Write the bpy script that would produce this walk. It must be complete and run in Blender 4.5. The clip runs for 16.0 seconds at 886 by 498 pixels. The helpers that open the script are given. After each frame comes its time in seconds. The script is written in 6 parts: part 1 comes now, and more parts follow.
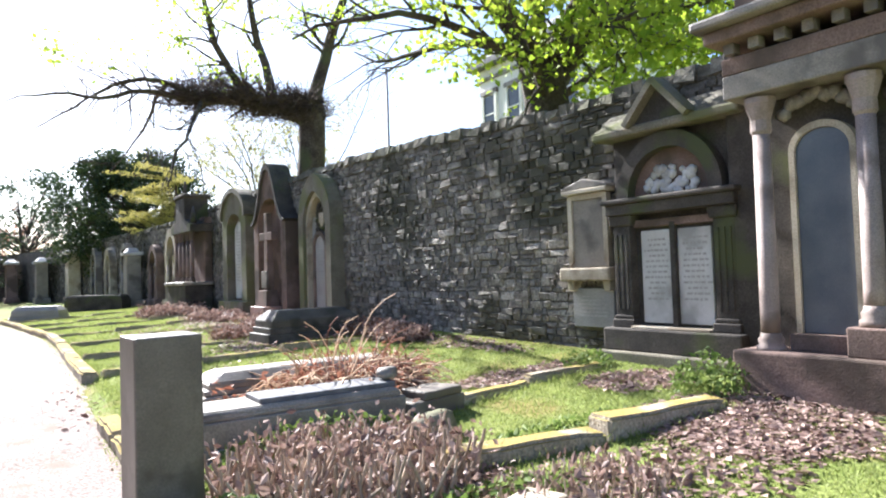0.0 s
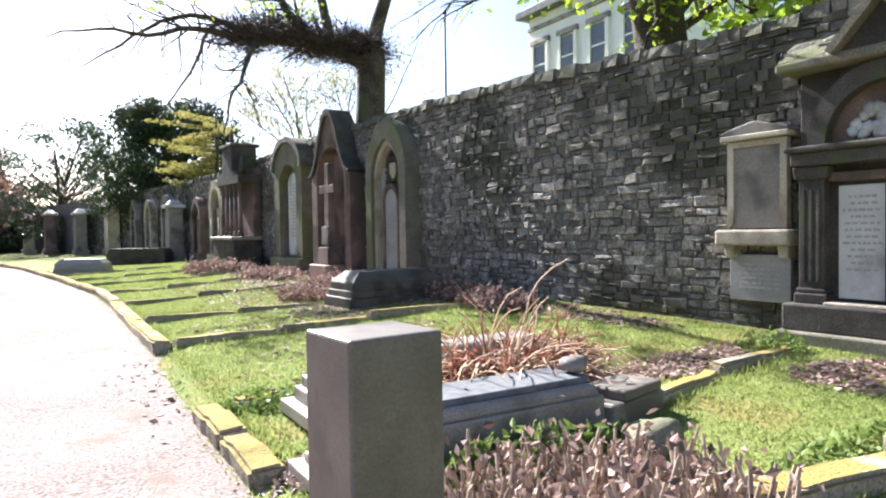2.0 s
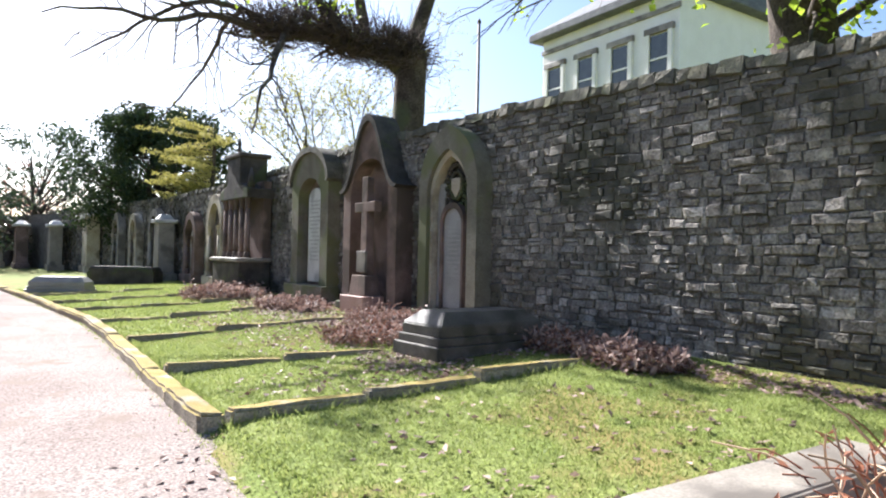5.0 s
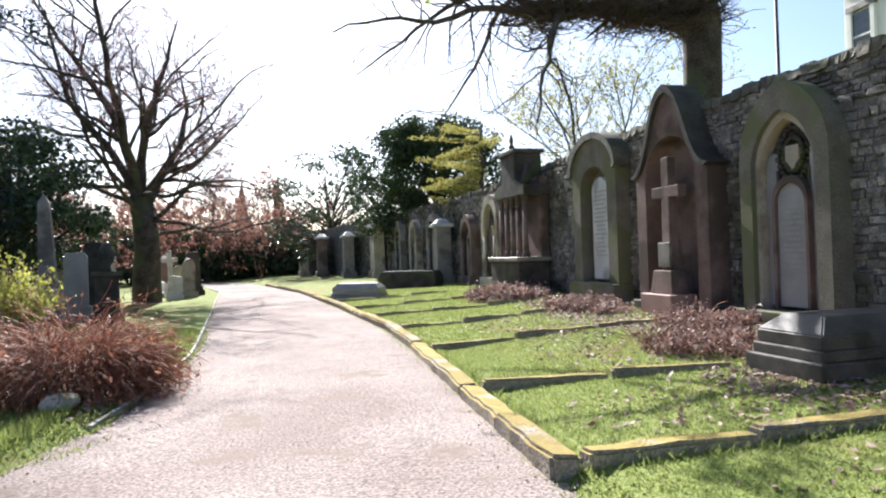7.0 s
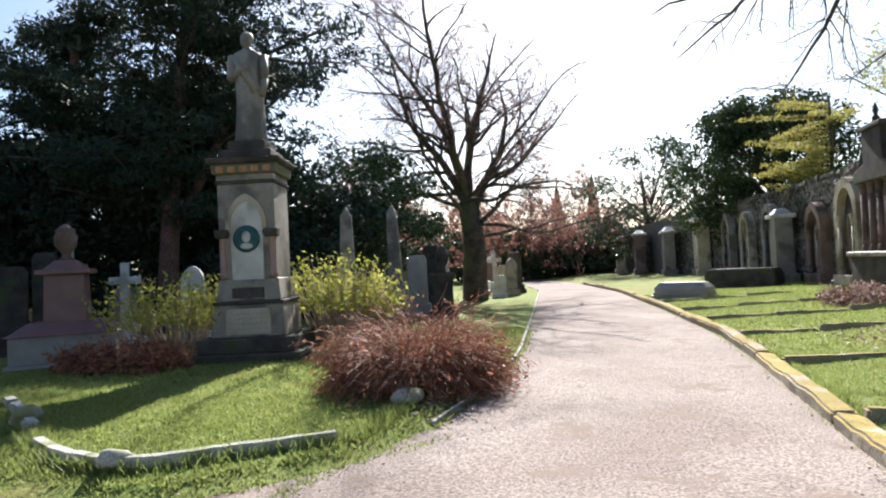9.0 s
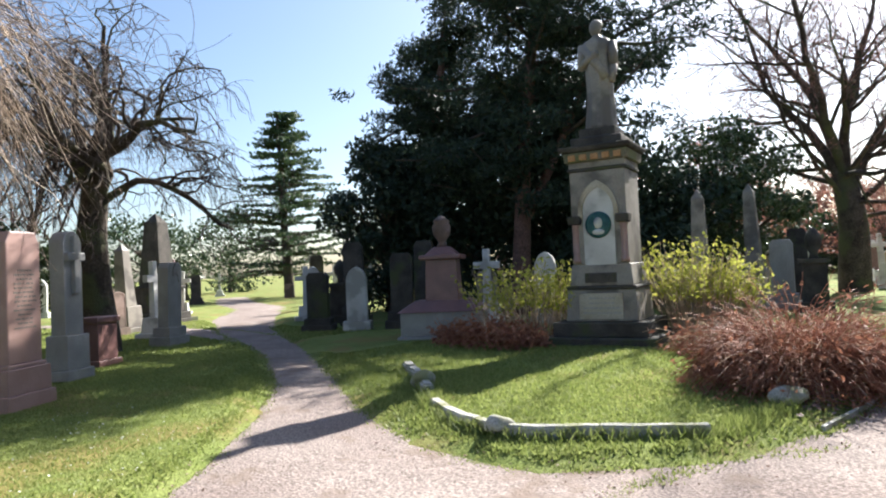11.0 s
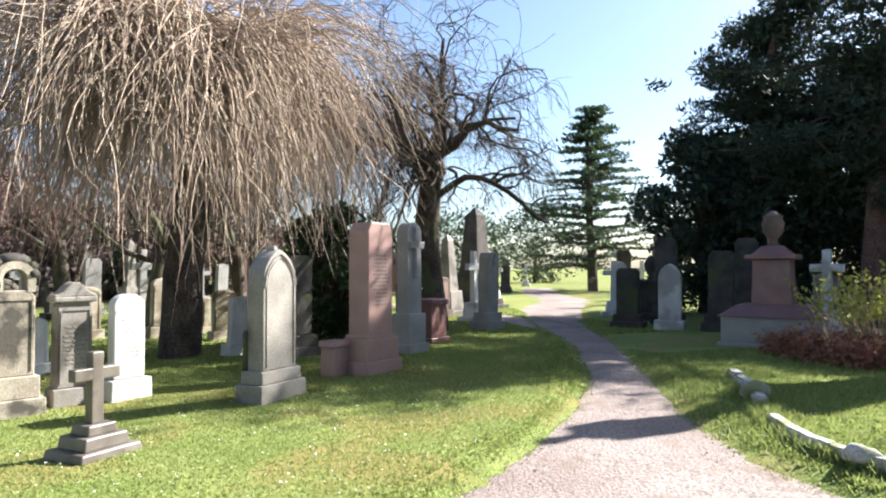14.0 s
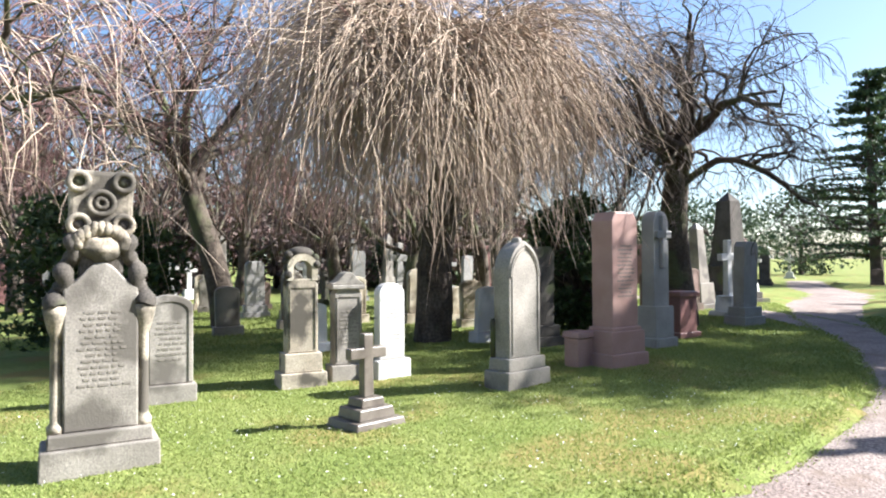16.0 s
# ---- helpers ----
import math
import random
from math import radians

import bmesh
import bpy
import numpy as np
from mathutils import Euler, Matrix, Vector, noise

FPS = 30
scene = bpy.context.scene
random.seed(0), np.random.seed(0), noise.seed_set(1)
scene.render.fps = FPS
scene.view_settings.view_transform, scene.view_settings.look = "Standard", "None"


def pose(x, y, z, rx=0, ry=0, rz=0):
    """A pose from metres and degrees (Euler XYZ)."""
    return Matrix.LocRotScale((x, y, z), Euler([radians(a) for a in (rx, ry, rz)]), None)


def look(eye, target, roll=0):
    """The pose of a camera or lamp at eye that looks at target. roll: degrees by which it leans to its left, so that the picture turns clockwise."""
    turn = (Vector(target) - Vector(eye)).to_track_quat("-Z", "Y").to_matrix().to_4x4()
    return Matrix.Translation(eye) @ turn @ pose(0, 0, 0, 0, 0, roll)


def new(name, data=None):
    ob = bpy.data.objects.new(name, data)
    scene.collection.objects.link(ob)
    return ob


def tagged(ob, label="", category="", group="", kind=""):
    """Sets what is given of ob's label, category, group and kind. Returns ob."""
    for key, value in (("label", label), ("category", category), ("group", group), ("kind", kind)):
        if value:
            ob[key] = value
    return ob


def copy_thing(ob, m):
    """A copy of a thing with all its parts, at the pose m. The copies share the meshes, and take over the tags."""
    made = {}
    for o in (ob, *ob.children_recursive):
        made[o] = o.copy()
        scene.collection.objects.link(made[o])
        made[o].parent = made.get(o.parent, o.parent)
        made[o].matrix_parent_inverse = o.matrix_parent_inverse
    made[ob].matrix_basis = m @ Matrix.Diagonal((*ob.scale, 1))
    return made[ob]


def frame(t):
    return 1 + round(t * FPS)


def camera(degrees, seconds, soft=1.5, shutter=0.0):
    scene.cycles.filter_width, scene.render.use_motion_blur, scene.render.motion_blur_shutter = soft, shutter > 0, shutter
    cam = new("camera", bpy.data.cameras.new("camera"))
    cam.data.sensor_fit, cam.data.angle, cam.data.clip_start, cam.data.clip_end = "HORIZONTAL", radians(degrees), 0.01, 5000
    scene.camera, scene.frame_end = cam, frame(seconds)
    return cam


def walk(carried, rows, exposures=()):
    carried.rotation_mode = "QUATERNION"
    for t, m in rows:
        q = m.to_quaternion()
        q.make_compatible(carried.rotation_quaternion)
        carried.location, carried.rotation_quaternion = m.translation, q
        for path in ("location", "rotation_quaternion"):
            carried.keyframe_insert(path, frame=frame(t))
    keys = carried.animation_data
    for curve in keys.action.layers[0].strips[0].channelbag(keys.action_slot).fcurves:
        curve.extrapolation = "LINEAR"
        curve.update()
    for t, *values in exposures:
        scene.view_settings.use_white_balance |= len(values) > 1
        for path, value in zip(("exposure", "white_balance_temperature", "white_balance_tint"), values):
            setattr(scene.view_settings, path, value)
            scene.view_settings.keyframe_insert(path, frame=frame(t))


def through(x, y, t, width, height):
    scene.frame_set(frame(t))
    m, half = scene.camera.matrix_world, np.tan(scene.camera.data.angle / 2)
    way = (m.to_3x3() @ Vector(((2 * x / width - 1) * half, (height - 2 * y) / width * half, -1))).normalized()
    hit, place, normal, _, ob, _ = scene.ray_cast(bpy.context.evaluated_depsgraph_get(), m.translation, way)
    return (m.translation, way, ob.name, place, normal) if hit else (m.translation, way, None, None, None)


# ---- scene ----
cam = camera(67.8, 16.0, 2.1)
METRES, EYE, TILT, LEAN, TURN = 7.0, 1.5, 0.0, 0.0, -33.1
ROWS = [
    (0.0, 0.0, 0.0, 0.0, 0.07, 2.06, 1.85),
    (0.5, -0.0419, 0.0515, -0.0003, 0.54, 0.53, 0.49),
    (1.0, -0.0783, 0.0954, 0.0041, 0.51, 1.06, -0.01),
    (1.5, -0.1222, 0.1511, 0.0062, 5.27, -0.15, 0.11),
    (2.0, -0.1699, 0.1957, 0.0054, 2.19, -1.55, 0.85),
    (2.5, -0.2138, 0.243, 0.0015, 1.62, -1.84, 0.19),
    (3.0, -0.2563, 0.2947, 0.0013, -0.3, -3.77, -1.46),
    (3.5, -0.2948, 0.3438, 0.0038, -6.88, -5.88, -1.13),
    (4.0, -0.331, 0.4018, 0.0069, -4.73, -1.98, -0.9),
    (6.5, -0.5198, 0.6327, 0.013, 14.29, 0.52, 1.29),
    (7.0, -0.5415, 0.661, 0.0141, 22.03, 0.49, 1.89),
    (7.5, -0.5625, 0.6807, 0.0174, 23.42, -0.28, 1.32),
    (8.0, -0.5771, 0.6934, 0.0187, 31.24, 0.32, 2.88),
    (8.5, -0.584, 0.7014, 0.0196, 40.6, 0.79, 2.89),
    (9.0, -0.5879, 0.6977, 0.0203, 48.9, 1.4, 2.86),
    (9.5, -0.5904, 0.6896, 0.0218, 58.44, 1.94, 3.08),
    (10.0, -0.5963, 0.6822, 0.0202, 66.37, 1.91, 3.12),
    (12.5, -0.5983, 0.6462, 0.0212, 88.14, 1.53, 0.42),
    (13.0, -0.5986, 0.6403, 0.0218, 91.5, 1.65, -0.32),
    (13.5, -0.5993, 0.636, 0.0222, 96.87, 1.82, 0.35),
    (14.0, -0.5992, 0.6337, 0.023, 103.25, 1.7, 0.15),
    (14.5, -0.5977, 0.6325, 0.0219, 108.42, 1.66, 0.9),
    (15.0, -0.5975, 0.6308, 0.0226, 113.32, 1.44, 0.2),
    (15.5, -0.5948, 0.6291, 0.0225, 118.6, 1.13, 0.27),
    (16.0, -0.5927, 0.6286, 0.0225, 123.77, 1.01, 0.32),
]
EXPOSURES = [(0.0, 2.25, 5800, 13), (4.0, 2.05, 5850, 13), (7.0, 1.8, 5850, 12), (9.5, 1.62, 6050, 10), (12.5, 2.07, 6100, 10), (16.0, 2.1, 5850, 10)]
walk(cam, [(t, pose(0, 0, EYE, TILT, LEAN, TURN) @ pose(METRES * x, METRES * y, METRES * z, 90 + pitch, roll, yaw)) for t, x, y, z, yaw, pitch, roll in ROWS], EXPOSURES)

# ---- light ----
SUN_AZ, SUN_EL = math.atan2(-0.096, 0.995), radians(36.5)   # azimuth from +y towards +x
world = bpy.data.worlds.new("sky")
scene.world = world
world.use_nodes = True
wn = world.node_tree.nodes
wl = world.node_tree.links
bg = wn["Background"]
sky = wn.new("ShaderNodeTexSky")
sky.sky_type, sky.sun_disc = 'NISHITA', False
sky.sun_elevation, sky.sun_rotation = SUN_EL, SUN_AZ
sky.dust_density, sky.ozone_density, sky.air_density = 1.4, 1.6, 1.0
wl.new(sky.outputs[0], bg.inputs[0])
bg.inputs[1].default_value = 0.056
sun = new("sun", bpy.data.lights.new("sun", 'SUN'))
sun.data.energy, sun.data.angle, sun.data.color = 5.0, radians(0.6), (1.0, 0.93, 0.82)
sun.matrix_basis = look((math.sin(SUN_AZ) * math.cos(SUN_EL) * 60, math.cos(SUN_AZ) * math.cos(SUN_EL) * 60, math.sin(SUN_EL) * 60), (0, 0, 0))

# ---- materials ----


def material(name, c1, c2, scale=3.0, rough=0.9, bump=0.3, c3=None, patch=1.2, cover=0.5, fine=60.0, up=False, metal=0.0, vary=0.0, spec=0.3, grain=0.35):
    """c1 and c2 mixed by a coarse noise, a finer grain over them; c3 in patches of size patch, on upward faces only if up."""
    m = bpy.data.materials.new(name)
    m.use_nodes = True
    n, l = m.node_tree.nodes, m.node_tree.links
    b = n["Principled BSDF"]
    b.inputs["Roughness"].default_value, b.inputs["Metallic"].default_value = rough, metal
    b.inputs["Specular IOR Level"].default_value = spec
    geo = n.new("ShaderNodeNewGeometry")

    def noise_at(s, detail=4.0):
        t = n.new("ShaderNodeTexNoise")
        t.inputs["Scale"].default_value, t.inputs["Detail"].default_value = s, detail
        l.new(geo.outputs["Position"], t.inputs["Vector"])
        return t.outputs["Fac"]

    def ramp(src, a, z):
        r = n.new("ShaderNodeMapRange")
        r.inputs["From Min"].default_value, r.inputs["From Max"].default_value = a, z
        l.new(src, r.inputs["Value"])
        return r.outputs["Result"]

    def mix(fac, a, z, how='MIX'):
        x = n.new("ShaderNodeMix")
        x.data_type, x.blend_type = 'RGBA', how
        for sock, v in ((x.inputs["Factor"], fac), (x.inputs[6], a), (x.inputs[7], z)):
            if isinstance(v, (int, float)):
                sock.default_value = v
            elif isinstance(v, tuple):
                sock.default_value = (*v, 1)
            else:
                l.new(v, sock)
        return x.outputs[2]
    col = mix(ramp(noise_at(scale), 0.35, 0.65), c1, c2)
    fine_fac = noise_at(fine, 3.0)
    dark = ramp(fine_fac, 0.3, 0.7)
    g = n.new("ShaderNodeMapRange")
    g.inputs["To Min"].default_value, g.inputs["To Max"].default_value = 1 - grain, 1 + grain * 0.6
    l.new(dark, g.inputs["Value"])
    col = mix(1.0, col, g.outputs["Result"], 'MULTIPLY')
    if c3:
        f = ramp(noise_at(patch, 6.0), 0.62 - 0.3 * cover, 0.72 - 0.3 * cover)
        if up:
            s = n.new("ShaderNodeSeparateXYZ")
            l.new(geo.outputs["Normal"], s.inputs[0])
            k = n.new("ShaderNodeMath")
            k.operation = 'MULTIPLY'
            l.new(ramp(s.outputs["Z"], 0.1, 0.6), k.inputs[0])
            l.new(f, k.inputs[1])
            f = k.outputs[0]
        col = mix(f, col, c3)
    if vary:
        info = n.new("ShaderNodeObjectInfo")
        isl = n.new("ShaderNodeMath")
        isl.operation = 'ADD'
        l.new(info.outputs["Random"], isl.inputs[0])
        l.new(geo.outputs["Random Per Island"], isl.inputs[1])
        fr = n.new("ShaderNodeMath")
        fr.operation = 'FRACT'
        l.new(isl.outputs[0], fr.inputs[0])
        v = n.new("ShaderNodeMapRange")
        v.inputs["To Min"].default_value, v.inputs["To Max"].default_value = 1 - vary, 1 + vary
        l.new(fr.outputs[0], v.inputs["Value"])
        col = mix(1.0, col, v.outputs["Result"], 'MULTIPLY')
    l.new(col, b.inputs["Base Color"])
    if bump:
        bp = n.new("ShaderNodeBump")
        bp.inputs["Strength"].default_value, bp.inputs["Distance"].default_value = bump, 0.02 if bump > 0.6 else 0.007
        ad = n.new("ShaderNodeMath")
        ad.operation = 'ADD'
        l.new(fine_fac, ad.inputs[0])
        l.new(noise_at(fine / 5, 5.0), ad.inputs[1])
        l.new(ad.outputs[0], bp.inputs["Height"])
        l.new(bp.outputs["Normal"], b.inputs["Normal"])
    return m


def leafy(name, c1, c2, through=0.35, vary=0.4, rough=0.6):
    """A leaf or blade: diffuse with light shining through, each island its own tone."""
    m = bpy.data.materials.new(name)
    m.use_nodes = True
    n, l = m.node_tree.nodes, m.node_tree.links
    b = n["Principled BSDF"]
    b.inputs["Roughness"].default_value = rough
    b.inputs["Specular IOR Level"].default_value = 0.25
    geo = n.new("ShaderNodeNewGeometry")
    x = n.new("ShaderNodeMix")
    x.data_type = 'RGBA'
    x.inputs[6].default_value, x.inputs[7].default_value = (*c1, 1), (*c2, 1)
    l.new(geo.outputs["Random Per Island"], x.inputs["Factor"])
    l.new(x.outputs[2], b.inputs["Base Color"])
    t = n.new("ShaderNodeBsdfTranslucent")
    l.new(x.outputs[2], t.inputs["Color"])
    s = n.new("ShaderNodeMixShader")
    s.inputs[0].default_value = through
    l.new(b.outputs[0], s.inputs[1])
    l.new(t.outputs[0], s.inputs[2])
    l.new(s.outputs[0], n["Material Output"].inputs["Surface"])
    return m


M = {
    "daisy": leafy("daisy", (0.75, 0.75, 0.7), (0.8, 0.8, 0.78), 0.2),
    "pillar_stone": material("pillar_stone", (0.105, 0.088, 0.074), (0.155, 0.133, 0.112), 3.5, 0.42, 0.12, (0.08, 0.066, 0.055), 4.0, 0.35, 90, grain=0.2, spec=0.5),
    "grass_ground": material("grass_ground", (0.15, 0.19, 0.05), (0.21, 0.24, 0.075), 1.1, 0.95, 0.7, (0.20, 0.17, 0.06), 0.9, 0.35, 45, grain=0.5, spec=0.1),
    "blade": leafy("blade", (0.165, 0.215, 0.05), (0.32, 0.355, 0.12), 0.45),
    "gravel": material("gravel", (0.235, 0.187, 0.168), (0.305, 0.255, 0.23), 0.7, 0.95, 0.7, (0.20, 0.155, 0.13), 2.3, 0.2, 48, grain=0.6, spec=0.15),
    "rubble": material("rubble", (0.155, 0.137, 0.117), (0.33, 0.30, 0.262), 5.0, 0.85, 0.9, (0.075, 0.072, 0.052), 0.55, 0.42, 30, vary=0.4, grain=0.5),
    "mortar": material("mortar", (0.12, 0.11, 0.098), (0.19, 0.175, 0.155), 4.0, 0.95, 0.8, fine=40),
    "cope": material("cope", (0.10, 0.095, 0.075), (0.18, 0.165, 0.13), 4.0, 0.92, 0.8, (0.12, 0.13, 0.05), 1.5, 0.5, 35, True, vary=0.3),
    "grey_stone": material("grey_stone", (0.21, 0.185, 0.155), (0.30, 0.27, 0.23), 2.0, 0.6, 0.22, (0.12, 0.105, 0.09), 1.6, 0.4, 70, grain=0.3, spec=0.45),
    "tomb_stone": material("tomb_stone", (0.075, 0.066, 0.058), (0.125, 0.111, 0.096), 3.0, 0.62, 0.3, (0.05, 0.046, 0.036), 2.2, 0.35, 70, grain=0.3, spec=0.35),
    "pale_stone": material("pale_stone", (0.225, 0.204, 0.18), (0.31, 0.284, 0.252), 2.4, 0.9, 0.3, (0.12, 0.108, 0.094), 1.8, 0.35, 70, grain=0.28),
    "sooty_stone": material("sooty_stone", (0.30, 0.255, 0.195), (0.42, 0.37, 0.295), 3.0, 0.9, 0.45, (0.085, 0.075, 0.062), 2.6, 0.5, 70, grain=0.35),
    "column_stone": material("column_stone", (0.27, 0.215, 0.19), (0.35, 0.285, 0.26), 3.0, 0.6, 0.2, (0.17, 0.13, 0.11), 2.0, 0.3, 80, grain=0.25),
    "buff_stone": material("buff_stone", (0.40, 0.34, 0.25), (0.50, 0.45, 0.36), 2.2, 0.9, 0.4, (0.20, 0.165, 0.12), 1.4, 0.4, 70, grain=0.3),
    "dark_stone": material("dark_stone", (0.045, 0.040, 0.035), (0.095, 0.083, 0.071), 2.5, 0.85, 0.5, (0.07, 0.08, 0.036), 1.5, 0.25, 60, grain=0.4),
    "green_stone": material("green_stone", (0.15, 0.135, 0.10), (0.22, 0.20, 0.155), 2.5, 0.92, 0.5, (0.14, 0.145, 0.075), 1.3, 0.5, 60, grain=0.4),
    "red_stone": material("red_stone", (0.17, 0.115, 0.095), (0.24, 0.17, 0.145), 2.0, 0.9, 0.5, (0.10, 0.075, 0.06), 1.2, 0.45, 60, grain=0.35),
    "pink_granite": material("pink_granite", (0.32, 0.195, 0.17), (0.38, 0.245, 0.215), 3.0, 0.45, 0.05, fine=160, grain=0.35, spec=0.5),
    "red_granite": material("red_granite", (0.18, 0.092, 0.085), (0.24, 0.125, 0.115), 3.0, 0.4, 0.05, fine=160, grain=0.35, spec=0.5),
    "grey_granite": material("grey_granite", (0.27, 0.26, 0.25), (0.35, 0.335, 0.32), 3.0, 0.45, 0.06, fine=170, grain=0.4, spec=0.5),
    "blue_granite": material("blue_granite", (0.10, 0.115, 0.145), (0.14, 0.155, 0.185), 3.0, 0.22, 0.02, fine=170, grain=0.25, spec=0.5),
    "marble": material("marble", (0.50, 0.49, 0.47), (0.62, 0.61, 0.585), 2.5, 0.6, 0.1, (0.34, 0.33, 0.31), 2.0, 0.3, 90, grain=0.12),
    "moss_kerb": material("moss_kerb", (0.30, 0.26, 0.20), (0.38, 0.33, 0.26), 4.0, 0.95, 0.9, (0.27, 0.205, 0.06), 2.2, 0.9, 45, True, vary=0.15, grain=0.4),
    "white_kerb": material("white_kerb", (0.34, 0.33, 0.30), (0.46, 0.445, 0.41), 3.0, 0.9, 0.4, (0.20, 0.20, 0.10), 2.5, 0.3, 60),
    "bark": material("bark", (0.055, 0.042, 0.034), (0.11, 0.088, 0.07), 3.0, 0.95, 1.0, (0.09, 0.095, 0.05), 1.3, 0.3, 22, grain=0.5),
    "bark_red": material("bark_red", (0.12, 0.07, 0.055), (0.17, 0.10, 0.08), 3.0, 0.95, 1.0, fine=22, grain=0.5),
    "twig_pale": material("twig_pale", (0.32, 0.24, 0.18), (0.46, 0.365, 0.285), 2.0, 0.9, 0.0, grain=0.1, vary=0.35),
    "twig_dark": material("twig_dark", (0.06, 0.045, 0.04), (0.10, 0.075, 0.066), 2.0, 0.9, 0.0, grain=0.1, vary=0.3),
    "twig_red": material("twig_red", (0.15, 0.085, 0.078), (0.22, 0.125, 0.11), 2.0, 0.9, 0.0, grain=0.1, vary=0.35),
    "lime_leaf": leafy("lime_leaf", (0.22, 0.34, 0.03), (0.38, 0.46, 0.05), 0.6),
    "pine_leaf": leafy("pine_leaf", (0.018, 0.032, 0.022), (0.04, 0.06, 0.035), 0.1),
    "cedar_leaf": leafy("cedar_leaf", (0.04, 0.07, 0.04), (0.09, 0.13, 0.05), 0.2),
    "yew_leaf": leafy("yew_leaf", (0.02, 0.04, 0.016), (0.06, 0.085, 0.03), 0.15),
    "yew_tip": leafy("yew_tip", (0.30, 0.29, 0.07), (0.42, 0.38, 0.12), 0.35),
    "holly_leaf": leafy("holly_leaf", (0.03, 0.06, 0.025), (0.10, 0.13, 0.07), 0.1, rough=0.3),
    "bush_leaf": leafy("bush_leaf", (0.28, 0.31, 0.05), (0.48, 0.47, 0.11), 0.5),
    "red_bud": leafy("red_bud", (0.22, 0.10, 0.08), (0.33, 0.17, 0.12), 0.4),
    "thicket": leafy("thicket", (0.085, 0.058, 0.052), (0.17, 0.12, 0.108), 0.15),
    "bracken": leafy("bracken", (0.20, 0.077, 0.048), (0.46, 0.225, 0.145), 0.3),
    "straw": material("straw", (0.45, 0.31, 0.20), (0.60, 0.45, 0.32), 2.0, 0.85, 0.0, grain=0.1, vary=0.25),
    "litter": leafy("litter", (0.09, 0.05, 0.043), (0.47, 0.34, 0.29), 0.2),
    "weed": leafy("weed", (0.09, 0.15, 0.03), (0.22, 0.28, 0.08), 0.35),
    "soil": material("soil", (0.08, 0.05, 0.035), (0.15, 0.10, 0.07), 3.0, 0.98, 0.9, (0.22, 0.15, 0.11), 2.0, 0.4, 30),
    "render_wall": material("render_wall", (0.74, 0.72, 0.66), (0.80, 0.78, 0.73), 1.0, 0.9, 0.2, fine=20, grain=0.12),
    "slate": material("slate", (0.10, 0.105, 0.115), (0.15, 0.155, 0.165), 2.0, 0.7, 0.3, fine=15),
    "glass": material("glass", (0.05, 0.056, 0.062), (0.07, 0.076, 0.08), 2.0, 0.06, 0.0, grain=0.0, spec=0.5),
    "bronze": material("bronze", (0.02, 0.075, 0.08), (0.05, 0.14, 0.14), 6.0, 0.6, 0.3, fine=60),
    "iron": material("iron", (0.05, 0.05, 0.05), (0.07, 0.07, 0.07), 6.0, 0.6, 0.1),
    "white_paint": material("white_paint", (0.75, 0.74, 0.70), (0.8, 0.79, 0.75), 3.0, 0.6, 0.05, grain=0.05),
    "lettering": material("lettering", (0.34, 0.325, 0.305), (0.40, 0.385, 0.365), 6.0, 0.9, 0.0, grain=0.05),
    "carved_lettering": material("carved_lettering", (0.165, 0.148, 0.128), (0.215, 0.195, 0.17), 6.0, 0.9, 0.0, grain=0.05),
    "terracotta": material("terracotta", (0.38, 0.20, 0.09), (0.45, 0.26, 0.13), 6.0, 0.9, 0.4, fine=60),
}

# ---- plan ----


def lerp_table(v, table):
    return np.interp(v, [a for a, _ in table], [b for _, b in table])


def WX(y):   # the boundary wall's face
    return lerp_table(y, [(-30, 8.3), (7, 6.33), (10.8, 6.08), (13, 5.98), (17, 5.84), (20, 5.78), (25, 5.6), (29, 5.2), (34, 4.5), (40, 3.5), (43, 2.6), (51, 0.2), (70, -6)])


def XR(y):   # right edge of the drive
    return lerp_table(y, [(-30, 0.9), (7, 0.68), (10, 0.78), (16, 0.76), (18.5, 0.68), (24.7, 0.0), (34.4, -1.3), (48, -4.6), (60, -9), (90, -25)])


def XL(y):   # left edge of the drive
    return lerp_table(y, [(-30, -3.6), (9, -3.3), (10.85, -2.9), (11.45, -2.67), (12.3, -2.44), (16.3, -2.45), (18.7, -2.72), (24.5, -3.38), (37, -4.85), (48, -7.4), (60, -12), (90, -28)])


FORK_R = [(-2.0, 12.0), (-2.85, 10.9), (-3.33, 10.34), (-3.77, 9.93), (-4.22, 9.84), (-4.87, 9.91), (-5.37, 10.06), (-6.46, 10.52), (-8.6, 11.7), (-11.1, 13.0), (-16.6, 15.6), (-21, 18.3), (-27, 22.5), (-34, 25), (-44, 30)]
FORK_L = [(-3.3, 4.0), (-4.2, 5.8), (-5.2, 7.62), (-5.55, 8.0), (-5.95, 8.5), (-7.2, 9.7), (-8.65, 10.75), (-11.8, 12.45), (-17.5, 14.4), (-22.3, 16.6), (-28.2, 20.6), (-35, 23), (-45, 28)]
SIDE_R = [(-14.5, 14.6), (-18, 15.0), (-24, 14.6), (-40, 9.5)]
SIDE_L = [(-13.8, 13.2), (-17.6, 13.5), (-23.6, 13.0), (-39.4, 7.9)]


def in_poly(x, y, poly):
    inside = np.zeros(np.shape(x), bool)
    for (ax, ay), (bx, by) in zip(poly, poly[1:] + poly[:1]):
        if ay == by:
            continue
        inside ^= ((ay > y) != (by > y)) & (x < (bx - ax) * (y - ay) / (by - ay) + ax)
    return inside


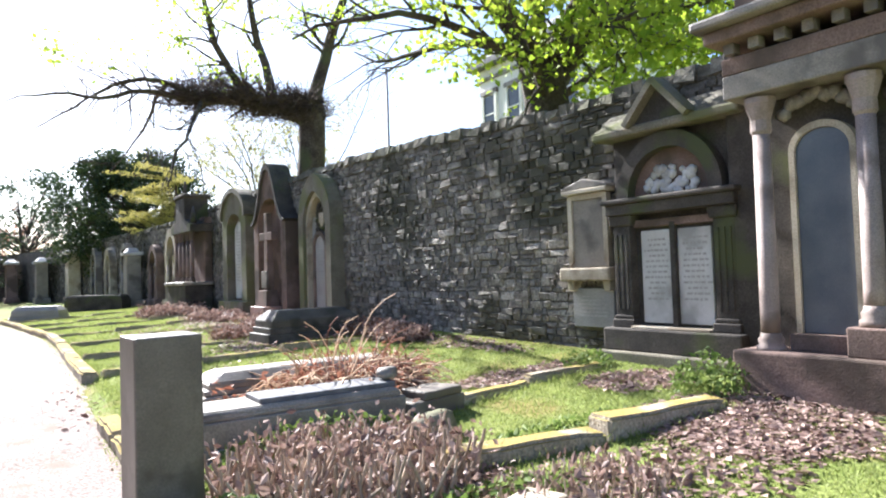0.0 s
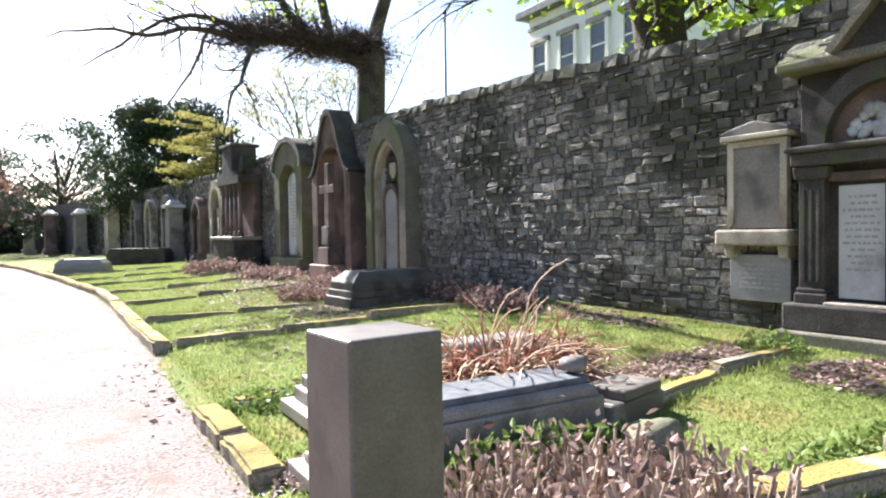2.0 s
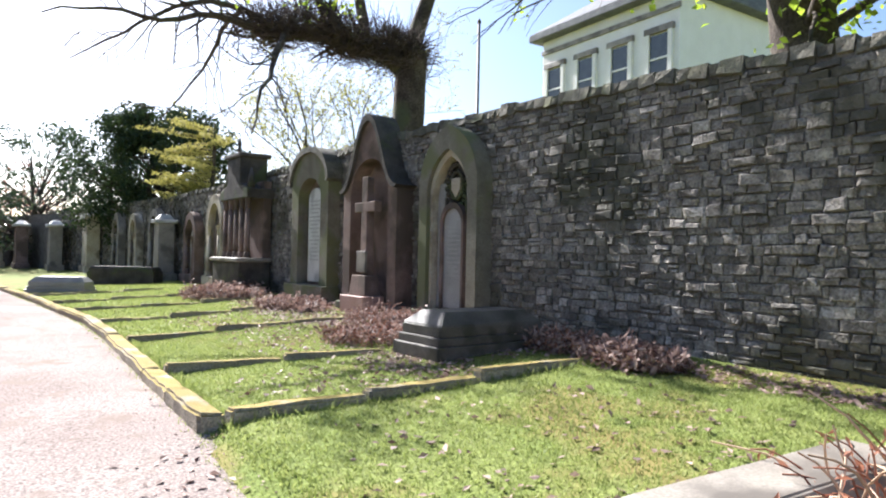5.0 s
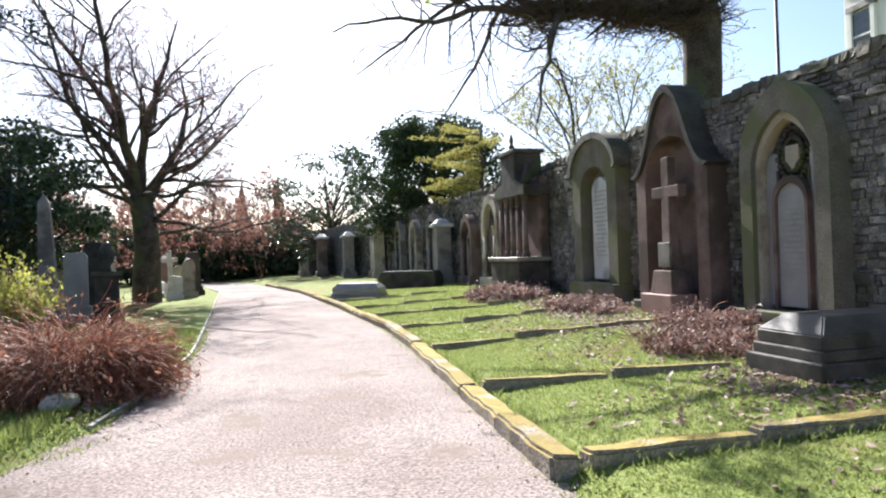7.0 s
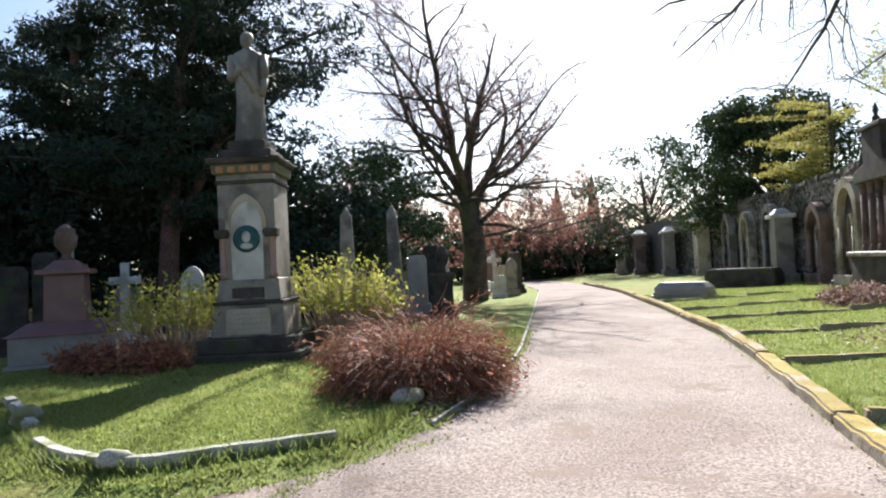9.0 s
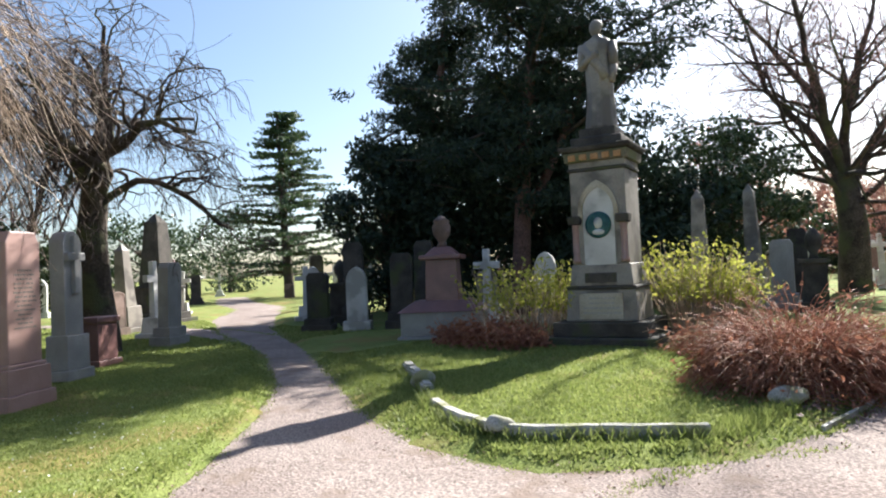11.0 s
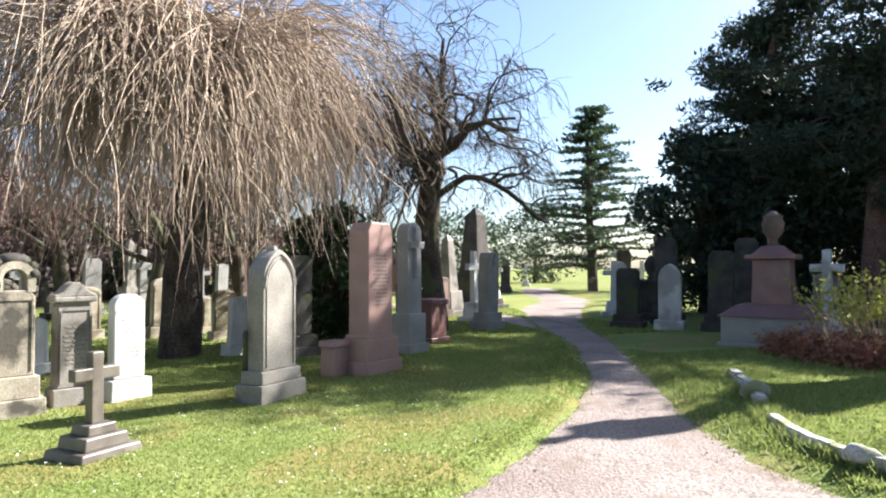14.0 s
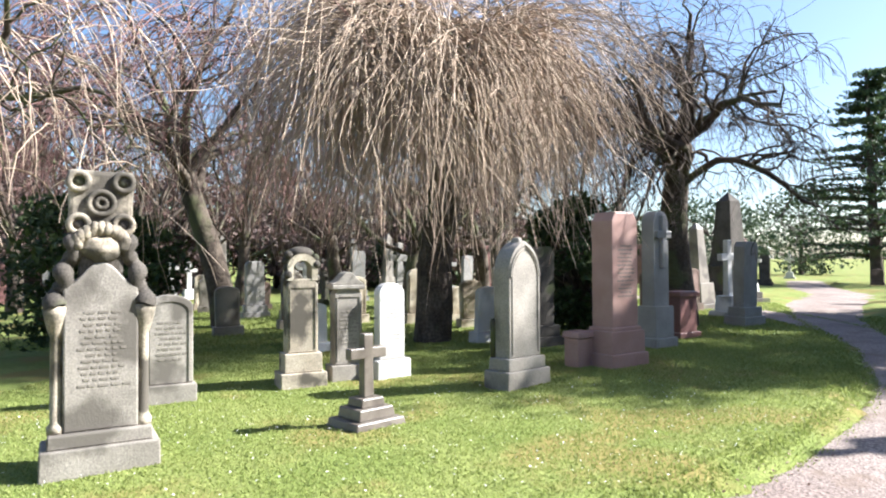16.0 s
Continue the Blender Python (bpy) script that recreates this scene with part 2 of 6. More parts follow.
def dist_lines(x, y, lines):
    best = np.full(np.shape(x), 1e9)
    for line in lines:
        for (ax, ay), (bx, by) in zip(line, line[1:]):
            t = np.clip(((x - ax) * (bx - ax) + (y - ay) * (by - ay)) / ((bx - ax) ** 2 + (by - ay) ** 2), 0, 1)
            best = np.minimum(best, np.hypot(x - ax - t * (bx - ax), y - ay - t * (by - ay)))
    return best


YS = [float(v) for v in np.arange(-30, 91, 2.0)]
MAIN_R = [(float(XR(v)), v) for v in YS]
MAIN_L = [(float(XL(v)), v) for v in YS]
MAIN_POLY = MAIN_R + MAIN_L[::-1]
FORK_POLY = FORK_R + FORK_L[::-1]
SIDE_POLY = SIDE_R + SIDE_L[::-1]


def on_path(x, y):
    return ((x < XR(y)) & (x > XL(y))) | in_poly(x, y, FORK_POLY) | in_poly(x, y, SIDE_POLY)


def path_dist(x, y):
    """Metres from the nearest path's edge, negative on a path."""
    d = dist_lines(x, y, [MAIN_R, MAIN_L, FORK_R, FORK_L, SIDE_R, SIDE_L])
    return np.where(on_path(x, y), -d, d)


def level(y):
    return np.clip(0.02 * np.asarray(y, float), 0, 0.2)


def ground_z(x, y, raw=False):
    x, y = np.asarray(x, float), np.asarray(y, float)
    d = path_dist(x, y)
    s = np.clip((d + 0.02) / 0.25, 0, 1)
    s = s * s * (3 - 2 * s)
    right = np.clip((x - XR(y)) / 5.4, 0, 1)
    rise = np.where(x > XR(y), 0.05 + 0.25 * right, 0.07)
    z = level(y) + s * rise + (0 if not raw else -0.05 * (d < -0.12))
    return z + np.where(d > 0.3, 0.018 * np.sin(x * 1.7 + 0.6 * y) * np.cos(y * 1.3 - 0.4 * x), 0)


def gz(x, y):
    return float(ground_z(x, y))


# ---- building helpers ----


def part(name, bm, mat, parent=None, label="", smooth=False):
    """Links a bmesh as one mesh object under a thing or a part."""
    me = bpy.data.meshes.new(name)
    bmesh.ops.recalc_face_normals(bm, faces=bm.faces)
    bm.to_mesh(me)
    bm.free()
    if smooth:
        me.polygons.foreach_set("use_smooth", [True] * len(me.polygons))
    me.materials.append(M[mat] if isinstance(mat, str) else mat)
    ob = new(name, me)
    ob.parent = parent
    return tagged(ob, label)


def thing(name, x, y, z, rz=0, label="", category="", group="", kind=""):
    ob = new(name)
    ob.empty_display_size = 0.1
    ob.matrix_basis = pose(x, y, z, 0, 0, rz)
    return tagged(ob, label, category, group, kind)


def array_mesh(name, verts, faces, mat, parent=None, smooth=False):
    verts, faces = np.asarray(verts, np.float32), np.asarray(faces, np.int32)
    me = bpy.data.meshes.new(name)
    k = faces.shape[1]
    me.vertices.add(len(verts))
    me.vertices.foreach_set("co", verts.ravel())
    me.loops.add(faces.size)
    me.loops.foreach_set("vertex_index", faces.ravel())
    me.polygons.add(len(faces))
    me.polygons.foreach_set("loop_start", np.arange(len(faces), dtype=np.int32) * k)
    me.update(calc_edges=True)
    me.polygons.foreach_set("use_smooth", np.full(len(faces), smooth))
    me.materials.append(M[mat])
    ob = new(name, me)
    ob.parent = parent
    return ob


def wobble(bm, amount, scale=3.0, seed=0.0):
    for v in bm.verts:
        v.co += noise.noise_vector(v.co * scale + Vector((seed, seed * 2, 0))) * amount


def box(name, parent, mat, at, size, bev=0.012, taper=1.0, label="", worn=0.0, taper_y=None):
    """A block standing at 'at' (its base's middle), its top scaled by taper."""
    bm = bmesh.new()
    bmesh.ops.create_cube(bm, size=1)
    ty = taper if taper_y is None else taper_y
    for v in bm.verts:
        top = v.co.z > 0
        v.co.x *= size[0] * (taper if top else 1)
        v.co.y *= size[1] * (ty if top else 1)
        v.co.z = (v.co.z + 0.5) * size[2]
        v.co += Vector(at)
    if bev:
        bmesh.ops.bevel(bm, geom=bm.edges[:], offset=bev, segments=2, affect='EDGES', profile=0.5)
    if worn:
        bmesh.ops.subdivide_edges(bm, edges=[e for e in bm.edges if e.calc_length() > 0.12], cuts=3, use_grid_fill=True)
        wobble(bm, worn, 4.0, at[0] + at[1])
    return part(name, bm, mat, parent, label)


def prism(name, parent, mat, outline, y0, y1, bev=0.01, label=""):
    """An outline in x and z, run from depth y0 to y1."""
    bm = bmesh.new()
    f = bm.faces.new([bm.verts.new((x, y0, z)) for x, z in outline])
    new_geo = bmesh.ops.extrude_face_region(bm, geom=[f])["geom"]
    for v in new_geo:
        if isinstance(v, bmesh.types.BMVert):
            v.co.y = y1
    bm.normal_update()
    if bev:
        bmesh.ops.bevel(bm, geom=[e for e in bm.edges if abs(e.verts[0].co.y - e.verts[1].co.y) < 1e-6], offset=bev, segments=2, affect='EDGES', profile=0.5)
    return part(name, bm, mat, parent, label)


def ring(name, parent, mat, outer, inner, y0, y1, label=""):
    """A frame between two outlines of as many points, open at its foot or closed."""
    bm = bmesh.new()
    rows = [[bm.verts.new((x, y, z)) for x, z in line] for line, y in ((outer, y0), (inner, y0), (inner, y1), (outer, y1))]
    n = len(outer)
    for a, b in zip(rows, rows[1:] + rows[:1]):
        for i in range(n - 1):
            bm.faces.new((a[i], a[i + 1], b[i + 1], b[i]))
    for i in (0, n - 1):
        bm.faces.new([r[i] for r in rows])
    return part(name, bm, mat, parent, label)


def lathe(name, parent, mat, profile, at=(0, 0, 0), segs=20, label="", smooth=True):
    bm = bmesh.new()
    rings = []
    for r, z in profile:
        rings.append([bm.verts.new((at[0] + r * math.cos(2 * math.pi * i / segs), at[1] + r * math.sin(2 * math.pi * i / segs), at[2] + z)) for i in range(segs)])
    for a, b in zip(rings, rings[1:]):
        for i in range(segs):
            bm.faces.new((a[i], a[(i + 1) % segs], b[(i + 1) % segs], b[i]))
    bm.faces.new(rings[0][::-1])
    bm.faces.new(rings[-1])
    return part(name, bm, mat, parent, label, smooth)


def pointed(w, h, spring, n=9):
    """A pointed arch's outline from foot to foot: (x, z)."""
    rise = h - spring
    big = (w * w / 4 + rise * rise) / w
    end = math.atan2(rise, big - w / 2)
    pts = [(-w / 2, 0.0)]
    for i in range(n):
        a = end * i / (n - 1)
        pts.append((-w / 2 + big - big * math.cos(a), spring + big * math.sin(a)))
    pts[-1] = (0.0, h)
    return pts + [(-x, z) for x, z in pts[-2::-1]]


def rounded(w, h, spring, n=9):
    pts = [(-w / 2, 0.0)]
    rise = h - spring
    for i in range(n):
        a = i / (n - 1) * math.pi / 2
        pts.append((-w / 2 * math.cos(a), spring + rise * math.sin(a)))
    return pts + [(-x, z) for x, z in pts[-2::-1]]


def ogee(w, h, spring, n=9):
    pts = [(-w / 2, 0.0)]
    rise = h - spring
    for i in range(n):
        a = i / (n - 1)
        pts.append((-w / 2 * (1 - a), spring + rise * (a + 0.13 * math.sin(2 * math.pi * a) * (-1))))
    return pts + [(-x, z) for x, z in pts[-2::-1]]


def lifted(outline, dz, dx=0.0):
    return [(x + dx, z + dz) for x, z in outline]


def text_lines(parent, x0, x1, z0, z1, y, rows, mat="lettering", seed=1):
    """Worn lines of lettering that cannot be read: thin broken bars."""
    rng = random.Random(seed)
    bm = bmesh.new()
    step = (z1 - z0) / rows
    for r in range(rows):
        z = z1 - (r + 0.5) * step
        half = (x1 - x0) / 2 * rng.uniform(0.55, 1.0)
        x = (x0 + x1) / 2 - half
        while x < (x0 + x1) / 2 + half:
            w = rng.uniform(0.02, 0.07)
            m = Matrix.Translation((x + w / 2, y, z)) @ Matrix.Diagonal((w, 0.004, step * 0.4, 1))
            bmesh.ops.create_cube(bm, size=1, matrix=m)
            x += w + rng.uniform(0.012, 0.025)
    return tagged(part("lettering", bm, mat, parent, "worn engraved lines"), kind="stuff")


def tube_arrays(lines, sides=5):
    """Verts and quads of tubes along polylines [(points, radii)]."""
    vs, fs, base = [], [], 0
    ang = np.arange(sides) * 2 * np.pi / sides
    ca, sa = np.cos(ang)[None, :, None], np.sin(ang)[None, :, None]
    q = np.arange(sides)
    for p, r in lines:
        p, r = np.asarray(p, float), np.asarray(r, float)
        k = len(p)
        t = np.gradient(p, axis=0)
        t /= np.linalg.norm(t, axis=1, keepdims=True) + 1e-9
        ref = np.array([0.31, 0.95, 0.05]) if abs(t[0, 1]) < 0.8 else np.array([0.95, 0.1, 0.3])
        u = np.cross(t, ref)
        u /= np.linalg.norm(u, axis=1, keepdims=True) + 1e-9
        w = np.cross(t, u)
        vs.append((p[:, None, :] + r[:, None, None] * (u[:, None, :] * ca + w[:, None, :] * sa)).reshape(-1, 3))
        i = np.arange(k - 1)[:, None] * sides + base
        fs.append(np.stack([i + q, i + (q + 1) % sides, i + sides + (q + 1) % sides, i + sides + q], -1).reshape(-1, 4))
        base += k * sides
    return np.concatenate(vs), np.concatenate(fs)


def tubes(name, lines, mat, parent=None, sides=5, smooth=True, label=""):
    v, f = tube_arrays(lines, sides)
    return tagged(array_mesh(name, v, f, mat, parent, smooth), label)


def leaves(name, pts, size, mat, parent=None, rng=None, aspect=0.55, flat=0.0, per=1, spread=0.0, label=""):
    """Small four-cornered leaves at points, turned at random; flat presses them to the ground."""
    rng = rng or np.random.RandomState(1)
    pts = np.repeat(np.asarray(pts, float), per, axis=0)
    n = len(pts)
    if spread:
        pts = pts + rng.normal(0, spread, (n, 3))
    a = rng.normal(size=(n, 3))
    a[:, 2] *= 1 - flat
    a /= np.linalg.norm(a, axis=1, keepdims=True)
    b = rng.normal(size=(n, 3))
    b[:, 2] *= 1 - flat
    b -= (a * b).sum(1, keepdims=True) * a
    b /= np.linalg.norm(b, axis=1, keepdims=True) + 1e-9
    s = size * rng.uniform(0.6, 1.35, (n, 1))
    c = np.cross(a, b) * s * 0.18
    v = np.stack([pts - a * s, pts + b * s * aspect + c, pts + a * s, pts - b * s * aspect + c], 1).reshape(-1, 3)
    f = np.arange(n * 4).reshape(-1, 4)
    return tagged(array_mesh(name, v, f, mat, parent), label)


def unit(v):
    return v / (np.linalg.norm(v) + 1e-9)


def branch(rng, p, d, length, r0, r1, n=6, bend=0.15, pull=(0, 0, 0)):
    """A crooked polyline from p along d, pulled by a steady force."""
    pts, step = [np.array(p, float)], length / n
    d = unit(np.array(d, float))
    for _ in range(n):
        d = unit(d + rng.normal(0, bend, 3) + np.array(pull))
        pts.append(pts[-1] + d * step)
    return np.array(pts), np.linspace(r0, r1, n + 1)


def sprout(rng, line, count, length, spread, lo=0.3, hi=1.0, n=5, bend=0.18, pull=(0, 0, 0), thin=0.55, shrink=0.5, rmin=0.006):
    """Side branches along a branch."""
    pts, rad = line
    out = []
    for _ in range(count):
        t = rng.uniform(lo, hi) * (len(pts) - 1)
        i = min(int(t), len(pts) - 2)
        p = pts[i] + (pts[i + 1] - pts[i]) * (t - i)
        d = unit(pts[i + 1] - pts[i])
        side = unit(np.cross(d, rng.normal(size=3)))
        r = max(rad[i] * thin, rmin)
        out.append(branch(rng, p, d * math.cos(spread) + side * math.sin(spread) * rng.uniform(0.7, 1.2), length * rng.uniform(0.55, 1.2) * (1.15 - 0.5 * t / len(pts)), r, max(r * shrink * 0.5, rmin * 0.6), n, bend, pull))
    return out


# ---- ground and paths ----


def steps(*spans):
    out = []
    for a, b, s in spans:
        out.extend(np.arange(a, b, s).tolist())
    return np.array(out)


gx = steps((-2000, -200, 300), (-200, -60, 20), (-60, -24, 1.5), (-24, 8, 0.22), (8, 60, 2.5), (60, 200, 20), (200, 2001, 300))
gy = steps((-2000, -200, 300), (-200, -30, 20), (-30, -4, 1.5), (-4, 30, 0.22), (30, 90, 1.5), (90, 200, 20), (200, 2001, 300))
X, Y = np.meshgrid(gx, gy, indexing="ij")
Z = ground_z(X, Y, True)
nx, ny = X.shape
idx = np.arange(nx * ny).reshape(nx, ny)
quads = np.stack([idx[:-1, :-1], idx[1:, :-1], idx[1:, 1:], idx[:-1, 1:]], -1).reshape(-1, 4)
tagged(array_mesh("ground", np.stack([X, Y, Z], -1).reshape(-1, 3), quads, "grass_ground", smooth=True), "mown spring lawn between the graves", "ground", kind="structure")


def path_strip(name, left, right, rows, lift, label):
    """A gravel surface between two edges, with ragged borders."""
    def resample(line):
        line = np.array(line)
        s = np.concatenate([[0], np.cumsum(np.linalg.norm(np.diff(line, axis=0), axis=1))])
        t = np.linspace(0, s[-1], rows)
        return np.stack([np.interp(t, s, line[:, 0]), np.interp(t, s, line[:, 1])], -1)
    a, b = resample(left), resample(right)
    cols = 9
    v = []
    rng = np.random.RandomState(3)
    ja, jb = rng.normal(0, 0.035, rows), rng.normal(0, 0.035, rows)
    for i in range(rows):
        w = unit(b[i] - a[i])
        for j in range(cols):
            f = j / (cols - 1)
            p = a[i] - w * (0.05 + ja[i]) + (b[i] - a[i] + w * (0.1 + ja[i] + jb[i])) * f
            v.append((p[0], p[1], float(level(p[1])) + lift + 0.02 * math.sin(math.pi * f)))
    i = np.arange(rows * cols).reshape(rows, cols)
    f = np.stack([i[:-1, :-1], i[:-1, 1:], i[1:, 1:], i[1:, :-1]], -1).reshape(-1, 4)
    return tagged(array_mesh(name, v, f, "gravel", smooth=True), label, "path", kind="structure")


path_strip("path_1", MAIN_L, MAIN_R, 360, 0.006, "pale pinkish gravel cemetery drive")
path_strip("path_2", FORK_L, FORK_R, 150, 0.0, "narrower gravel path forking between the graves")
path_strip("path_3", SIDE_L, SIDE_R, 60, -0.005, "gravel side path crossing the lawn")

# thin stone edging along the drive and the fork
for nm, line in (("path_edging", [(float(XL(v)) - 0.03, v) for v in np.arange(12.0, 44, 1.0)]),):
    pts = np.array([(x, y, float(level(y)) + 0.005) for x, y in line])
    bm = bmesh.new()
    for a, b in zip(pts, pts[1:]):
        m = Matrix.Translation((a + b) / 2) @ Matrix.Rotation(math.atan2(b[1] - a[1], b[0] - a[0]), 4, 'Z') @ Matrix.Diagonal((float(np.linalg.norm(b - a)) - 0.01, 0.035, 0.10, 1))
        bmesh.ops.create_cube(bm, size=1, matrix=m)
    tagged(part(nm, bm, "white_kerb"), "thin pale stone edging half sunk in turf", "edging", kind="structure")

# ---- the boundary wall ----


def wall_top(y):
    return lerp_table(y, [(-30, 3.5), (6.5, 3.6), (11, 3.82), (13, 3.88), (20, 3.9), (30, 3.72), (45, 3.6), (70, 3.6)])


wall = tagged(new("wall_east"), "tall rubble boundary wall of dark grey stone", "wall", kind="structure")
bm = bmesh.new()
prev = None
for y in np.arange(-30, 66, 1.0):
    x = float(WX(y))
    cur = [bm.verts.new((x + a, y, z)) for a, z in ((0.008, -0.3), (0.008, float(wall_top(y))), (0.55, float(wall_top(y))), (0.55, -0.3))]
    if prev:
        for i in range(4):
            bm.faces.new((prev[i], prev[(i + 1) % 4], cur[(i + 1) % 4], cur[i]))
    else:
        bm.faces.new(cur)
    prev = cur
bm.faces.new(prev)
part("wall_core", bm, "mortar", wall, "dark mortar bed")

STONES = []
for k in range(14):
    bm = bmesh.new()
    bmesh.ops.create_cube(bm, size=1)
    rr = random.Random(k)
    for v in bm.verts:
        if v.co.x < 0:
            v.co += Vector((rr.uniform(-0.15, 0.25), rr.uniform(-0.07, 0.07), rr.uniform(-0.11, 0.11)))
        else:
            v.co.y *= 0.95
    bmesh.ops.bevel(bm, geom=[e for e in bm.edges if min(v.co.x for v in e.verts) < 0.1 and max(v.co.x for v in e.verts) < 0.3], offset=0.09, segments=1, affect='EDGES')
    me = bpy.data.meshes.new("rubble_stone")
    bm.to_mesh(me)
    bm.free()
    me.materials.append(M["rubble"])
    STONES.append(me)


def stone_arrays(me):
    v = np.empty(len(me.vertices) * 3, np.float32)
    me.vertices.foreach_get("co", v)
    me.calc_loop_triangles()
    f = np.empty(len(me.loop_triangles) * 3, np.int32)
    me.loop_triangles.foreach_get("vertices", f)
    return v.reshape(-1, 3), f.reshape(-1, 3)


STONE_ARR = [stone_arrays(me) for me in STONES]
WALL_PARTS = []          # stones near the walker: linked last
rest_v, rest_f, rest_n = [], [], 0
rng = random.Random(5)
z = 0.2
course = 0
while z < 3.95:
    h = rng.uniform(0.07, 0.135)
    y = -3.0 + rng.uniform(0, 0.3)
    while y < 46:
        w = rng.choice((rng.uniform(0.08, 0.2), rng.uniform(0.14, 0.34))) if y < 26 else rng.uniform(0.25, 0.6)
        if z + h < wall_top(y) + 0.02 and not (-2.5 < y < 3.4):
            split = rng.random() < 0.08
            for zz, hh in (((z, h * 0.48), (z + h * 0.5, h * 0.48)) if split else ((z, h),)):
                hv = hh * rng.uniform(0.8, 1.22)
                m = Matrix.Translation((float(WX(y + w / 2)) + 0.015, y + w / 2, zz + hh / 2 + rng.uniform(-0.012, 0.012))) @ Matrix.Rotation(0.055 + rng.uniform(-0.09, 0.07), 4, 'Z') @ Matrix.Rotation(rng.uniform(-0.07, 0.07), 4, 'X') @ Matrix.Diagonal((rng.uniform(0.05, 0.12), w * rng.uniform(0.9, 1.04) - 0.010, hv - 0.010, 1))
                k = rng.randrange(14)
                if 6.7 < y < 9.4 and 0.55 < z < 2.5 and len(WALL_PARTS) < 320:
                    WALL_PARTS.append((k, m))
                else:
                    v, f = STONE_ARR[k]
                    mm = np.array(m)
                    rest_v.append(v @ mm[:3, :3].T + mm[:3, 3])
                    rest_f.append(f + rest_n)
                    rest_n += len(v)
        y += w
    z += h
ob = array_mesh("rubble_facing", np.concatenate(rest_v), np.concatenate(rest_f), "rubble", wall)
tagged(ob, "uneven rubble courses", kind="stuff")

# rounded cope of upright stones along the wall's head
v_all, f_all, n_all = [], [], 0
y = -3.0
while y < 48:
    w = rng.uniform(0.12, 0.3)
    k = rng.randrange(14)
    v, f = STONE_ARR[k]
    hh = rng.uniform(0.13, 0.2)
    m = Matrix.Translation((float(WX(y)) + 0.26, y + w / 2, float(wall_top(y)) + hh / 2 - 0.03)) @ Matrix.Rotation(0.05 + math.radians(90), 4, 'Z') @ Matrix.Rotation(math.radians(-90), 4, 'Y') @ Matrix.Diagonal((hh, 0.62, w - 0.012, 1))
    mm = np.array(m)
    v_all.append(v @ mm[:3, :3].T + mm[:3, 3])
    f_all.append(f + n_all)
    n_all += len(v)
    y += w
tagged(array_mesh("cope", np.concatenate(v_all), np.concatenate(f_all), "cope", wall), "rough mossy cope stones", kind="stuff")

# ---- kerbs of the plots ----


def kerb_run(pts, w=0.16, h=0.2, mat="moss_kerb", label="mossy yellow-green kerb stones along the grass plots", rise=0.065, stone=1.1, seed=0, skip=0.0):
    """One kerb along a line, of separate stones."""
    kerb = tagged(new("kerb"), label, "kerb", "plot kerbs", "structure")
    kerb.matrix_basis = Matrix.Translation((pts[0][0], pts[0][1], gz(*pts[0])))
    rr = random.Random(seed)
    for (ax, ay), (bx, by) in zip(pts, pts[1:]):
        ln = math.hypot(bx - ax, by - ay)
        n = max(1, round(ln / stone))
        for i in range(n):
            if rr.random() < skip:
                continue
            f = (i + 0.5) / n
            x, y = ax + (bx - ax) * f, ay + (by - ay) * f
            bm = bmesh.new()
            bmesh.ops.create_cube(bm, size=1, matrix=Matrix.Diagonal((ln / n - 0.012, w, h, 1)))
            bmesh.ops.bevel(bm, geom=bm.edges[:], offset=0.025, segments=2, affect='EDGES')
            bmesh.ops.subdivide_edges(bm, edges=[e for e in bm.edges if e.calc_length() > 0.3], cuts=5, use_grid_fill=True)
            wobble(bm, 0.022, 5.0, seed + i)
            z = gz(x, y) if mat != "moss_kerb" else max(gz(x + 0.3, y), gz(x, y))
            m = Matrix.Translation((x, y, z + rise - h / 2)) @ Matrix.Rotation(math.atan2(by - ay, bx - ax) + rr.uniform(-0.012, 0.012), 4, 'Z') @ Matrix.Rotation(rr.uniform(-0.015, 0.015), 4, 'Y')
            bm.transform(kerb.matrix_basis.inverted() @ m)
            part("kerb_stone", bm, mat, kerb)
    return kerb


kerb_run([(0.82, 9.75), (0.80, 12.2)], 0.2, 0.28, stone=1.25, seed=1)
kerb_run([(0.80, 12.28), (0.82, 15.7), (0.74, 18.4), (0.05, 24.7), (-1.2, 34.0), (-3.2, 43)], 0.2, 0.26, stone=1.4, seed=2)
kerb_run([(0.78, 5.45), (0.74, 6.95)], 0.2, 0.26, stone=0.8, seed=3)
kerb_run([(0.95, 9.8), (3.4, 9.86), (5.0, 9.95), (5.7, 10.0)], 0.17, 0.18, stone=1.3, seed=4)
for k, (y0, x1, y1) in enumerate([(12.2, 3.5, 12.0), (15.1, 4.9, 15.7), (18.0, 4.5, 18.3), (20.6, 4.6, 20.9), (23.1, 4.2, 23.4), (26.0, 3.4, 26.2)]):
    kerb_run([(float(XR(y0)) + 0.15, y0), (x1, y1)], 0.13, 0.15, rise=0.055, stone=1.3, seed=5 + k)
kerb_run([(2.3, 3.72), (3.6, 3.5), (4.9, 3.42)], 0.24, 0.26, stone=1.3, seed=12, rise=0.1)
kerb_run([(3.3, 5.02), (4.4, 5.28), (5.6, 5.35)], 0.14, 0.16, stone=1.1, seed=13, rise=0.06)
kerb_run([(0.95, 6.95), (1.35, 7.05)], 0.14, 0.16, stone=0.5, seed=14, rise=0.05)
kerb_run([(0.82, 3.0), (0.80, 3.4)], 0.2, 0.2, stone=0.6, seed=15, rise=0.06)

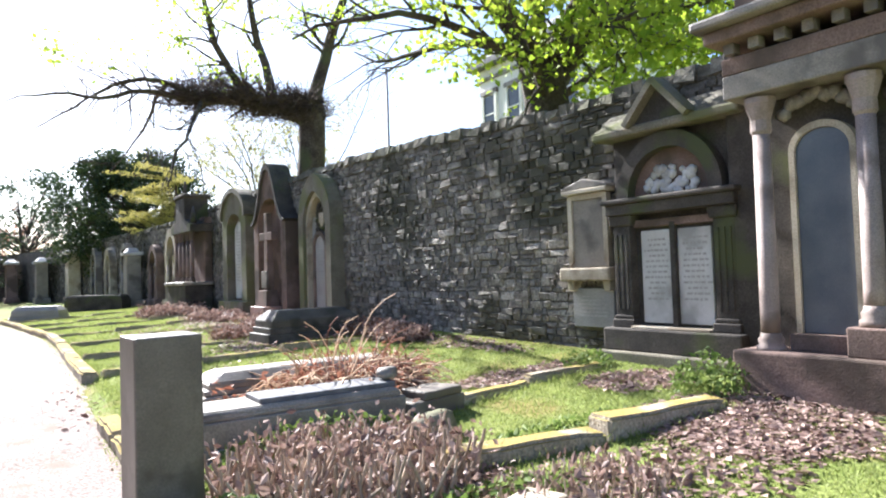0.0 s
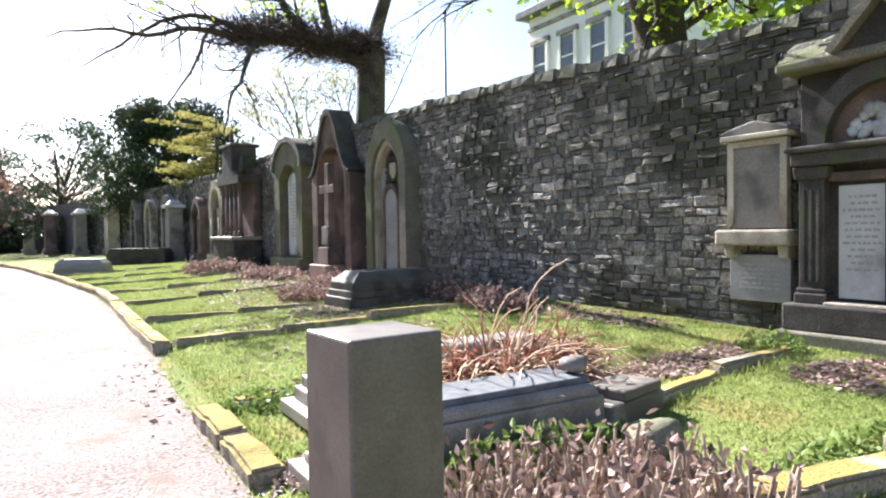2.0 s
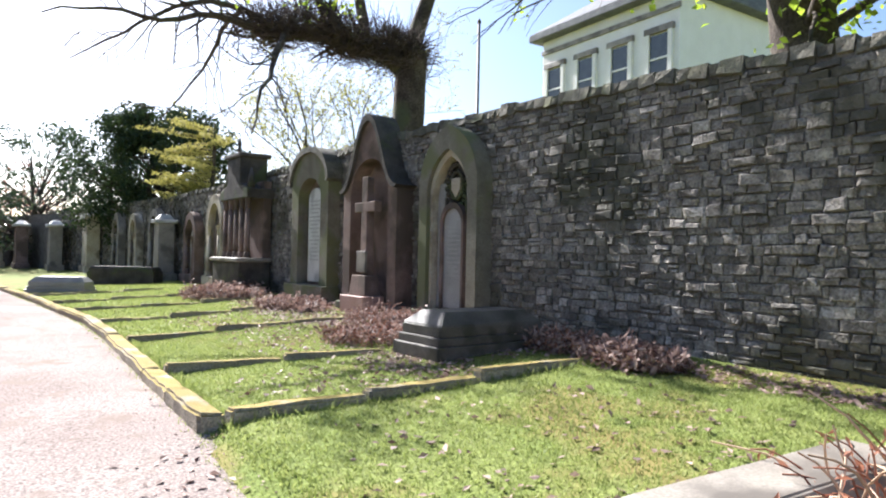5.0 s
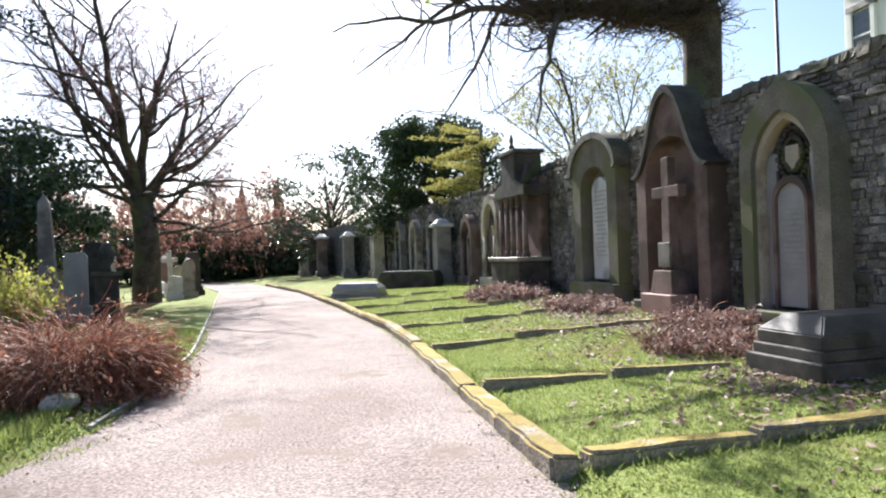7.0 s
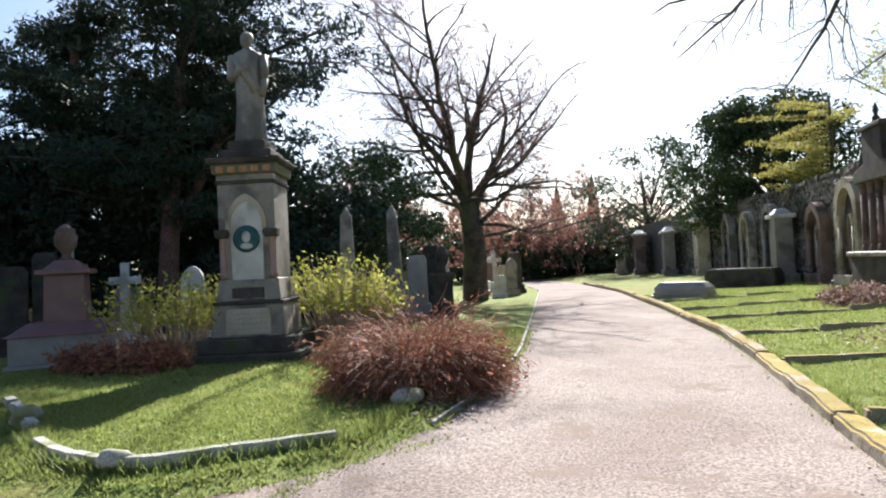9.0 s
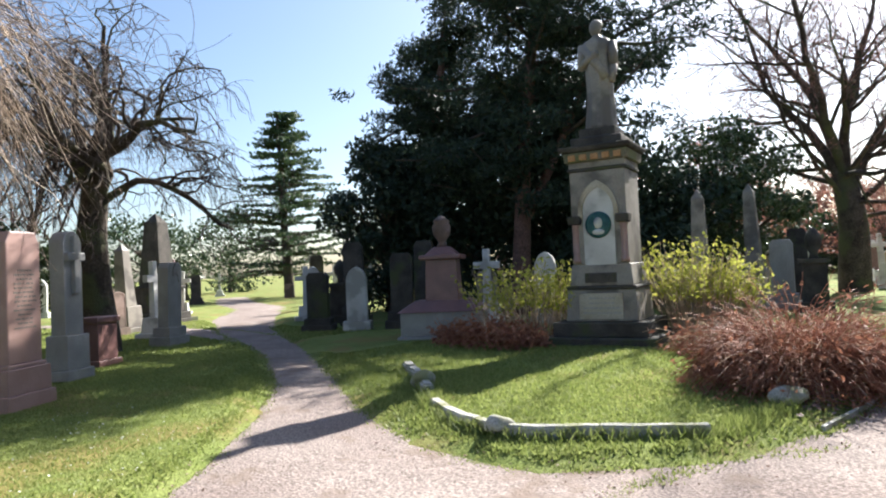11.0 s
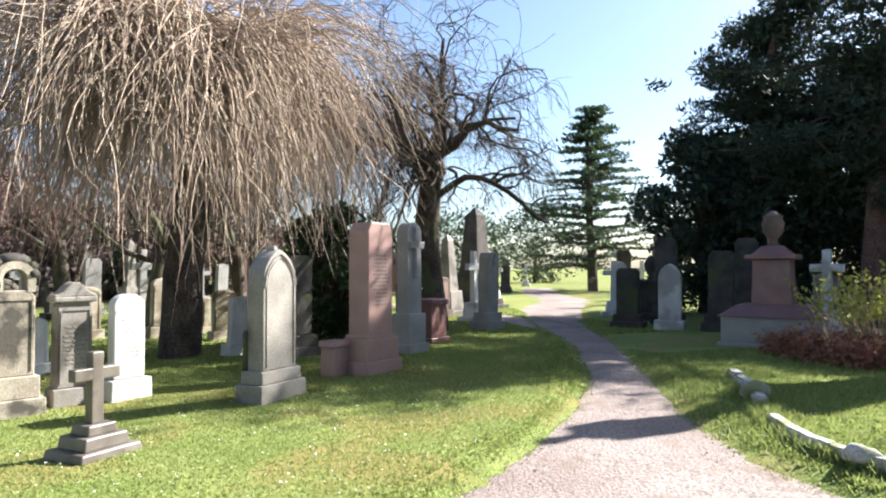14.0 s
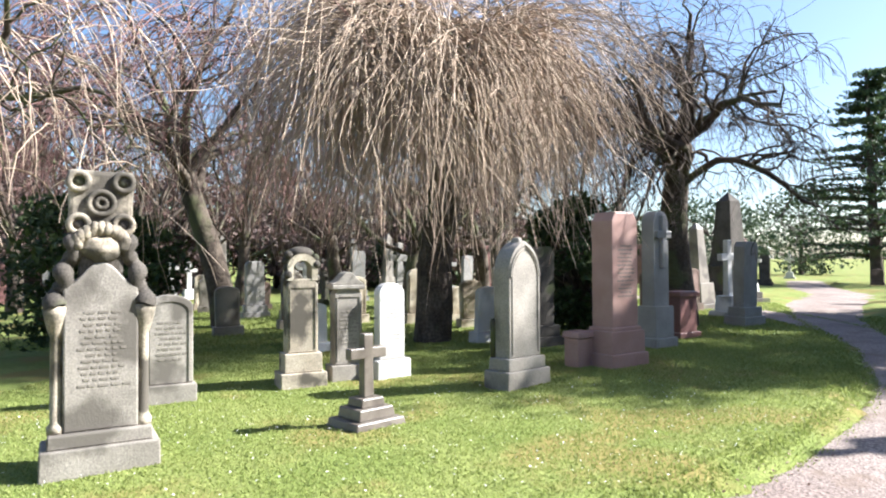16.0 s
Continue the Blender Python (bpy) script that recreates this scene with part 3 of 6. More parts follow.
# the low white kerb round the statue's plot
RING = [(-7.69, 12.25), (-6.85, 11.68), (-6.2, 11.2), (-5.64, 10.76), (-5.1, 10.43), (-4.62, 10.29), (-4.33, 10.3), (-4.1, 10.38), (-3.79, 10.68), (-3.44, 10.98), (-3.13, 11.24), (-2.98, 11.66), (-2.92, 12.5)]


def curved_kerb(pts, breaks, w, h, rise, mat, label):
    """A low kerb swept round a curve, of long bent stones that end at the breaks (shares of its length)."""
    kerb = tagged(new("kerb"), label, "kerb", "plot kerbs", "structure")
    p = np.array(pts)
    for _ in range(3):
        q = np.empty((2 * len(p), 2))
        q[0], q[-1] = p[0], p[-1]
        q[1:-1:2], q[2:-1:2] = 0.75 * p[:-1] + 0.25 * p[1:], 0.25 * p[:-1] + 0.75 * p[1:]
        p = q
    ln = np.concatenate([[0], np.cumsum(np.linalg.norm(np.diff(p, axis=0), axis=1))])
    for a, b in zip(breaks, breaks[1:]):
        t = np.linspace(a * ln[-1] + 0.006, b * ln[-1] - 0.006, 14)
        c = np.stack([np.interp(t, ln, p[:, 0]), np.interp(t, ln, p[:, 1])], -1)
        d = np.gradient(c, axis=0)
        d /= np.linalg.norm(d, axis=1, keepdims=True)
        side = np.stack([-d[:, 1], d[:, 0]], -1)
        bm = bmesh.new()
        rows = []
        for k in range(14):
            z = gz(*c[k]) + rise
            row = []
            for u, v in ((-1, -h), (-1, -0.02), (-0.75, 0), (0.75, 0), (1, -0.02), (1, -h)):
                q = c[k] + side[k] * w / 2 * u
                row.append(bm.verts.new((q[0], q[1], z + v)))
            rows.append(row)
        for r0, r1 in zip(rows, rows[1:]):
            for m in range(6):
                bm.faces.new((r0[m], r0[(m + 1) % 6], r1[(m + 1) % 6], r1[m]))
        bm.faces.new(rows[0])
        bm.faces.new(rows[-1][::-1])
        wobble(bm, 0.008, 6.0, a)
        part("kerb_stone", bm, mat, kerb)
    return kerb


curved_kerb(RING[3:11], (0.0, 0.36, 0.47, 0.72, 1.0), 0.10, 0.2, 0.1, "white_kerb", "low curved white stone kerb round the statue plot")
kerb_run(RING[:3], 0.14, 0.2, "white_kerb", "broken white kerb stones round the statue plot", rise=0.12, stone=0.45, seed=22, skip=0.2)
kerb_run(RING[10:12], 0.10, 0.16, "white_kerb", "grass-grown end of the white plot kerb", rise=0.02, stone=0.45, seed=23)
for x, y, r, flat in ((-4.42, 10.28, 0.10, 0.55), (-2.95, 12.5, 0.14, 0.6), (-6.5, 11.42, 0.12, 1.0)):
    t = thing("boulder", x, y, gz(x, y) + 0.09, 40, "rough pale stone set in the white plot kerb", "stone")
    bm = bmesh.new()
    bmesh.ops.create_icosphere(bm, subdivisions=3, radius=r, matrix=Matrix.Diagonal((1.3, 0.8, flat, 1)))
    wobble(bm, 0.04, 9, x)
    part("boulder_stone", bm, "white_kerb", t, "", True)

# ---- trees ----


def tree(name, x, y, label, category="tree"):
    return thing(name, x, y, gz(x, y), 0, label, category)


def woody(parent, lines_by_part):
    for nm, lines, mat, sides, label in lines_by_part:
        if lines and nm in ("trunk", "limb"):
            for line in lines:
                tubes(nm, [line], mat, parent, sides, True, label)
        elif lines:
            tagged(tubes(nm, lines, mat, parent, sides, True, label or "fine branchwork"), kind="stuff")


def bare_tree(x, y, height, seed, label, mat="bark", twig="twig_red", fork=0.32, limbs=7, spread=0.55, r=0.42, twigs=2, buds=None, bud_size=0.05, lean=(0, 0, 0), up=0.05, limb_len=0.62, sub=7, third_n=5):
    rs = np.random.RandomState(seed)
    t = tree("tree", x, y, label)
    h0 = height * fork
    trunk = branch(rs, (0, 0, -0.15), (lean[0], lean[1], 1), h0 + 0.15, r * 1.25, r * 0.85, 7, 0.05)
    main, second, third, fourth = [], [], [], []
    for k in range(limbs):
        a = 2 * math.pi * (k + rs.uniform(-0.3, 0.3)) / limbs * 2
        f = k / max(1, limbs - 1)
        sp = 0.12 + spread * (0.35 + 1.1 * f) * rs.uniform(0.8, 1.15)
        d = (math.cos(a) * math.sin(sp), math.sin(a) * math.sin(sp), math.cos(sp))
        start = trunk[0][-1 - (k % 3)]
        main.append(branch(rs, start, d, height * limb_len * rs.uniform(0.85, 1.15) * (1.12 - 0.2 * f), r * rs.uniform(0.22, 0.40), 0.02, 10, 0.13, (0, 0, up * (0.4 + f))))
    for m in main:
        second += sprout(rs, m, sub, height * 0.27, 0.8, 0.15, 1.0, 6, 0.14, (0, 0, 0.03), 0.42, 0.4, 0.012)
    for m in second + main:
        third += sprout(rs, m, third_n, height * 0.13, 0.75, 0.2, 1.0, 5, 0.16, (0, 0, 0.02), 0.4, 0.5, 0.007)
    for m in third:
        fourth += sprout(rs, m, twigs, height * 0.065, 0.7, 0.2, 1.0, 4, 0.16, (0, 0, 0), 0.6, 0.6, 0.005)
    woody(t, [("trunk", [trunk], mat, 12, ""), ("limb", main, mat, 7, ""), ("branchwork", second, mat, 5, ""), ("twigwork", third + fourth, twig, 3, "")])
    if buds:
        pts = np.concatenate([m[0][1:] for m in third + fourth])
        pts = pts[rs.permutation(len(pts))[:buds[1]]]
        tagged(leaves("foliage", pts, bud_size, buds[0], t, rs, spread=0.06), kind="stuff")
    return t


def weeping_tree(x, y, seed, height, radius, drop, count, label, twig, bark="bark", r=0.35, fork=0.42, tip=0.004, gnarl=0.35, limbs=8, thick=0.010, sway=0.07, low=0.5, fall=0.30, rise=0.0):
    rs = np.random.RandomState(seed)
    t = tree("tree", x, y, label)
    trunk = branch(rs, (0, 0, -0.15), (0, 0, 1), height * fork + 0.15, r * 1.2, r * 0.8, 7, 0.06)
    main, second, third, hang = [], [], [], []
    for k in range(limbs):
        a = 2 * math.pi * (k + rs.uniform(-0.25, 0.25)) / limbs
        sp = rs.uniform(0.3, 1.15) - rise
        d = (math.cos(a) * math.sin(sp), math.sin(a) * math.sin(sp), math.cos(sp))
        main.append(branch(rs, trunk[0][-1 - (k % 2)], d, radius * rs.uniform(1.0, 1.35), r * rs.uniform(0.3, 0.48), 0.03, 9, gnarl * 0.6, (0, 0, -0.02)))
    for m in main:
        second += sprout(rs, m, 8, radius * 0.8, 0.85, 0.25, 1.0, 8, gnarl, (0, 0, -0.03), 0.5, 0.4, 0.014)
    for m in second:
        third += sprout(rs, m, 3, radius * 0.4, 0.8, 0.3, 1.0, 6, gnarl, (0, 0, -0.05), 0.5, 0.5, 0.010)
    base = second + main + third + third
    for i in range(count):
        m = base[rs.randint(len(base))]
        j = rs.randint(2, len(m[0]))
        p = m[0][j]
        out = unit(unit(np.array([p[0], p[1], 0.0])) + rs.normal(0, 0.8, 3) * np.array([1, 1, 0]))
        ln = min(drop * rs.uniform(0.3, 1.15), max(0.4, p[2] - low * rs.uniform(0.7, 2.0)))
        b = branch(rs, p, out * rs.uniform(0.3, 0.9) + np.array([0, 0, rs.uniform(-0.3, 0.6)]), ln * 1.15, thick * rs.uniform(0.6, 1.3), tip, 8, sway * rs.uniform(0.5, 2.2), (0, 0, -fall * rs.uniform(0.5, 1.4)))
        hang.append(b)
        if i % 2:
            hang += sprout(rs, b, 2, ln * 0.35, 0.6, 0.2, 0.9, 4, sway, (0, 0, -0.2), 0.7, 0.6, tip)
    woody(t, [("trunk", [trunk], bark, 12, ""), ("limb", main, bark, 7, ""), ("branchwork", second + third, bark, 5, ""), ("twig_curtain", hang, twig, 3, "drooping leafless twigs")])
    return t


def clump_points(rs, centre, radius, n):
    d = rs.normal(size=(n, 3))
    d /= np.linalg.norm(d, axis=1, keepdims=True)
    return np.asarray(centre) + d * (rs.uniform(0.35, 1.0, (n, 1)) ** 0.6) * np.asarray(radius)


def pine_tree(x, y, seed, h=10.4, low=3.2, tiers=60, wide=5.0, label="tall dark Scots pine with a reddish trunk", fork=True, left=1.05, puffs=3):
    rs = np.random.RandomState(seed)
    t = tree("pine_tree", x, y, label)
    trunk = branch(rs, (0, 0, -0.15), (-0.02, 0, 1), h, 0.30, 0.08, 12, 0.03)
    stems = [(trunk, np.linspace(low, h - 0.3, tiers))]
    if fork:
        stems.append((branch(rs, trunk[0][3], (0.3, 0.25, 1), 5.5, 0.16, 0.06, 8, 0.06), np.linspace(4.6, 9.0, 14)))
    limbs, pts = [], []
    for ln_, zs in stems:
        zz = ln_[0][:, 2]
        for z in zs:
            p = np.array([np.interp(z, zz, ln_[0][:, k]) for k in range(3)])
            a = rs.uniform(0, 2 * math.pi)
            reach = (wide - abs(z - h * 0.67) * 0.6) * rs.uniform(0.5, 1.1) * (0.8 if math.cos(a) > 0 else left)
            b = branch(rs, p, (math.cos(a), math.sin(a), rs.uniform(-0.1, 0.4)), min(max(1.2, reach), wide * 0.98), 0.07, 0.02, 6, 0.12, (0, 0, 0.02))
            limbs.append(b)
            for q in b[0][2:]:
                for _ in range(puffs):
                    c = q + rs.normal(0, 0.36, 3) * np.array([1, 1, 0.5])
                    pts.append(clump_points(rs, c, (0.46, 0.46, 0.22), 40))
    woody(t, [("trunk", [ln_ for ln_, _ in stems], "bark_red", 10, "reddish pine bark"), ("limbwork", limbs, "bark", 5, "")])
    leaves("needles", np.concatenate(pts), 0.10, "pine_leaf", t, rs, 0.3, label="dark needle clumps")
    return t


def beech_tree(x, y, h, seed, label):
    """A bare beech: a trunk that parts into crooked leaders, wide limbs and fine drooping spray."""
    rs = np.random.RandomState(seed)
    t = tree("tree", x, y, label)
    trunk = branch(rs, (0, 0, -0.15), (0, 0, 1), h * 0.32, 0.50, 0.36, 8, 0.04)
    top = trunk[0][-1]
    leaders, limbs, second, third, fourth = [], [], [], [], []
    for k in range(5):
        a = 2 * math.pi * (k + rs.uniform(-0.25, 0.25)) / 5
        sp = rs.uniform(0.35, 0.62) if k else 0.08
        leaders.append(branch(rs, trunk[0][-1 - k % 2], (math.cos(a) * math.sin(sp), math.sin(a) * math.sin(sp), math.cos(sp)), h * rs.uniform(0.55, 0.72), rs.uniform(0.15, 0.22), 0.03, 12, 0.12, (0, 0, 0.035)))
    for k in range(12):
        a = 2 * math.pi * (k * 0.382 + rs.uniform(-0.05, 0.05))
        st = trunk[0][rs.randint(5, 9)]
        sp = rs.uniform(0.85, 1.3)
        limbs.append(branch(rs, st, (math.cos(a) * math.sin(sp), math.sin(a) * math.sin(sp), math.cos(sp)), h * rs.uniform(0.42, 0.58), rs.uniform(0.07, 0.11), 0.02, 11, 0.15, (0, 0, rs.uniform(-0.01, 0.05))))
    for m in leaders:
        limbs += sprout(rs, m, 7, h * 0.40, 1.05, 0.12, 0.85, 9, 0.15, (0, 0, 0.02), 0.5, 0.3, 0.02)
    for m in limbs + leaders:
        second += sprout(rs, m, 8, h * 0.15, 0.8, 0.2, 1.0, 6, 0.18, (0, 0, 0.0), 0.45, 0.4, 0.012)
    for m in second:
        third += sprout(rs, m, 6, h * 0.085, 0.75, 0.2, 1.0, 5, 0.18, (0, 0, -0.03), 0.45, 0.5, 0.008)
    for m in third:
        fourth += sprout(rs, m, 2, h * 0.045, 0.7, 0.2, 1.0, 3, 0.16, (0, 0, -0.03), 0.6, 0.6, 0.006)
    woody(t, [("trunk", [trunk], "bark", 14, ""), ("limb", leaders + limbs[:12], "bark", 8, ""), ("branchwork", limbs[12:] + second, "bark", 5, ""), ("twigwork", third + fourth, "twig_red", 3, "")])
    pts = np.concatenate([m[0][1:] for m in fourth])
    pts = pts[(pts[:, 2] < h * 0.62)]
    tagged(leaves("foliage", pts[rs.permutation(len(pts))[:7000]], 0.028, "red_bud", t, rs, spread=0.05, label="reddish opening buds"), kind="stuff")
    return t


def evergreen(x, y, seed, rx, ry, h, leaf, label, size=0.09, n=16000, base=0.2, category="tree", clumps=90, gap=0.28):
    """A dense dark evergreen: trunk, limbs and many leaf clumps with an uneven outline."""
    rs = np.random.RandomState(seed)
    t = tree("evergreen_tree", x, y, label, category)
    trunk = branch(rs, (0, 0, -0.15), (0, 0, 1), h * 0.8, 0.22, 0.05, 8, 0.06)
    limbs, pts = [], []
    per = n // clumps
    for k in range(clumps):
        z = h * (base + (1 - base) * rs.uniform(0, 1) ** 0.9)
        f = math.sin(math.pi * min(0.98, max(0.08, (z / h - base * 0.6) / (1.05 - base * 0.6)))) ** 0.6
        a = rs.uniform(0, 2 * math.pi)
        q = rs.uniform(0.45, 1.08)
        c = np.array([math.cos(a) * rx * f * q, math.sin(a) * ry * f * q, z * 0.97])
        limbs.append(branch(rs, (0, 0, z * 0.55), c - np.array([0, 0, z * 0.55]), float(np.linalg.norm(c - np.array([0, 0, z * 0.55]))), 0.05, 0.015, 5, 0.06))
        s = max(rx, ry) * gap * rs.uniform(0.7, 1.3)
        pts.append(clump_points(rs, c, (s, s, s * 0.7), per))
    woody(t, [("trunk", [trunk], "bark", 8, ""), ("limbwork", limbs, "bark", 4, "")])
    leaves("foliage", np.concatenate(pts), size, leaf, t, rs, 0.5)
    return t


def cedar_tree(x, y, h, seed):
    rs = np.random.RandomState(seed)
    t = tree("cedar_tree", x, y, "blue-green cedar with level tiers of branches")
    trunk = branch(rs, (0, 0, -0.15), (0, 0, 1), h, 0.35, 0.05, 10, 0.02)
    limbs, pts = [], []
    for z in np.linspace(h * 0.12, h * 0.97, 17):
        for _ in range(8):
            a = rs.uniform(0, 2 * math.pi)
            reach = ((h - z) * 0.50 + 0.5) * rs.uniform(0.75, 1.2)
            b = branch(rs, (0, 0, z + rs.normal(0, 0.1)), (math.cos(a), math.sin(a), 0.16), reach, 0.07, 0.02, 6, 0.06, (0, 0, -0.03))
            limbs.append(b)
            for q in b[0][1:]:
                pts.append(clump_points(rs, q, (0.55, 0.55, 0.07), 13))
    woody(t, [("trunk", [trunk], "bark", 8, ""), ("limbwork", limbs, "bark", 4, "")])
    leaves("needles", np.concatenate(pts), 0.16, "cedar_leaf", t, rs, 0.4)
    return t


def lime_tree(x, y, seed):
    rs = np.random.RandomState(seed)
    t = tree("lime_tree", x, y, "broad lime tree in fresh bright green leaf behind the wall")
    trunk = branch(rs, (0, 0, -0.15), (-0.06, 0.03, 1), 5.2, 0.52, 0.42, 7, 0.04)
    main, second, third = [], [], []
    for k in range(8):
        a = 2 * math.pi * (k + rs.uniform(-0.3, 0.3)) / 8
        sp = rs.uniform(0.4, 1.15)
        main.append(branch(rs, trunk[0][-1 - (k % 2)], (math.cos(a) * math.sin(sp), math.sin(a) * math.sin(sp), math.cos(sp)), 6.2 * rs.uniform(0.8, 1.1), 0.20 * rs.uniform(0.6, 1.0), 0.03, 9, 0.15, (0, 0, 0.0)))
    # two long boughs that reach out over the wall along it
    main.append(branch(rs, trunk[0][-1], (-0.40, 0.85, 0.62), 7.0, 0.10, 0.02, 12, 0.10, (0, 0, -0.02)))
    main.append(branch(rs, trunk[0][-1], (-0.75, 0.1, 0.4), 5.0, 0.12, 0.02, 10, 0.12, (0, 0, -0.03)))
    low = [branch(rs, trunk[0][-1 - k % 3], (math.cos(a), math.sin(a), 0.34), ln, 0.09, 0.02, 9, 0.13, (0, 0, -0.01)) for k, (a, ln) in enumerate(((-0.8, 4.6), (-0.35, 4.2), (-1.3, 4.4), (-1.9, 3.8), (-2.5, 3.0), (-1.05, 5.2)))]
    main += low
    for m in main:
        second += sprout(rs, m, 8, 2.4, 0.8, 0.2, 1.0, 6, 0.18, (0, 0, 0), 0.45, 0.4, 0.014)
    for m in second:
        third += sprout(rs, m, 5, 0.9, 0.7, 0.25, 1.0, 4, 0.2, (0, 0, -0.03), 0.5, 0.5, 0.007)
    woody(t, [("trunk", [trunk], "bark", 14, ""), ("limb", main, "bark", 8, ""), ("branchwork", second, "bark", 5, ""), ("twigwork", third, "twig_dark", 3, "")])
    pts = np.concatenate([m[0][1:] for m in third])
    # extra leaves high in the unseen crown, added to shade the wall and memorials
    full = np.concatenate([m[0][1:] for m in second])
    full = full[full[:, 2] > 7.2]
    pts = np.concatenate([pts[(pts[:, 1] < 2.2) & (pts[:, 0] > -3.2)], np.repeat(np.concatenate([m[0][3:] for m in low]), 7, axis=0) + rs.normal(0, 0.4, (len(low) * 7 * 7, 3)), np.repeat(full, 3, axis=0), pts[pts[:, 2] > 7.6]])
    tagged(leaves("foliage", pts, 0.07, "lime_leaf", t, rs, 0.75, per=6, spread=0.2, label="bright young leaves"), kind="stuff")
    return t


def burr_tree(x, y, seed):
    """A lime cut back long ago: a thick bent trunk, a dark shelf of twigs, long bare boughs."""
    rs = np.random.RandomState(seed)
    t = tree("pollard_tree", x, y, "old pollarded lime with a dark shelf of burr twigs")
    trunk = branch(rs, (0, 0, -0.15), (0.0, 0.0, 1), 6.2, 0.44, 0.38, 8, 0.03)
    top = trunk[0][-1]
    shelf = branch(rs, trunk[0][-2] + np.array([0, 0, 0.3]), (-0.8, 0.32, 0.75), 3.6, 0.27, 0.12, 9, 0.04, (-0.06, 0.03, -0.09))
    out = shelf[0][-1]
    main = [branch(rs, top, (0.2, 0.0, 1), 6.0, 0.22, 0.05, 8, 0.08), branch(rs, shelf[0][3], (-0.25, 0.2, 0.95), 5.2, 0.15, 0.04, 8, 0.1), branch(rs, shelf[0][5], (-0.5, 0.0, 0.9), 4.6, 0.12, 0.03, 8, 0.1),
            shelf,
            branch(rs, out, (-0.95, 0.3, 0.28), 4.6, 0.09, 0.015, 12, 0.21, (0, 0, -0.035)),
            branch(rs, shelf[0][-3], (-0.8, -0.45, 0.35), 4.6, 0.085, 0.015, 12, 0.21, (0, 0, -0.03)),
            branch(rs, shelf[0][-2], (-0.85, 0.75, 0.5), 5.0, 0.085, 0.015, 12, 0.21, (0, 0, -0.02)),
            branch(rs, shelf[0][-2], (-0.9, 0.1, 0.6), 4.8, 0.08, 0.015, 12, 0.21, (0, 0, -0.01))]
    second, third, burr = [], [], []
    for m in main:
        second += sprout(rs, m, 12, 1.7, 0.8, 0.2, 1.0, 6, 0.22, (0, 0, -0.02), 0.4, 0.4, 0.012)
    for m in second:
        third += sprout(rs, m, 4, 0.8, 0.7, 0.25, 1.0, 4, 0.22, (0, 0, 0), 0.5, 0.5, 0.008)
    knots = [shelf[0][k] + rs.normal(0, 0.25, 3) * np.array([1, 1, 0.5]) for k in rs.randint(1, 9, 26)] + [top + rs.normal(0, 0.35, 3) for _ in range(5)]
    for _ in range(3300):
        c = knots[rs.randint(len(knots))] + rs.normal(0, 0.2, 3) * np.array([1.0, 1.0, 0.7])
        d = rs.normal(size=3)
        d[2] = abs(d[2]) * 1.1 - 0.35
        burr.append(branch(rs, c, d, rs.uniform(0.3, 0.85), 0.011, 0.005, 3, 0.22))
    woody(t, [("trunk", [trunk], "bark", 14, ""), ("limb", main, "bark", 8, ""), ("branchwork", second, "bark", 5, ""), ("twigwork", third, "twig_dark", 3, ""), ("burr", burr, "twig_dark", 3, "dense dark shelf of burr twigs")])
    pts = np.concatenate([m[0] for m in third])
    near = pts[(pts[:, 2] > 6.5) & (pts[:, 1] < 0.8)]
    leaves("foliage", near[rs.permutation(len(near))[:330]], 0.065, "lime_leaf", t, rs, 0.75, per=6, spread=0.16, label="few bright young leaves")
    return t


lime_tree(9.3, 9.5, 11)
burr_tree(7.35, 18.5, 12)
bare_tree(10.3, 30.5, 11.0, 13, "slim tree just coming into leaf behind the wall", twig="twig_dark", fork=0.25, limbs=9, spread=0.6, r=0.2, buds=("yew_tip", 6500), bud_size=0.06, sub=10)
evergreen(5.9, 40.5, 14, 4.2, 3.8, 8.3, "yew_leaf", "large dark yew rising behind the boundary wall", 0.10, 42000, 0.12, clumps=190, gap=0.2)
evergreen(0.8, 52.0, 15, 4.5, 4.0, 8.6, "holly_leaf", "grey-green evergreen beyond the end of the wall", 0.13, 7000, 0.1, gap=0.22)
# sprays of yellow young growth on the yew
spray = tree("evergreen_tree", 6.6, 33.8, "yellow-green conifer with level feathery sprays")
rs = np.random.RandomState(16)
tr = branch(rs, (0, 0, 0), (0, 0, 1), 6.6, 0.15, 0.04, 8, 0.03)
lm = [branch(rs, (0, 0, z), (-math.cos(a), -math.sin(a) * 0.9, 0.12), 2.6 * rs.uniform(0.6, 1.1), 0.04, 0.01, 6, 0.08) for z, a in zip(np.linspace(2.6, 6.4, 26), rs.uniform(-1.6, 1.6, 26))]
woody(spray, [("trunk", [tr], "bark", 8, ""), ("limbwork", lm, "bark", 4, "")])
leaves("spray_foliage", np.concatenate([clump_points(rs, q, (0.42, 0.42, 0.10), 55) for b in lm for q in b[0][1:]]), 0.07, "yew_tip", spray, rs, 0.35)

beech_tree(-6.4, 30.5, 12.2, 17, "big leafless beech with reddish twigs beside the drive")
pine_tree(-12.3, 20.8, 18)
pine_tree(-16.8, 21.6, 118, 9.8, 0.6, 56, 2.9, "dark pine with foliage almost to the ground", False, 1.1, 3)
evergreen(-13.2, 23.8, 120, 2.6, 2.2, 7.8, "pine_leaf", "dark yew close behind the pine trunk", 0.10, 15000, 0.03, clumps=120, gap=0.22)
evergreen(-15.4, 22.5, 19, 2.7, 2.4, 7.4, "pine_leaf", "dark yew filling the shade behind the pine", 0.11, 16000, 0.03)
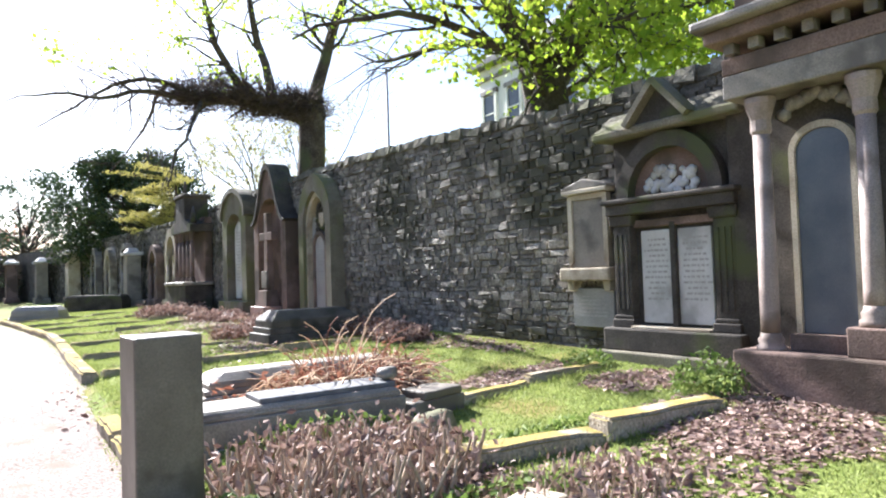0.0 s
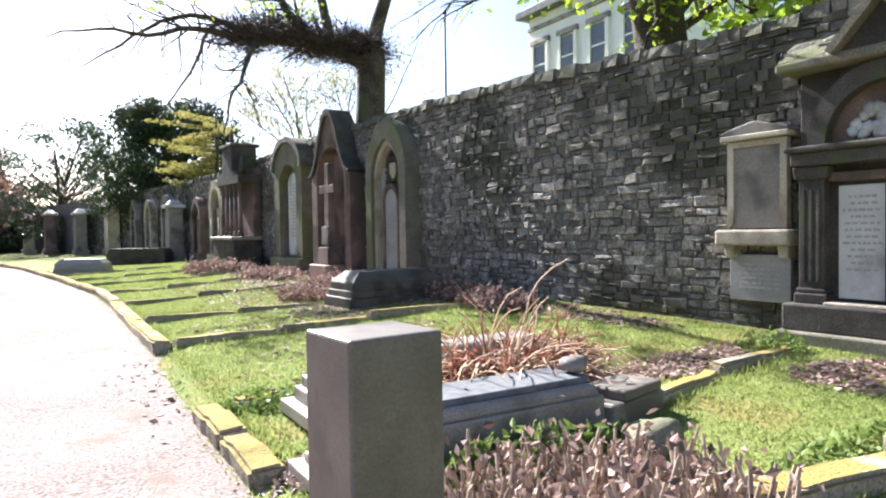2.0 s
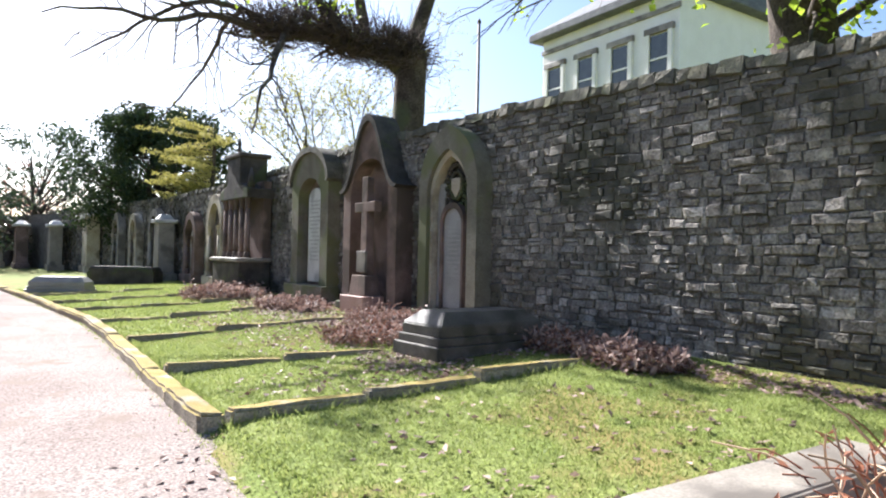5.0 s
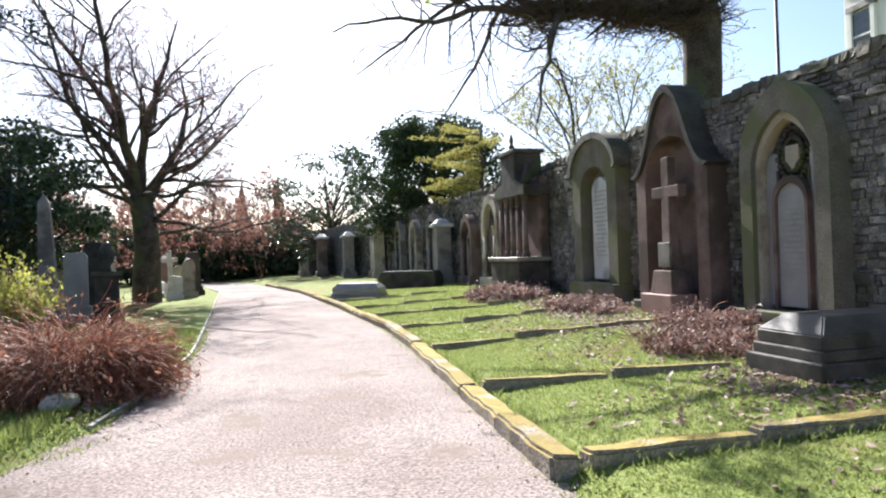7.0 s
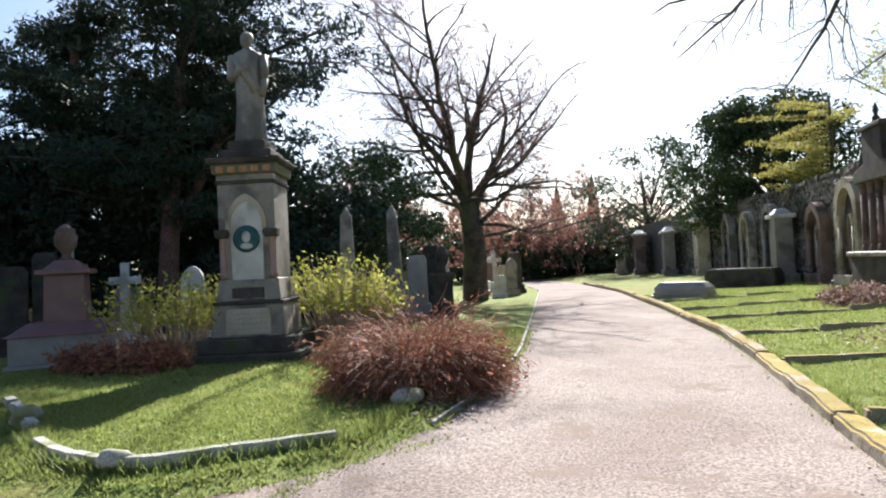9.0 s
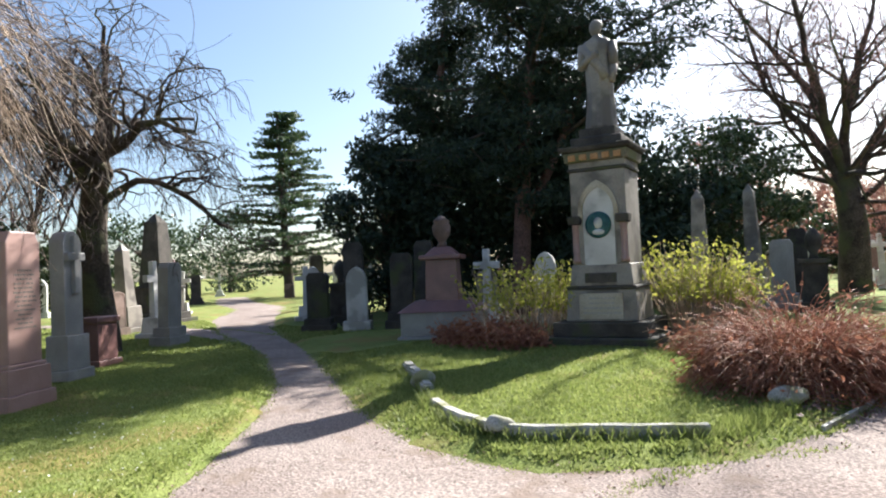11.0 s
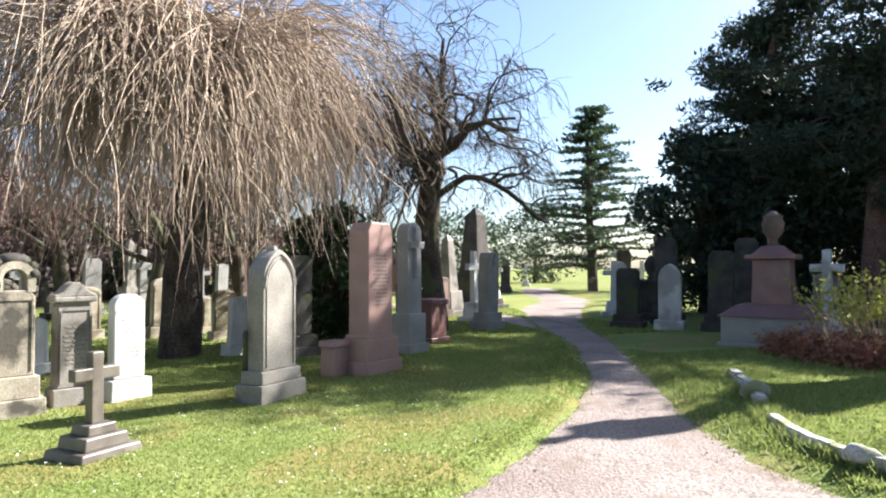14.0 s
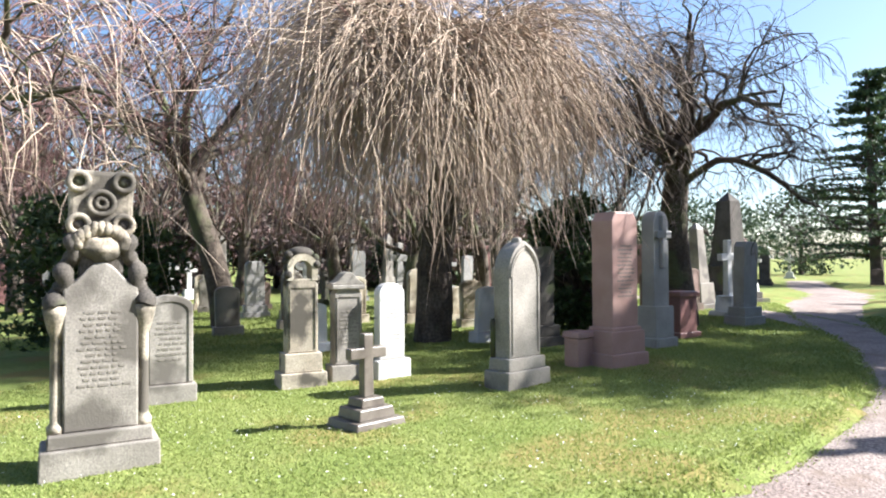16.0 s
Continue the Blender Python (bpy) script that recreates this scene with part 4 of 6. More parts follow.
evergreen(-17.6, 20.6, 119, 2.2, 2.0, 5.6, "pine_leaf", "dark yew beside the pine over the graves", 0.11, 9000, 0.03)
evergreen(-11.2, 24.0, 20, 2.6, 2.2, 5.0, "pine_leaf", "dark evergreen behind the gravestones", 0.11, 13000, 0.03)
evergreen(-9.4, 28.0, 21, 2.4, 2.2, 5.6, "holly_leaf", "glossy holly tree behind the gravestones", 0.09, 12000, 0.05)
cedar_tree(-36.5, 28.7, 11.6, 22)
weeping_tree(-14.9, 10.75, 24, 7.1, 2.6, 1.3, 2000, "weeping elm with gnarled contorted bare boughs", "twig_dark", "bark", 0.30, 0.45, 0.004, 0.42, 13, 0.007, 0.16, 2.6, rise=0.55)
weeping_tree(-13.2, 5.6, 25, 10.6, 1.4, 6.2, 2700, "large weeping beech with curtains of pale bare twigs", "twig_pale", "bark", 0.30, 0.5, 0.004, 0.34, 11, 0.0125, 0.15, 1.6, fall=0.32)
weeping_tree(-17.0, 0.5, 26, 8.5, 4.0, 3.2, 1200, "weeping tree with brownish bare twigs among the graves", "twig_red", "bark", 0.28, 0.45, 0.005, 0.3, 9, 0.013, 0.07, 1.6)
weeping_tree(-9.8, -1.4, 27, 6.5, 2.5, 3.0, 420, "weeping tree with knotted budding twigs hanging low", "twig_pale", "bark", 0.2, 0.55, 0.005, 0.35, 8, 0.012, 0.1, 1.3)
evergreen(-13.6, 8.4, 28, 1.1, 1.0, 2.6, "yew_leaf", "dark green shrub under the weeping trees", 0.07, 7000, 0.05)
evergreen(-12.4, -0.2, 29, 1.5, 1.4, 2.7, "yew_leaf", "dense dark green shrub behind a tall headstone", 0.07, 8000, 0.03)
for k, (x, y, h) in enumerate([(-24, 2.0, 10), (-28, -4.0, 12), (-23, 7.0, 9), (-33, 4.0, 12), (-26, -9, 11), (-38, 10, 11), (-35, -6, 12), (-20.5, -3.5, 9), (-21.5, 9.5, 8.5), (-30, 8, 11), (-27, 12, 9), (-22, -8, 10), (-31, -10, 11), (-40, 3, 12), (-42, -4, 12), (-24.5, -1.5, 9.5), (-19.5, 4.8, 8)]):
    bare_tree(x, y, h, 40 + k, "leafless purplish-brown tree among the far graves", "bark", "twig_red", 0.25, 8, 0.7, 0.22, 1, sub=6)
for k, (x, y, h) in enumerate([(-9.5, 62, 9), (-3.5, 66, 10), (-15, 58, 9), (-20, 50, 10), (-30, 45, 10), (-14, 44, 7), (-6.5, 72, 9), (-12.5, 66, 8), (-18, 64, 9), (1.5, 70, 9), (-10.5, 50, 6.5), (-4.5, 57, 6.5), (-8.0, 54, 6)]):
    bare_tree(x, y, h, 60 + k, "distant tree hazed with red-brown buds", "bark", "twig_red", 0.22, 9, 0.8, 0.2, 1, ("red_bud", 6000), 0.10, sub=6)
for k, (x, y, rx, h) in enumerate([(-38, -9, 4, 3.2), (-41, 0, 4, 3.0), (-43, 7, 4, 3.2), (-34, -16, 4, 3.4), (-30, -20, 4, 4), (-49, 13, 4, 4), (-26, -16, 3, 3), (-54, 4, 5, 5), (-9, 56, 3.5, 3.2), (-14, 52, 3, 3.6), (-19, 38, 3, 4.5), (-15, 33, 2.5, 4.0), (-5, 60, 3, 3.0), (-25, 40, 4, 6), (-45, 18, 4, 4), (-52, 26, 5, 6), (-46, 4, 4, 4.5), (-50, -8, 5, 5), (-33, 36, 4, 6), (-12, 58, 3.5, 3.6), (-6.5, 57, 3, 3.2), (-2.5, 58, 3, 3.4), (-17, 56, 4, 4), (-60, 14, 6, 5), (-58, 36, 6, 7), (-55, -18, 6, 6), (-40, -18, 5, 5)]):
    evergreen(x, y, 80 + k, rx, rx, h, "holly_leaf" if k % 2 else "yew_leaf", "dark evergreen bushes closing the view", 0.17, 3600, 0.03, "bush", 40)

for k in range(9):
    a = math.radians(-44 + 5.6 * k)
    x, y = -1 - (36 + 5 * (k % 2)) * math.cos(a), 6 + 38 * math.sin(a)
    if float(path_dist(x, y)) > 2:
        evergreen(x, y, 140 + k, 3.6, 3.0, 4.6 + 1.6 * (k % 3), "thicket", "leafless brown thicket closing the view behind the graves", 0.15, 7000, 0.02, "bush", 60)

# ---- memorials on the boundary wall ----


def on_wall(name, y, label, category="memorial", out=0.0):
    x = float(WX(y)) - out
    return thing(name, x, y, gz(x - 0.3, y) - 0.05, -86.8, label, category)


def pilaster(parent, mat, x, y, z0, z1, w=0.2, d=0.14, flutes=3):
    p = box("pilaster", parent, mat, (x, y, z0 + 0.14), (w, d, z1 - z0 - 0.26), 0.01)
    box("base", p, mat, (x, y, z0), (w + 0.08, d + 0.06, 0.10), 0.015)
    box("base", p, mat, (x, y, z0 + 0.10), (w + 0.04, d + 0.03, 0.05), 0.015)
    box("capital", p, mat, (x, y, z1 - 0.13), (w + 0.07, d + 0.06, 0.13), 0.02, 1.12)
    for k in range(flutes):
        box("flute", p, mat, (x + (k - (flutes - 1) / 2) * w / (flutes + 0.4), y - d / 2 - 0.004, z0 + 0.22), (w / flutes * 0.42, 0.02, z1 - z0 - 0.45), 0.006)
    return p


def column(parent, mat, x, y, z0, z1, r=0.12):
    h = z1 - z0
    c = lathe("column_shaft", parent, mat, [(r, 0.16), (r * 1.02, 0.3), (r * 0.88, h - 0.32)], (x, y, z0), 20)
    lathe("column_base", c, mat, [(r * 1.5, 0), (r * 1.5, 0.05), (r * 1.25, 0.07), (r * 1.35, 0.11), (r * 1.1, 0.14), (r * 1.05, 0.17)], (x, y, z0), 20)
    lathe("capital", c, mat, [(r * 0.9, h - 0.33), (r * 1.1, h - 0.3), (r * 1.05, h - 0.2), (r * 1.5, h - 0.07), (r * 1.6, h - 0.05), (r * 1.6, h)], (x, y, z0), 12, "carved leafy capital", False)
    return c


# tablet with a pediment and shelf
t = on_wall("wall_tablet", 6.12, "pale wall tablet with pediment, shelf and inscribed plate below")
g = 0.38 - 0.05
box("slab", t, "grey_stone", (0, -0.06, 1.46 - g), (0.62, 0.14, 0.98), 0.012)
ring("border", t, "buff_stone", [(-0.33, 1.46 - g), (-0.33, 2.40 - g), (0.33, 2.40 - g), (0.33, 1.46 - g)], [(-0.26, 1.52 - g), (-0.26, 2.34 - g), (0.26, 2.34 - g), (0.26, 1.52 - g)], -0.16, -0.08)
box("cornice", t, "buff_stone", (0, -0.10, 2.41 - g), (0.76, 0.26, 0.06), 0.015)
prism("pediment", t, "grey_stone", [(-0.40, 2.47 - g), (0.40, 2.47 - g), (0.36, 2.51 - g), (0, 2.60 - g), (-0.36, 2.51 - g)], -0.22, 0.05, 0.01)
box("shelf", t, "buff_stone", (0, -0.12, 1.28 - g), (0.84, 0.3, 0.17), 0.025)
for x in (-0.3, 0.3):
    box("bracket", t, "buff_stone", (x, -0.08, 1.15 - g), (0.10, 0.2, 0.14), 0.02, 1.2)
box("plate", t, "grey_granite", (0, -0.05, 0.68 - g), (0.68, 0.1, 0.50), 0.008, label="grey inscribed plate")
text_lines(t, -0.26, 0.26, 0.8 - g, 1.1 - g, -0.104, 6, seed=3)

# pedimented memorial with a carved lunette and two tablets
t = on_wall("wall_memorial", 4.83, "weathered classical memorial with lunette relief and twin marble tablets", out=0.0)
g = 0.42 - 0.05
box("step", t, "green_stone", (0, -0.22, -0.15), (1.86, 0.56, 0.33), 0.02, worn=0.006)
# blackened stone, its colour set darker to hold this memorial's deep shade too
box("plinth", t, "dark_stone", (0, -0.18, 0.18), (1.76, 0.46, 0.26), 0.02)
box("body", t, "dark_stone", (0, -0.02, 0.44), (1.66, 0.24, 2.30), 0.012)
for x in (-0.66, 0.66):
    pilaster(t, "dark_stone", x, -0.2, 0.44, 1.78, 0.24, 0.14)
for x in (-0.245, 0.245):
    box("tablet", t, "marble", (x, -0.15, 0.5), (0.42, 0.04, 1.08), 0.01, label="weathered white marble tablet")
    text_lines(t, x - 0.17, x + 0.17, 0.75, 1.5, -0.172, 12, seed=int(10 + x * 10))
box("mullion", t, "dark_stone", (0, -0.17, 0.46), (0.07, 0.1, 1.2), 0.01)
box("tablet_head", t, "red_stone", (0, -0.16, 1.62), (1.06, 0.10, 0.09), 0.01)
box("sill", t, "buff_stone", (0, -0.26, 0.40), (1.02, 0.2, 0.07), 0.015)
box("entablature", t, "dark_stone", (0, -0.2, 1.78), (1.66, 0.3, 0.13), 0.015)
box("cornice", t, "dark_stone", (0, -0.22, 1.91), (1.74, 0.36, 0.06), 0.02)
ring("arch", t, "dark_stone", lifted(rounded(1.36, 0.72, 0.02, 12), 1.97), lifted(rounded(1.04, 0.54, 0.02, 12), 1.97), -0.3, -0.12)
prism("lunette", t, "red_stone", lifted(rounded(1.04, 0.54, 0.02, 12), 1.97), -0.16, -0.10, 0)
bm = bmesh.new()
for k in range(60):
    a, q = random.uniform(0.1, math.pi - 0.1), random.uniform(0.05, 0.40)
    bmesh.ops.create_icosphere(bm, subdivisions=1, radius=random.uniform(0.03, 0.07), matrix=Matrix.Translation((0.42 * math.cos(a) * q / 0.4 * 0.95, -0.17, 1.99 + math.sin(a) * q * 0.8)) @ Matrix.Diagonal((1, 0.5, 1, 1)))
tagged(part("relief", bm, "marble", t, "worn white floral relief", True), kind="stuff")
box("upper_cornice", t, "green_stone", (0, -0.16, 2.70), (1.90, 0.5, 0.10), 0.025)
prism("pediment", t, "dark_stone", [(-0.36, 2.8), (0.36, 2.8), (0, 3.2)], -0.36, -0.30, 0)
for sx in (-1, 1):
    bm = bmesh.new()
    bmesh.ops.create_cube(bm, size=1, matrix=Matrix.Translation((sx * 0.2, -0.36, 3.02)) @ Matrix.Rotation(sx * 0.838, 4, 'Y') @ Matrix.Diagonal((0.62, 0.26, 0.07, 1)))
    part("raking_cornice", bm, "green_stone", t)
bm = bmesh.new()
vs = [bm.verts.new(c) for c in ((-0.95, -0.34, 2.8), (0.95, -0.34, 2.8), (0.95, 0.3, 3.32), (-0.95, 0.3, 3.32), (-0.95, 0.3, 2.7), (0.95, 0.3, 2.7))]
for f in ((0, 1, 2, 3), (0, 4, 5, 1), (3, 2, 5, 4), (0, 3, 4), (1, 5, 2)):
    bm.faces.new([vs[i] for i in f])
bmesh.ops.subdivide_edges(bm, edges=bm.edges[:], cuts=12, use_grid_fill=True)
wobble(bm, 0.045, 9.0)
part("roof", bm, "cope", t, "rough stone-slab roof")

# large colonnaded memorial with polished granite panels
t = thing("column_memorial", 6.1, 1.55, 0.2, -88.0, "large red sandstone memorial with columns and polished blue panels", "memorial")
box("step", t, "dark_stone", (0, -0.2, -0.2), (4.3, 1.0, 0.32), 0.02)
box("plinth", t, "red_stone", (0, -0.17, 0.12), (4.16, 0.86, 0.40), 0.02)
box("body", t, "dark_stone", (0, 0.16, 0.52), (4.1, 0.5, 3.0), 0.01)
for k in range(4):
    x = -1.84 + k * 0.86
    if k:
        box("pedestal", t, "red_stone", (x, -0.34, 0.52), (0.34, 0.34, 0.24), 0.015)
    column(t, "column_stone", x, -0.36, 0.76 if k else 0.44 + 0.06, 2.78, 0.082)
    if k < 3:
        xc = x + 0.43
        prism("panel", t, "blue_granite", lifted(rounded(0.46, 1.80, 1.64, 7), 0.66, xc), -0.17, -0.09, 0.01, "polished blue-grey granite panel")
        ring("panel_frame", t, "buff_stone", lifted(rounded(0.56, 1.9, 1.66, 7), 0.62, xc), lifted(rounded(0.46, 1.84, 1.64, 7), 0.62, xc), -0.2, -0.1)
        box("panel_sill", t, "red_stone", (xc, -0.2, 0.52), (0.6, 0.2, 0.14), 0.01)
        bm = bmesh.new()
        for i in range(26):
            f = i / 25
            bmesh.ops.create_icosphere(bm, subdivisions=1, radius=0.055 + 0.02 * math.sin(i * 2.1), matrix=Matrix.Translation((xc - 0.3 + 0.6 * f, -0.24, 2.62 + 0.13 * math.sin(math.pi * f) + 0.02 * math.sin(i * 5))) @ Matrix.Diagonal((1, 0.6, 1, 1)))
        tagged(part("carving", bm, "grey_stone", t, "carved scrolling foliage", True), kind="stuff")
box("frieze", t, "red_stone", (0, -0.2, 3.02), (4.2, 0.64, 0.16), 0.015)
box("architrave", t, "grey_stone", (0, -0.24, 2.8), (4.2, 0.56, 0.22), 0.015)
box("cornice", t, "red_stone", (0, -0.26, 3.30), (4.36, 0.84, 0.12), 0.02)
box("cornice_top", t, "grey_stone", (0, -0.3, 3.42), (4.5, 0.98, 0.10), 0.03)
box("parapet", t, "red_stone", (0, -0.1, 3.52), (4.1, 0.5, 0.5), 0.02)
for k in range(18):
    box("dentil", t, "grey_stone", (-2.0 + k * 0.235, -0.5, 3.20), (0.10, 0.12, 0.10), 0.008)
box("filler_wall", t, "dark_stone", (-2.28, 0.36, -0.1), (0.5, 0.3, 3.6), 0.02)

# pointed niche with grey slab
t = on_wall("niche_memorial", 13.85, "pointed-arched stone niche holding a grey inscribed slab")
outer, inner = pointed(1.62, 3.38, 2.35), pointed(1.14, 2.98, 2.2)
ring("arch_frame", t, "green_stone", outer, inner, -0.36, 0.02)
ring("inner_moulding", t, "buff_stone", inner, pointed(1.02, 2.86, 2.12), -0.28, -0.05)
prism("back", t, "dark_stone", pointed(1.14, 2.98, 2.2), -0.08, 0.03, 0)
box("foot", t, "green_stone", (0, -0.26, -0.05), (1.72, 0.4, 0.28), 0.02)
prism("slab", t, "grey_granite", lifted(rounded(0.52, 1.72, 1.45, 7), 0.28), -0.2, -0.1, 0.012, "grey inscribed slab")
text_lines(t, -0.2, 0.2, 0.8, 1.7, -0.204, 12, seed=5)
for x in (-0.41, 0.41):
    box("side_slab", t, "grey_granite", (x, -0.12, 0.28), (0.25, 0.06, 2.15), 0.01)
    box("slab_joint", t, "dark_stone", (x * 0.69, -0.13, 0.28), (0.04, 0.07, 1.9), 0.008)
ring("trefoil", t, "red_stone", lifted(rounded(0.64, 1.84, 1.52, 7), 0.24), lifted(rounded(0.54, 1.74, 1.46, 7), 0.24), -0.24, -0.12)
bm = bmesh.new()
for k in range(46):
    a = 2 * math.pi * k / 23
    q = 0.17 if k < 23 else 0.27
    bmesh.ops.create_icosphere(bm, subdivisions=1, radius=random.uniform(0.035, 0.06), matrix=Matrix.Translation((q * math.cos(a), -0.13, 2.38 + q * 1.35 * math.sin(a))))
tagged(part("wreath", bm, "dark_stone", t, "blackened carved wreath", True), kind="stuff")
prism("shield", t, "buff_stone", [(-0.12, 2.5), (-0.12, 2.3), (0, 2.16), (0.12, 2.3), (0.12, 2.5)], -0.17, -0.1, 0.01)

# gabled memorial with a standing cross
t = on_wall("gabled_memorial", 16.45, "red sandstone gabled memorial with a large standing cross")
outer, inner = ogee(2.1, 3.85, 2.45, 13), rounded(1.5, 3.1, 2.35, 13)
ring("gable", t, "red_stone", outer, inner, -0.42, 0.02)
ring("gable_cope", t, "dark_stone", ogee(2.3, 4.0, 2.5, 13)[1:-1], ogee(2.1, 3.85, 2.45, 13)[1:-1], -0.5, 0.05)
prism("back", t, "red_stone", rounded(1.5, 3.1, 2.35, 13), -0.08, 0.03, 0)
box("foot", t, "dark_stone", (0, -0.28, -0.05), (2.3, 0.5, 0.25), 0.02)
box("plinth", t, "pink_granite", (0.05, -0.55, -0.05), (0.92, 0.5, 0.42), 0.015)
box("cross_base", t, "red_stone", (0.05, -0.5, 0.37), (0.66, 0.36, 0.4), 0.015, 0.8)
box("cross_shaft", t, "red_stone", (0.05, -0.46, 0.77), (0.24, 0.18, 1.95), 0.015, 0.85)
box("cross_arm", t, "red_stone", (0.05, -0.46, 2.02), (0.80, 0.165, 0.2), 0.015)
box("tablet", t, "grey_stone", (0.05, -0.575, 0.83), (0.34, 0.05, 0.42), 0.008)

# segmental-headed memorial with white tablet
t = on_wall("arched_memorial", 19.55, "mossy round-headed stone memorial with white marble tablet")
outer, inner = rounded(2.0, 3.6, 2.85, 11), rounded(1.24, 3.0, 2.5, 11)
ring("arch_frame", t, "green_stone", outer, inner, -0.38, 0.02)
ring("cope", t, "cope", rounded(2.2, 3.74, 2.9, 11)[1:-1], outer[1:-1], -0.46, 0.05)
prism("back", t, "red_stone", inner, -0.1, 0.03, 0)
box("foot", t, "green_stone", (0, -0.3, -0.05), (2.1, 0.46, 0.5), 0.02)
prism("tablet", t, "marble", lifted(rounded(0.72, 2.25, 1.95, 9), 0.52), -0.22, -0.08, 0.012, "white inscribed marble tablet")
text_lines(t, -0.28, 0.28, 1.0, 2.5, -0.224, 16, seed=6)

# dark canopied tomb
t = on_wall("canopy_tomb", 24.0, "dark canopied tomb with clustered shafts and a finial", out=0.2)
box("chest", t, "dark_stone", (0, -0.35, -0.05), (2.3, 0.9, 0.95), 0.03)
box("ledge", t, "grey_stone", (0, -0.37, 0.90), (2.46, 1.02, 0.12), 0.03)
for k in range(5):
    column(t, "red_stone", -0.95 + 0.475 * k, -0.5, 1.02, 2.75, 0.07)
box("back", t, "red_stone", (0, 0.0, 0.9), (2.2, 0.25, 2.3), 0.02)
prism("canopy", t, "dark_stone", [(-1.2, 2.7), (1.2, 2.7), (1.2, 2.95), (0.55, 3.15), (0.55, 3.9), (-0.55, 3.9), (-0.55, 3.15), (-1.2, 2.95)], -0.62, 0.2, 0.03)
box("cap", t, "dark_stone", (0, -0.2, 3.9), (1.3, 0.95, 0.12), 0.03)
lathe("finial", t, "dark_stone", [(0.10, 4.02), (0.05, 4.15), (0.1, 4.22), (0.04, 4.3), (0.07, 4.4), (0.02, 4.6)], (-0.45, -0.3, 0), 10)
for x in (-1.0, 1.0):
    lathe("pinnacle", t, "dark_stone", [(0.12, 2.95), (0.1, 3.2), (0.02, 3.55)], (x, -0.45, 0), 8)

# blind arches and smaller memorials further along the wall
def blind_arch(y, w, h, mat, tab, label, kind_of=0):
    t = on_wall("arched_wall_memorial", y, label)
    f = pointed if kind_of else rounded
    ring("arch_frame", t, mat, f(w, h, h * 0.68), f(w * 0.72, h * 0.9, h * 0.64), -0.3, 0.02)
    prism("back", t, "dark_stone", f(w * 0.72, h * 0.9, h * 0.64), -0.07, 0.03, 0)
    box("foot", t, mat, (0, -0.22, -0.05), (w * 1.06, 0.36, 0.4), 0.02)
    for x in (-w * 0.3, w * 0.3):
        column(t, mat, x, -0.26, 0.35, h * 0.66, 0.07)
    prism("tablet", t, tab, lifted(f(w * 0.4, h * 0.55, h * 0.42), 0.5), -0.16, -0.05, 0.01)
    return t


blind_arch(27.2, 1.7, 3.1, "buff_stone", "red_stone", "pale arched memorial with slender side shafts")
blind_arch(29.6, 1.5, 2.6, "red_stone", "grey_stone", "reddish arched memorial against the wall", 1)
blind_arch(33.6, 1.8, 2.9, "grey_stone", "red_stone", "grey arched memorial with recessed panel")
blind_arch(36.2, 1.6, 2.8, "buff_stone", "dark_stone", "pale pointed memorial against the wall", 1)
blind_arch(38.6, 1.7, 2.9, "grey_stone", "dark_stone", "grey arched memorial near the wall's bend")
for y, out, w, h, m1 in ((31.6, 0.5, 0.75, 2.5, "grey_stone"), (41.6, 0.3, 1.5, 3.0, "buff_stone"), (45.2, 0.6, 1.2, 2.6, "grey_stone"), (49.5, 0.8, 1.6, 2.7, "red_stone"), (53, 0.9, 1.3, 2.5, "buff_stone")):
    t = on_wall("pier_memorial", y, "upright stone pier memorial with a pale weathered cap", out=out)
    box("base", t, m1, (0, 0, -0.05), (w * 1.25, 0.8, 0.4), 0.03)
    box("shaft", t, m1, (0, 0, 0.35), (w, 0.6, h - 0.6), 0.02, 0.95)
    box("cap", t, "marble", (0, 0, h - 0.25), (w * 1.2, 0.8, 0.14), 0.03)
    box("cap_top", t, "marble", (0, 0, h - 0.11), (w * 0.9, 0.6, 0.2), 0.03, 0.5)

# ---- tombs and pillar on the plots beside the drive ----


def coped_tomb(name, x, y, rz, w, d, h, steps_, mat, label, top=None, inset=0.4):
    """Low tomb of stepped courses under a coped top."""
    t = thing(name, x, y, gz(x, y) - 0.04, rz, label, "tomb")
    z = 0.0
    for k, (sw, sd, sh) in enumerate(steps_):
        box("step", t, mat, (0, 0, z), (w * sw, d * sd, sh), 0.014, 1.0, worn=0.003)
        z += sh
    bm = bmesh.new()
    sw, sd = steps_[-1][0] * 0.96, steps_[-1][1] * 0.94
    lo = [bm.verts.new((sx * w * sw / 2, sy * d * sd / 2, z)) for sx, sy in ((-1, -1), (1, -1), (1, 1), (-1, 1))]
    mid = [bm.verts.new((v.co.x, v.co.y, z + (h - z) * 0.45)) for v in lo]
    hi = [bm.verts.new((v.co.x * (1 - inset * d / w), v.co.y * (1 - inset), h)) for v in lo]
    for a, b in ((lo, mid), (mid, hi)):
        for i in range(4):
            bm.faces.new((a[i], a[(i + 1) % 4], b[(i + 1) % 4], b[i]))
    bm.faces.new(hi)
    bm.faces.new(lo[::-1])
    bmesh.ops.bevel(bm, geom=bm.edges[:], offset=0.012, segments=2, affect='EDGES')
    part("coped_top", bm, top or mat, t)
    return t


p = thing("stone_pillar", 0.645, 3.74, gz(1.1, 3.8) - 0.09, 5, "square weathered grey stone gate pillar with a flat top", "pillar")
box("shaft", p, "pillar_stone", (0, 0, -0.05), (0.335, 0.31, 1.215), 0.010, 1.0, worn=0.003)

